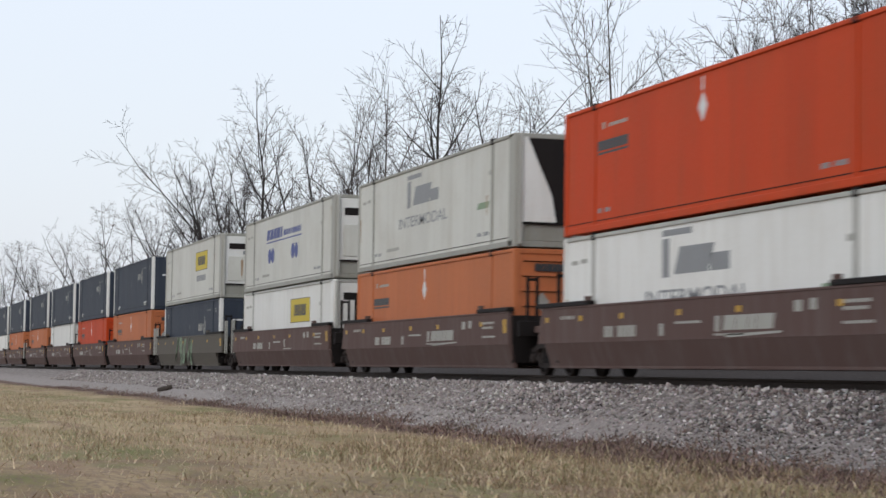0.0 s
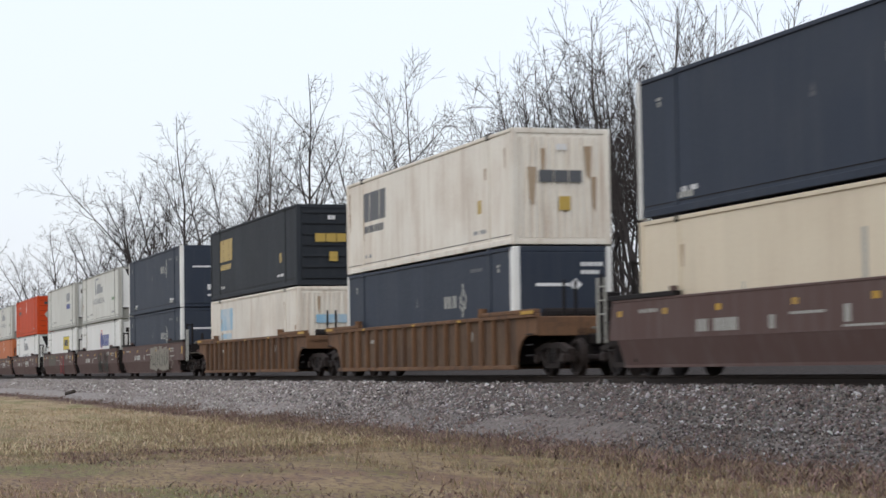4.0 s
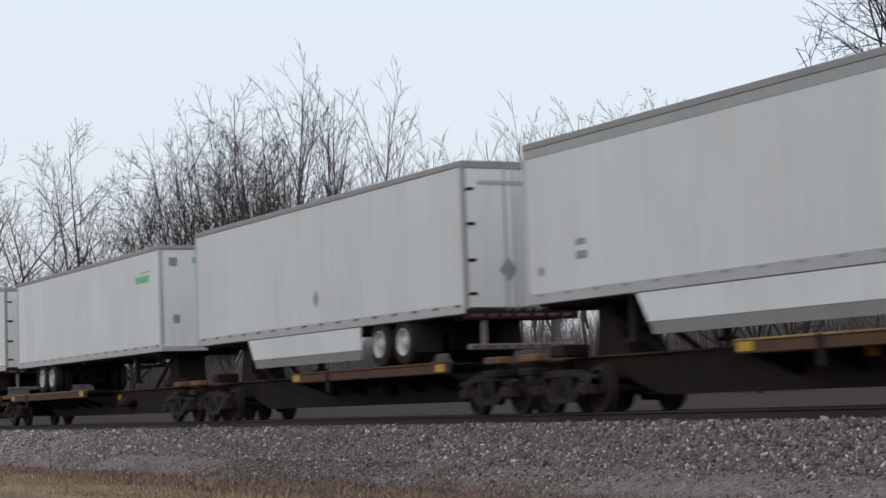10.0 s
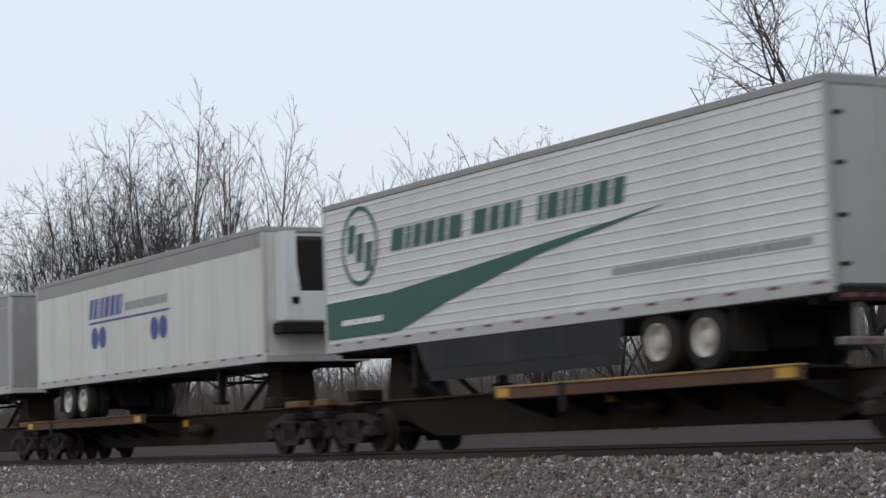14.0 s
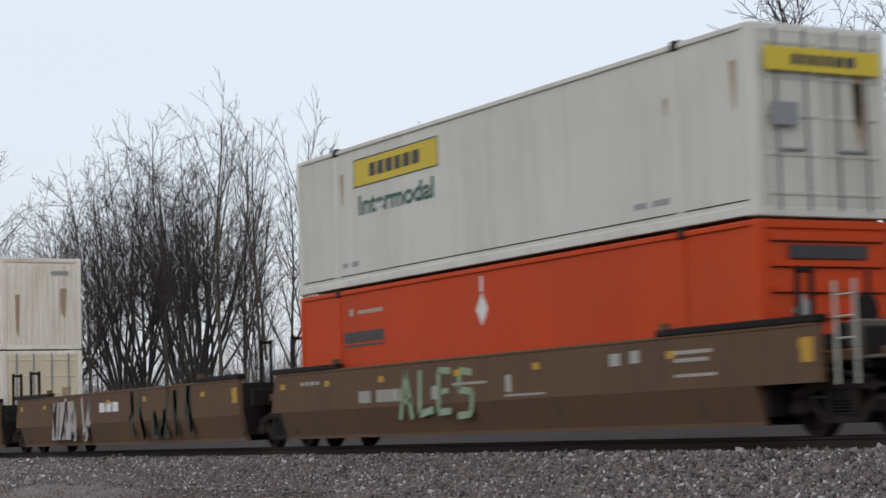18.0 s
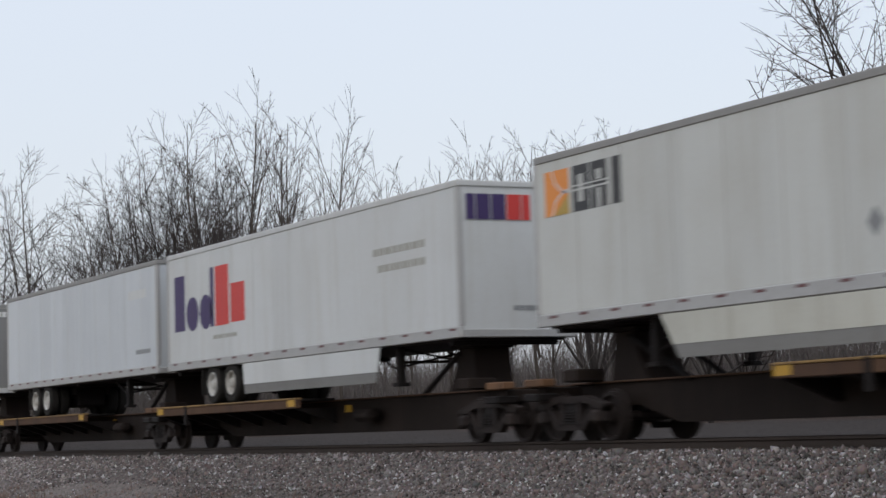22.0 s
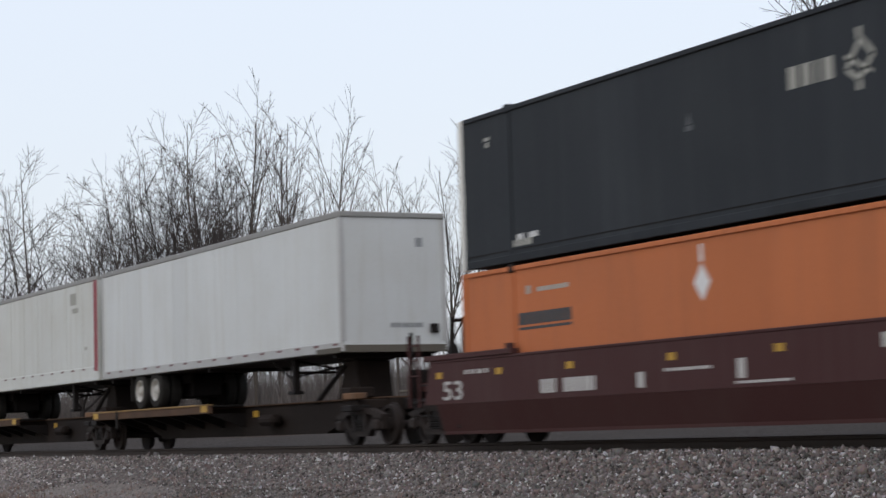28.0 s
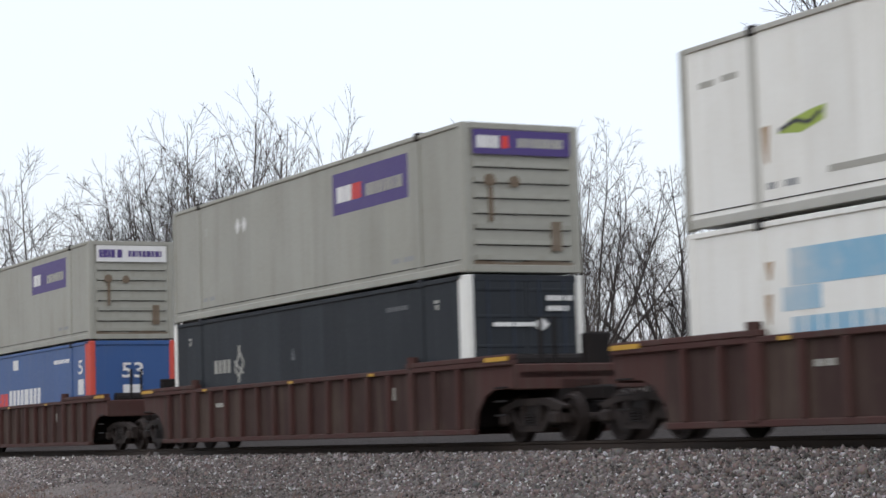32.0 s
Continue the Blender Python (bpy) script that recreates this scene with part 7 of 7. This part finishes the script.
def tubes(name, segs, mat, sides):
    v, f = [], []
    for p, q, r0, r1, _ in segs:
        d = (q - p).normalized()
        a = d.orthogonal().normalized()
        b = d.cross(a)
        k = len(v)
        for c, r in ((p, r0), (q, r1)):
            for i in range(sides):
                t = 2 * math.pi * i / sides
                v.append(c + (a * math.cos(t) + b * math.sin(t)) * r)
        for i in range(sides):
            j = (i + 1) % sides
            f.append((k + i, k + j, k + sides + j, k + sides + i))
    return mesh_from_arrays(name, np.array([x[:] for x in v]), np.array(f), mat)


TREES = {}


def tree_kind(kind, variant):
    if (kind, variant) not in TREES:
        h = 16.0
        segs = branching(100 * ord(kind) + variant, h, kind)
        k = h / max(s[1].z for s in segs)
        segs = [(s[0] * k, s[1] * k, s[2], s[3], s[4]) for s in segs]
        e = thing("tree", 0, 0, 0, {"S": "spreading leafless tree with grey-brown bark", "P": "slender leafless poplar with upright thin branches", "O": "airy leafless tree with a forked stem", "F": "leafless tree with a dense fan of upright limbs"}[kind], "tree", "bare trees behind the track")
        part_m = tubes("trunk", [s for s in segs if s[4] <= 1], BARK if kind in "FS" else BARK_PALE, 6)
        crown_m = tubes("crown", [s for s in segs if s[4] > 1] or segs[-3:], TWIG, 3)
        finish("trunk", part_m, e)
        finish("crown", crown_m, e)
        TREES[kind, variant] = e
        e["used"] = 0
    return TREES[kind, variant]


def plant(x, y, kind, height, variant, turn):
    e = tree_kind(kind, variant)
    m = Matrix.Translation((x, y, bank(y) - 0.05)) @ Matrix.Rotation(turn, 4, "Z") @ Matrix.Scale(height / 16.0, 4)
    if not e["used"]:
        e["used"] = 1
        e.matrix_basis = m
        return e
    # later trees of the kind share its meshes
    base = e.matrix_basis.copy()
    e.scale = (1, 1, 1)
    o = copy_thing(e, m)
    e.matrix_basis = base
    o["used"] = 1
    return o


WOOD = [  # x, y, height, kind
    (-118.5, 34, 18.0, 'O'), (-104.0, 32.5, 13.6, 'S'), (-101.0, 34, 15.6, 'O'), (-115.3, 37, 15.3, 'F'),
    (-102.5, 36, 15.6, 'F'), (-95.0, 34.5, 15.5, 'F'), (-94.0, 35.5, 16.7, 'O'), (-86.6, 34, 14.8, 'F'),
    (-91.0, 36.5, 14.6, 'F'), (-98.0, 38.0, 15.4, 'F'), (-105.5, 37.5, 14.6, 'F'), (-81.9, 33.5, 15.9, 'P'), (-85.1, 36, 14.4, 'P'), (-79.3, 34.5, 14.3, 'P'), (-71.9, 33, 13.5, 'P'),
    (-80.4, 36, 12.7, 'P'), (-74.1, 35, 10.9, 'P'), (-69.0, 34, 11.0, 'P'), (-71.5, 36, 10.6, 'P'),
    (-64.8, 34, 10.2, 'P'), (-61.0, 33.5, 10.6, 'P'), (-64.4, 36, 10.5, 'P'), (-58.2, 34, 10.1, 'P'),
    (-58.9, 35, 9.5, 'P'), (-54.1, 33.5, 10.0, 'F'), (-59.0, 36, 10.1, 'P'), (-47.1, 32, 7.4, 'S'),
    (-44.2, 31, 6.2, 'S'), (-45.3, 33, 6.3, 'F'), (-51.2, 34, 7.1, 'P'), (-33.6, 29.5, 12.6, 'S'),
    (-35.6, 33, 13.0, 'S'),  (-157.3, 38, 18.7, 'S'), (-156.4, 41, 16.6, 'S'),
    (-164.3, 37, 17.7, 'O'), (-228.5, 39, 23.4, 'S'), (-198.0, 38, 20.0, 'S'), (-199.5, 42, 19.4, 'F'),
    (-252.5, 37, 18.7, 'S'), (-293.9, 39, 19.6, 'S'), (-222.3, 36, 17.6, 'F'), (-338.6, 38, 20.4, 'S'),
    (-429.8, 39, 22.4, 'S'), (-507.8, 38, 23.9, 'F'), (-599.6, 37, 24.3, 'S'),
]
rng_t = random.Random(7)
for i, (x, y, h, k) in enumerate(WOOD):
    plant(x, y, k, h * (1.2 if x < -150 else 1.0), i % 3, rng_t.uniform(0, 6.28))
# more slender stems and small trees deeper in the wood
for i in range(46):
    x = -30 - 250 * rng_t.random() ** 1.6
    hh = 4.6 + 0.05 * min(-x, 130) + rng_t.uniform(-1.0, 1.0)
    plant(x, 36 + rng_t.uniform(0, 9), rng_t.choice("PPPO"), hh, i % 3, rng_t.uniform(0, 6.28))


def undergrowth(name, count, x0, x1, y0, y1, h, w, seed, dens, clump, lean):
    blades(name, count, x0, x1, y0, y1, h, w, UNDERGROWTH, seed, "tangled leafless undergrowth at the edge of the wood", dens, lean, clump, 0.22, "undergrowth")


undergrowth("thicket", 30000, -330, -8, 31.0, 34.0, 0.9, 0.016, 21, 1.25, 0.0, 0.7)
undergrowth("thicket", 130000, -330, -8, 33.5, 46.0, 2.5, 0.010, 22, 1.3, 0.6, 0.6)
undergrowth("thicket", 16000, -330, -8, 34.0, 44.0, 3.6, 0.012, 23, 1.25, 0.8, 0.3)


# ---- what moves: every car, container and trailer rolls along the track ----
def motions():
    for ob in MOVERS:
        x, y, z = ob.location
        walk(ob, [(0.0, pose(x, y, z)), (32.0, pose(x - SPEED * 32.0, y, z))])


motions()
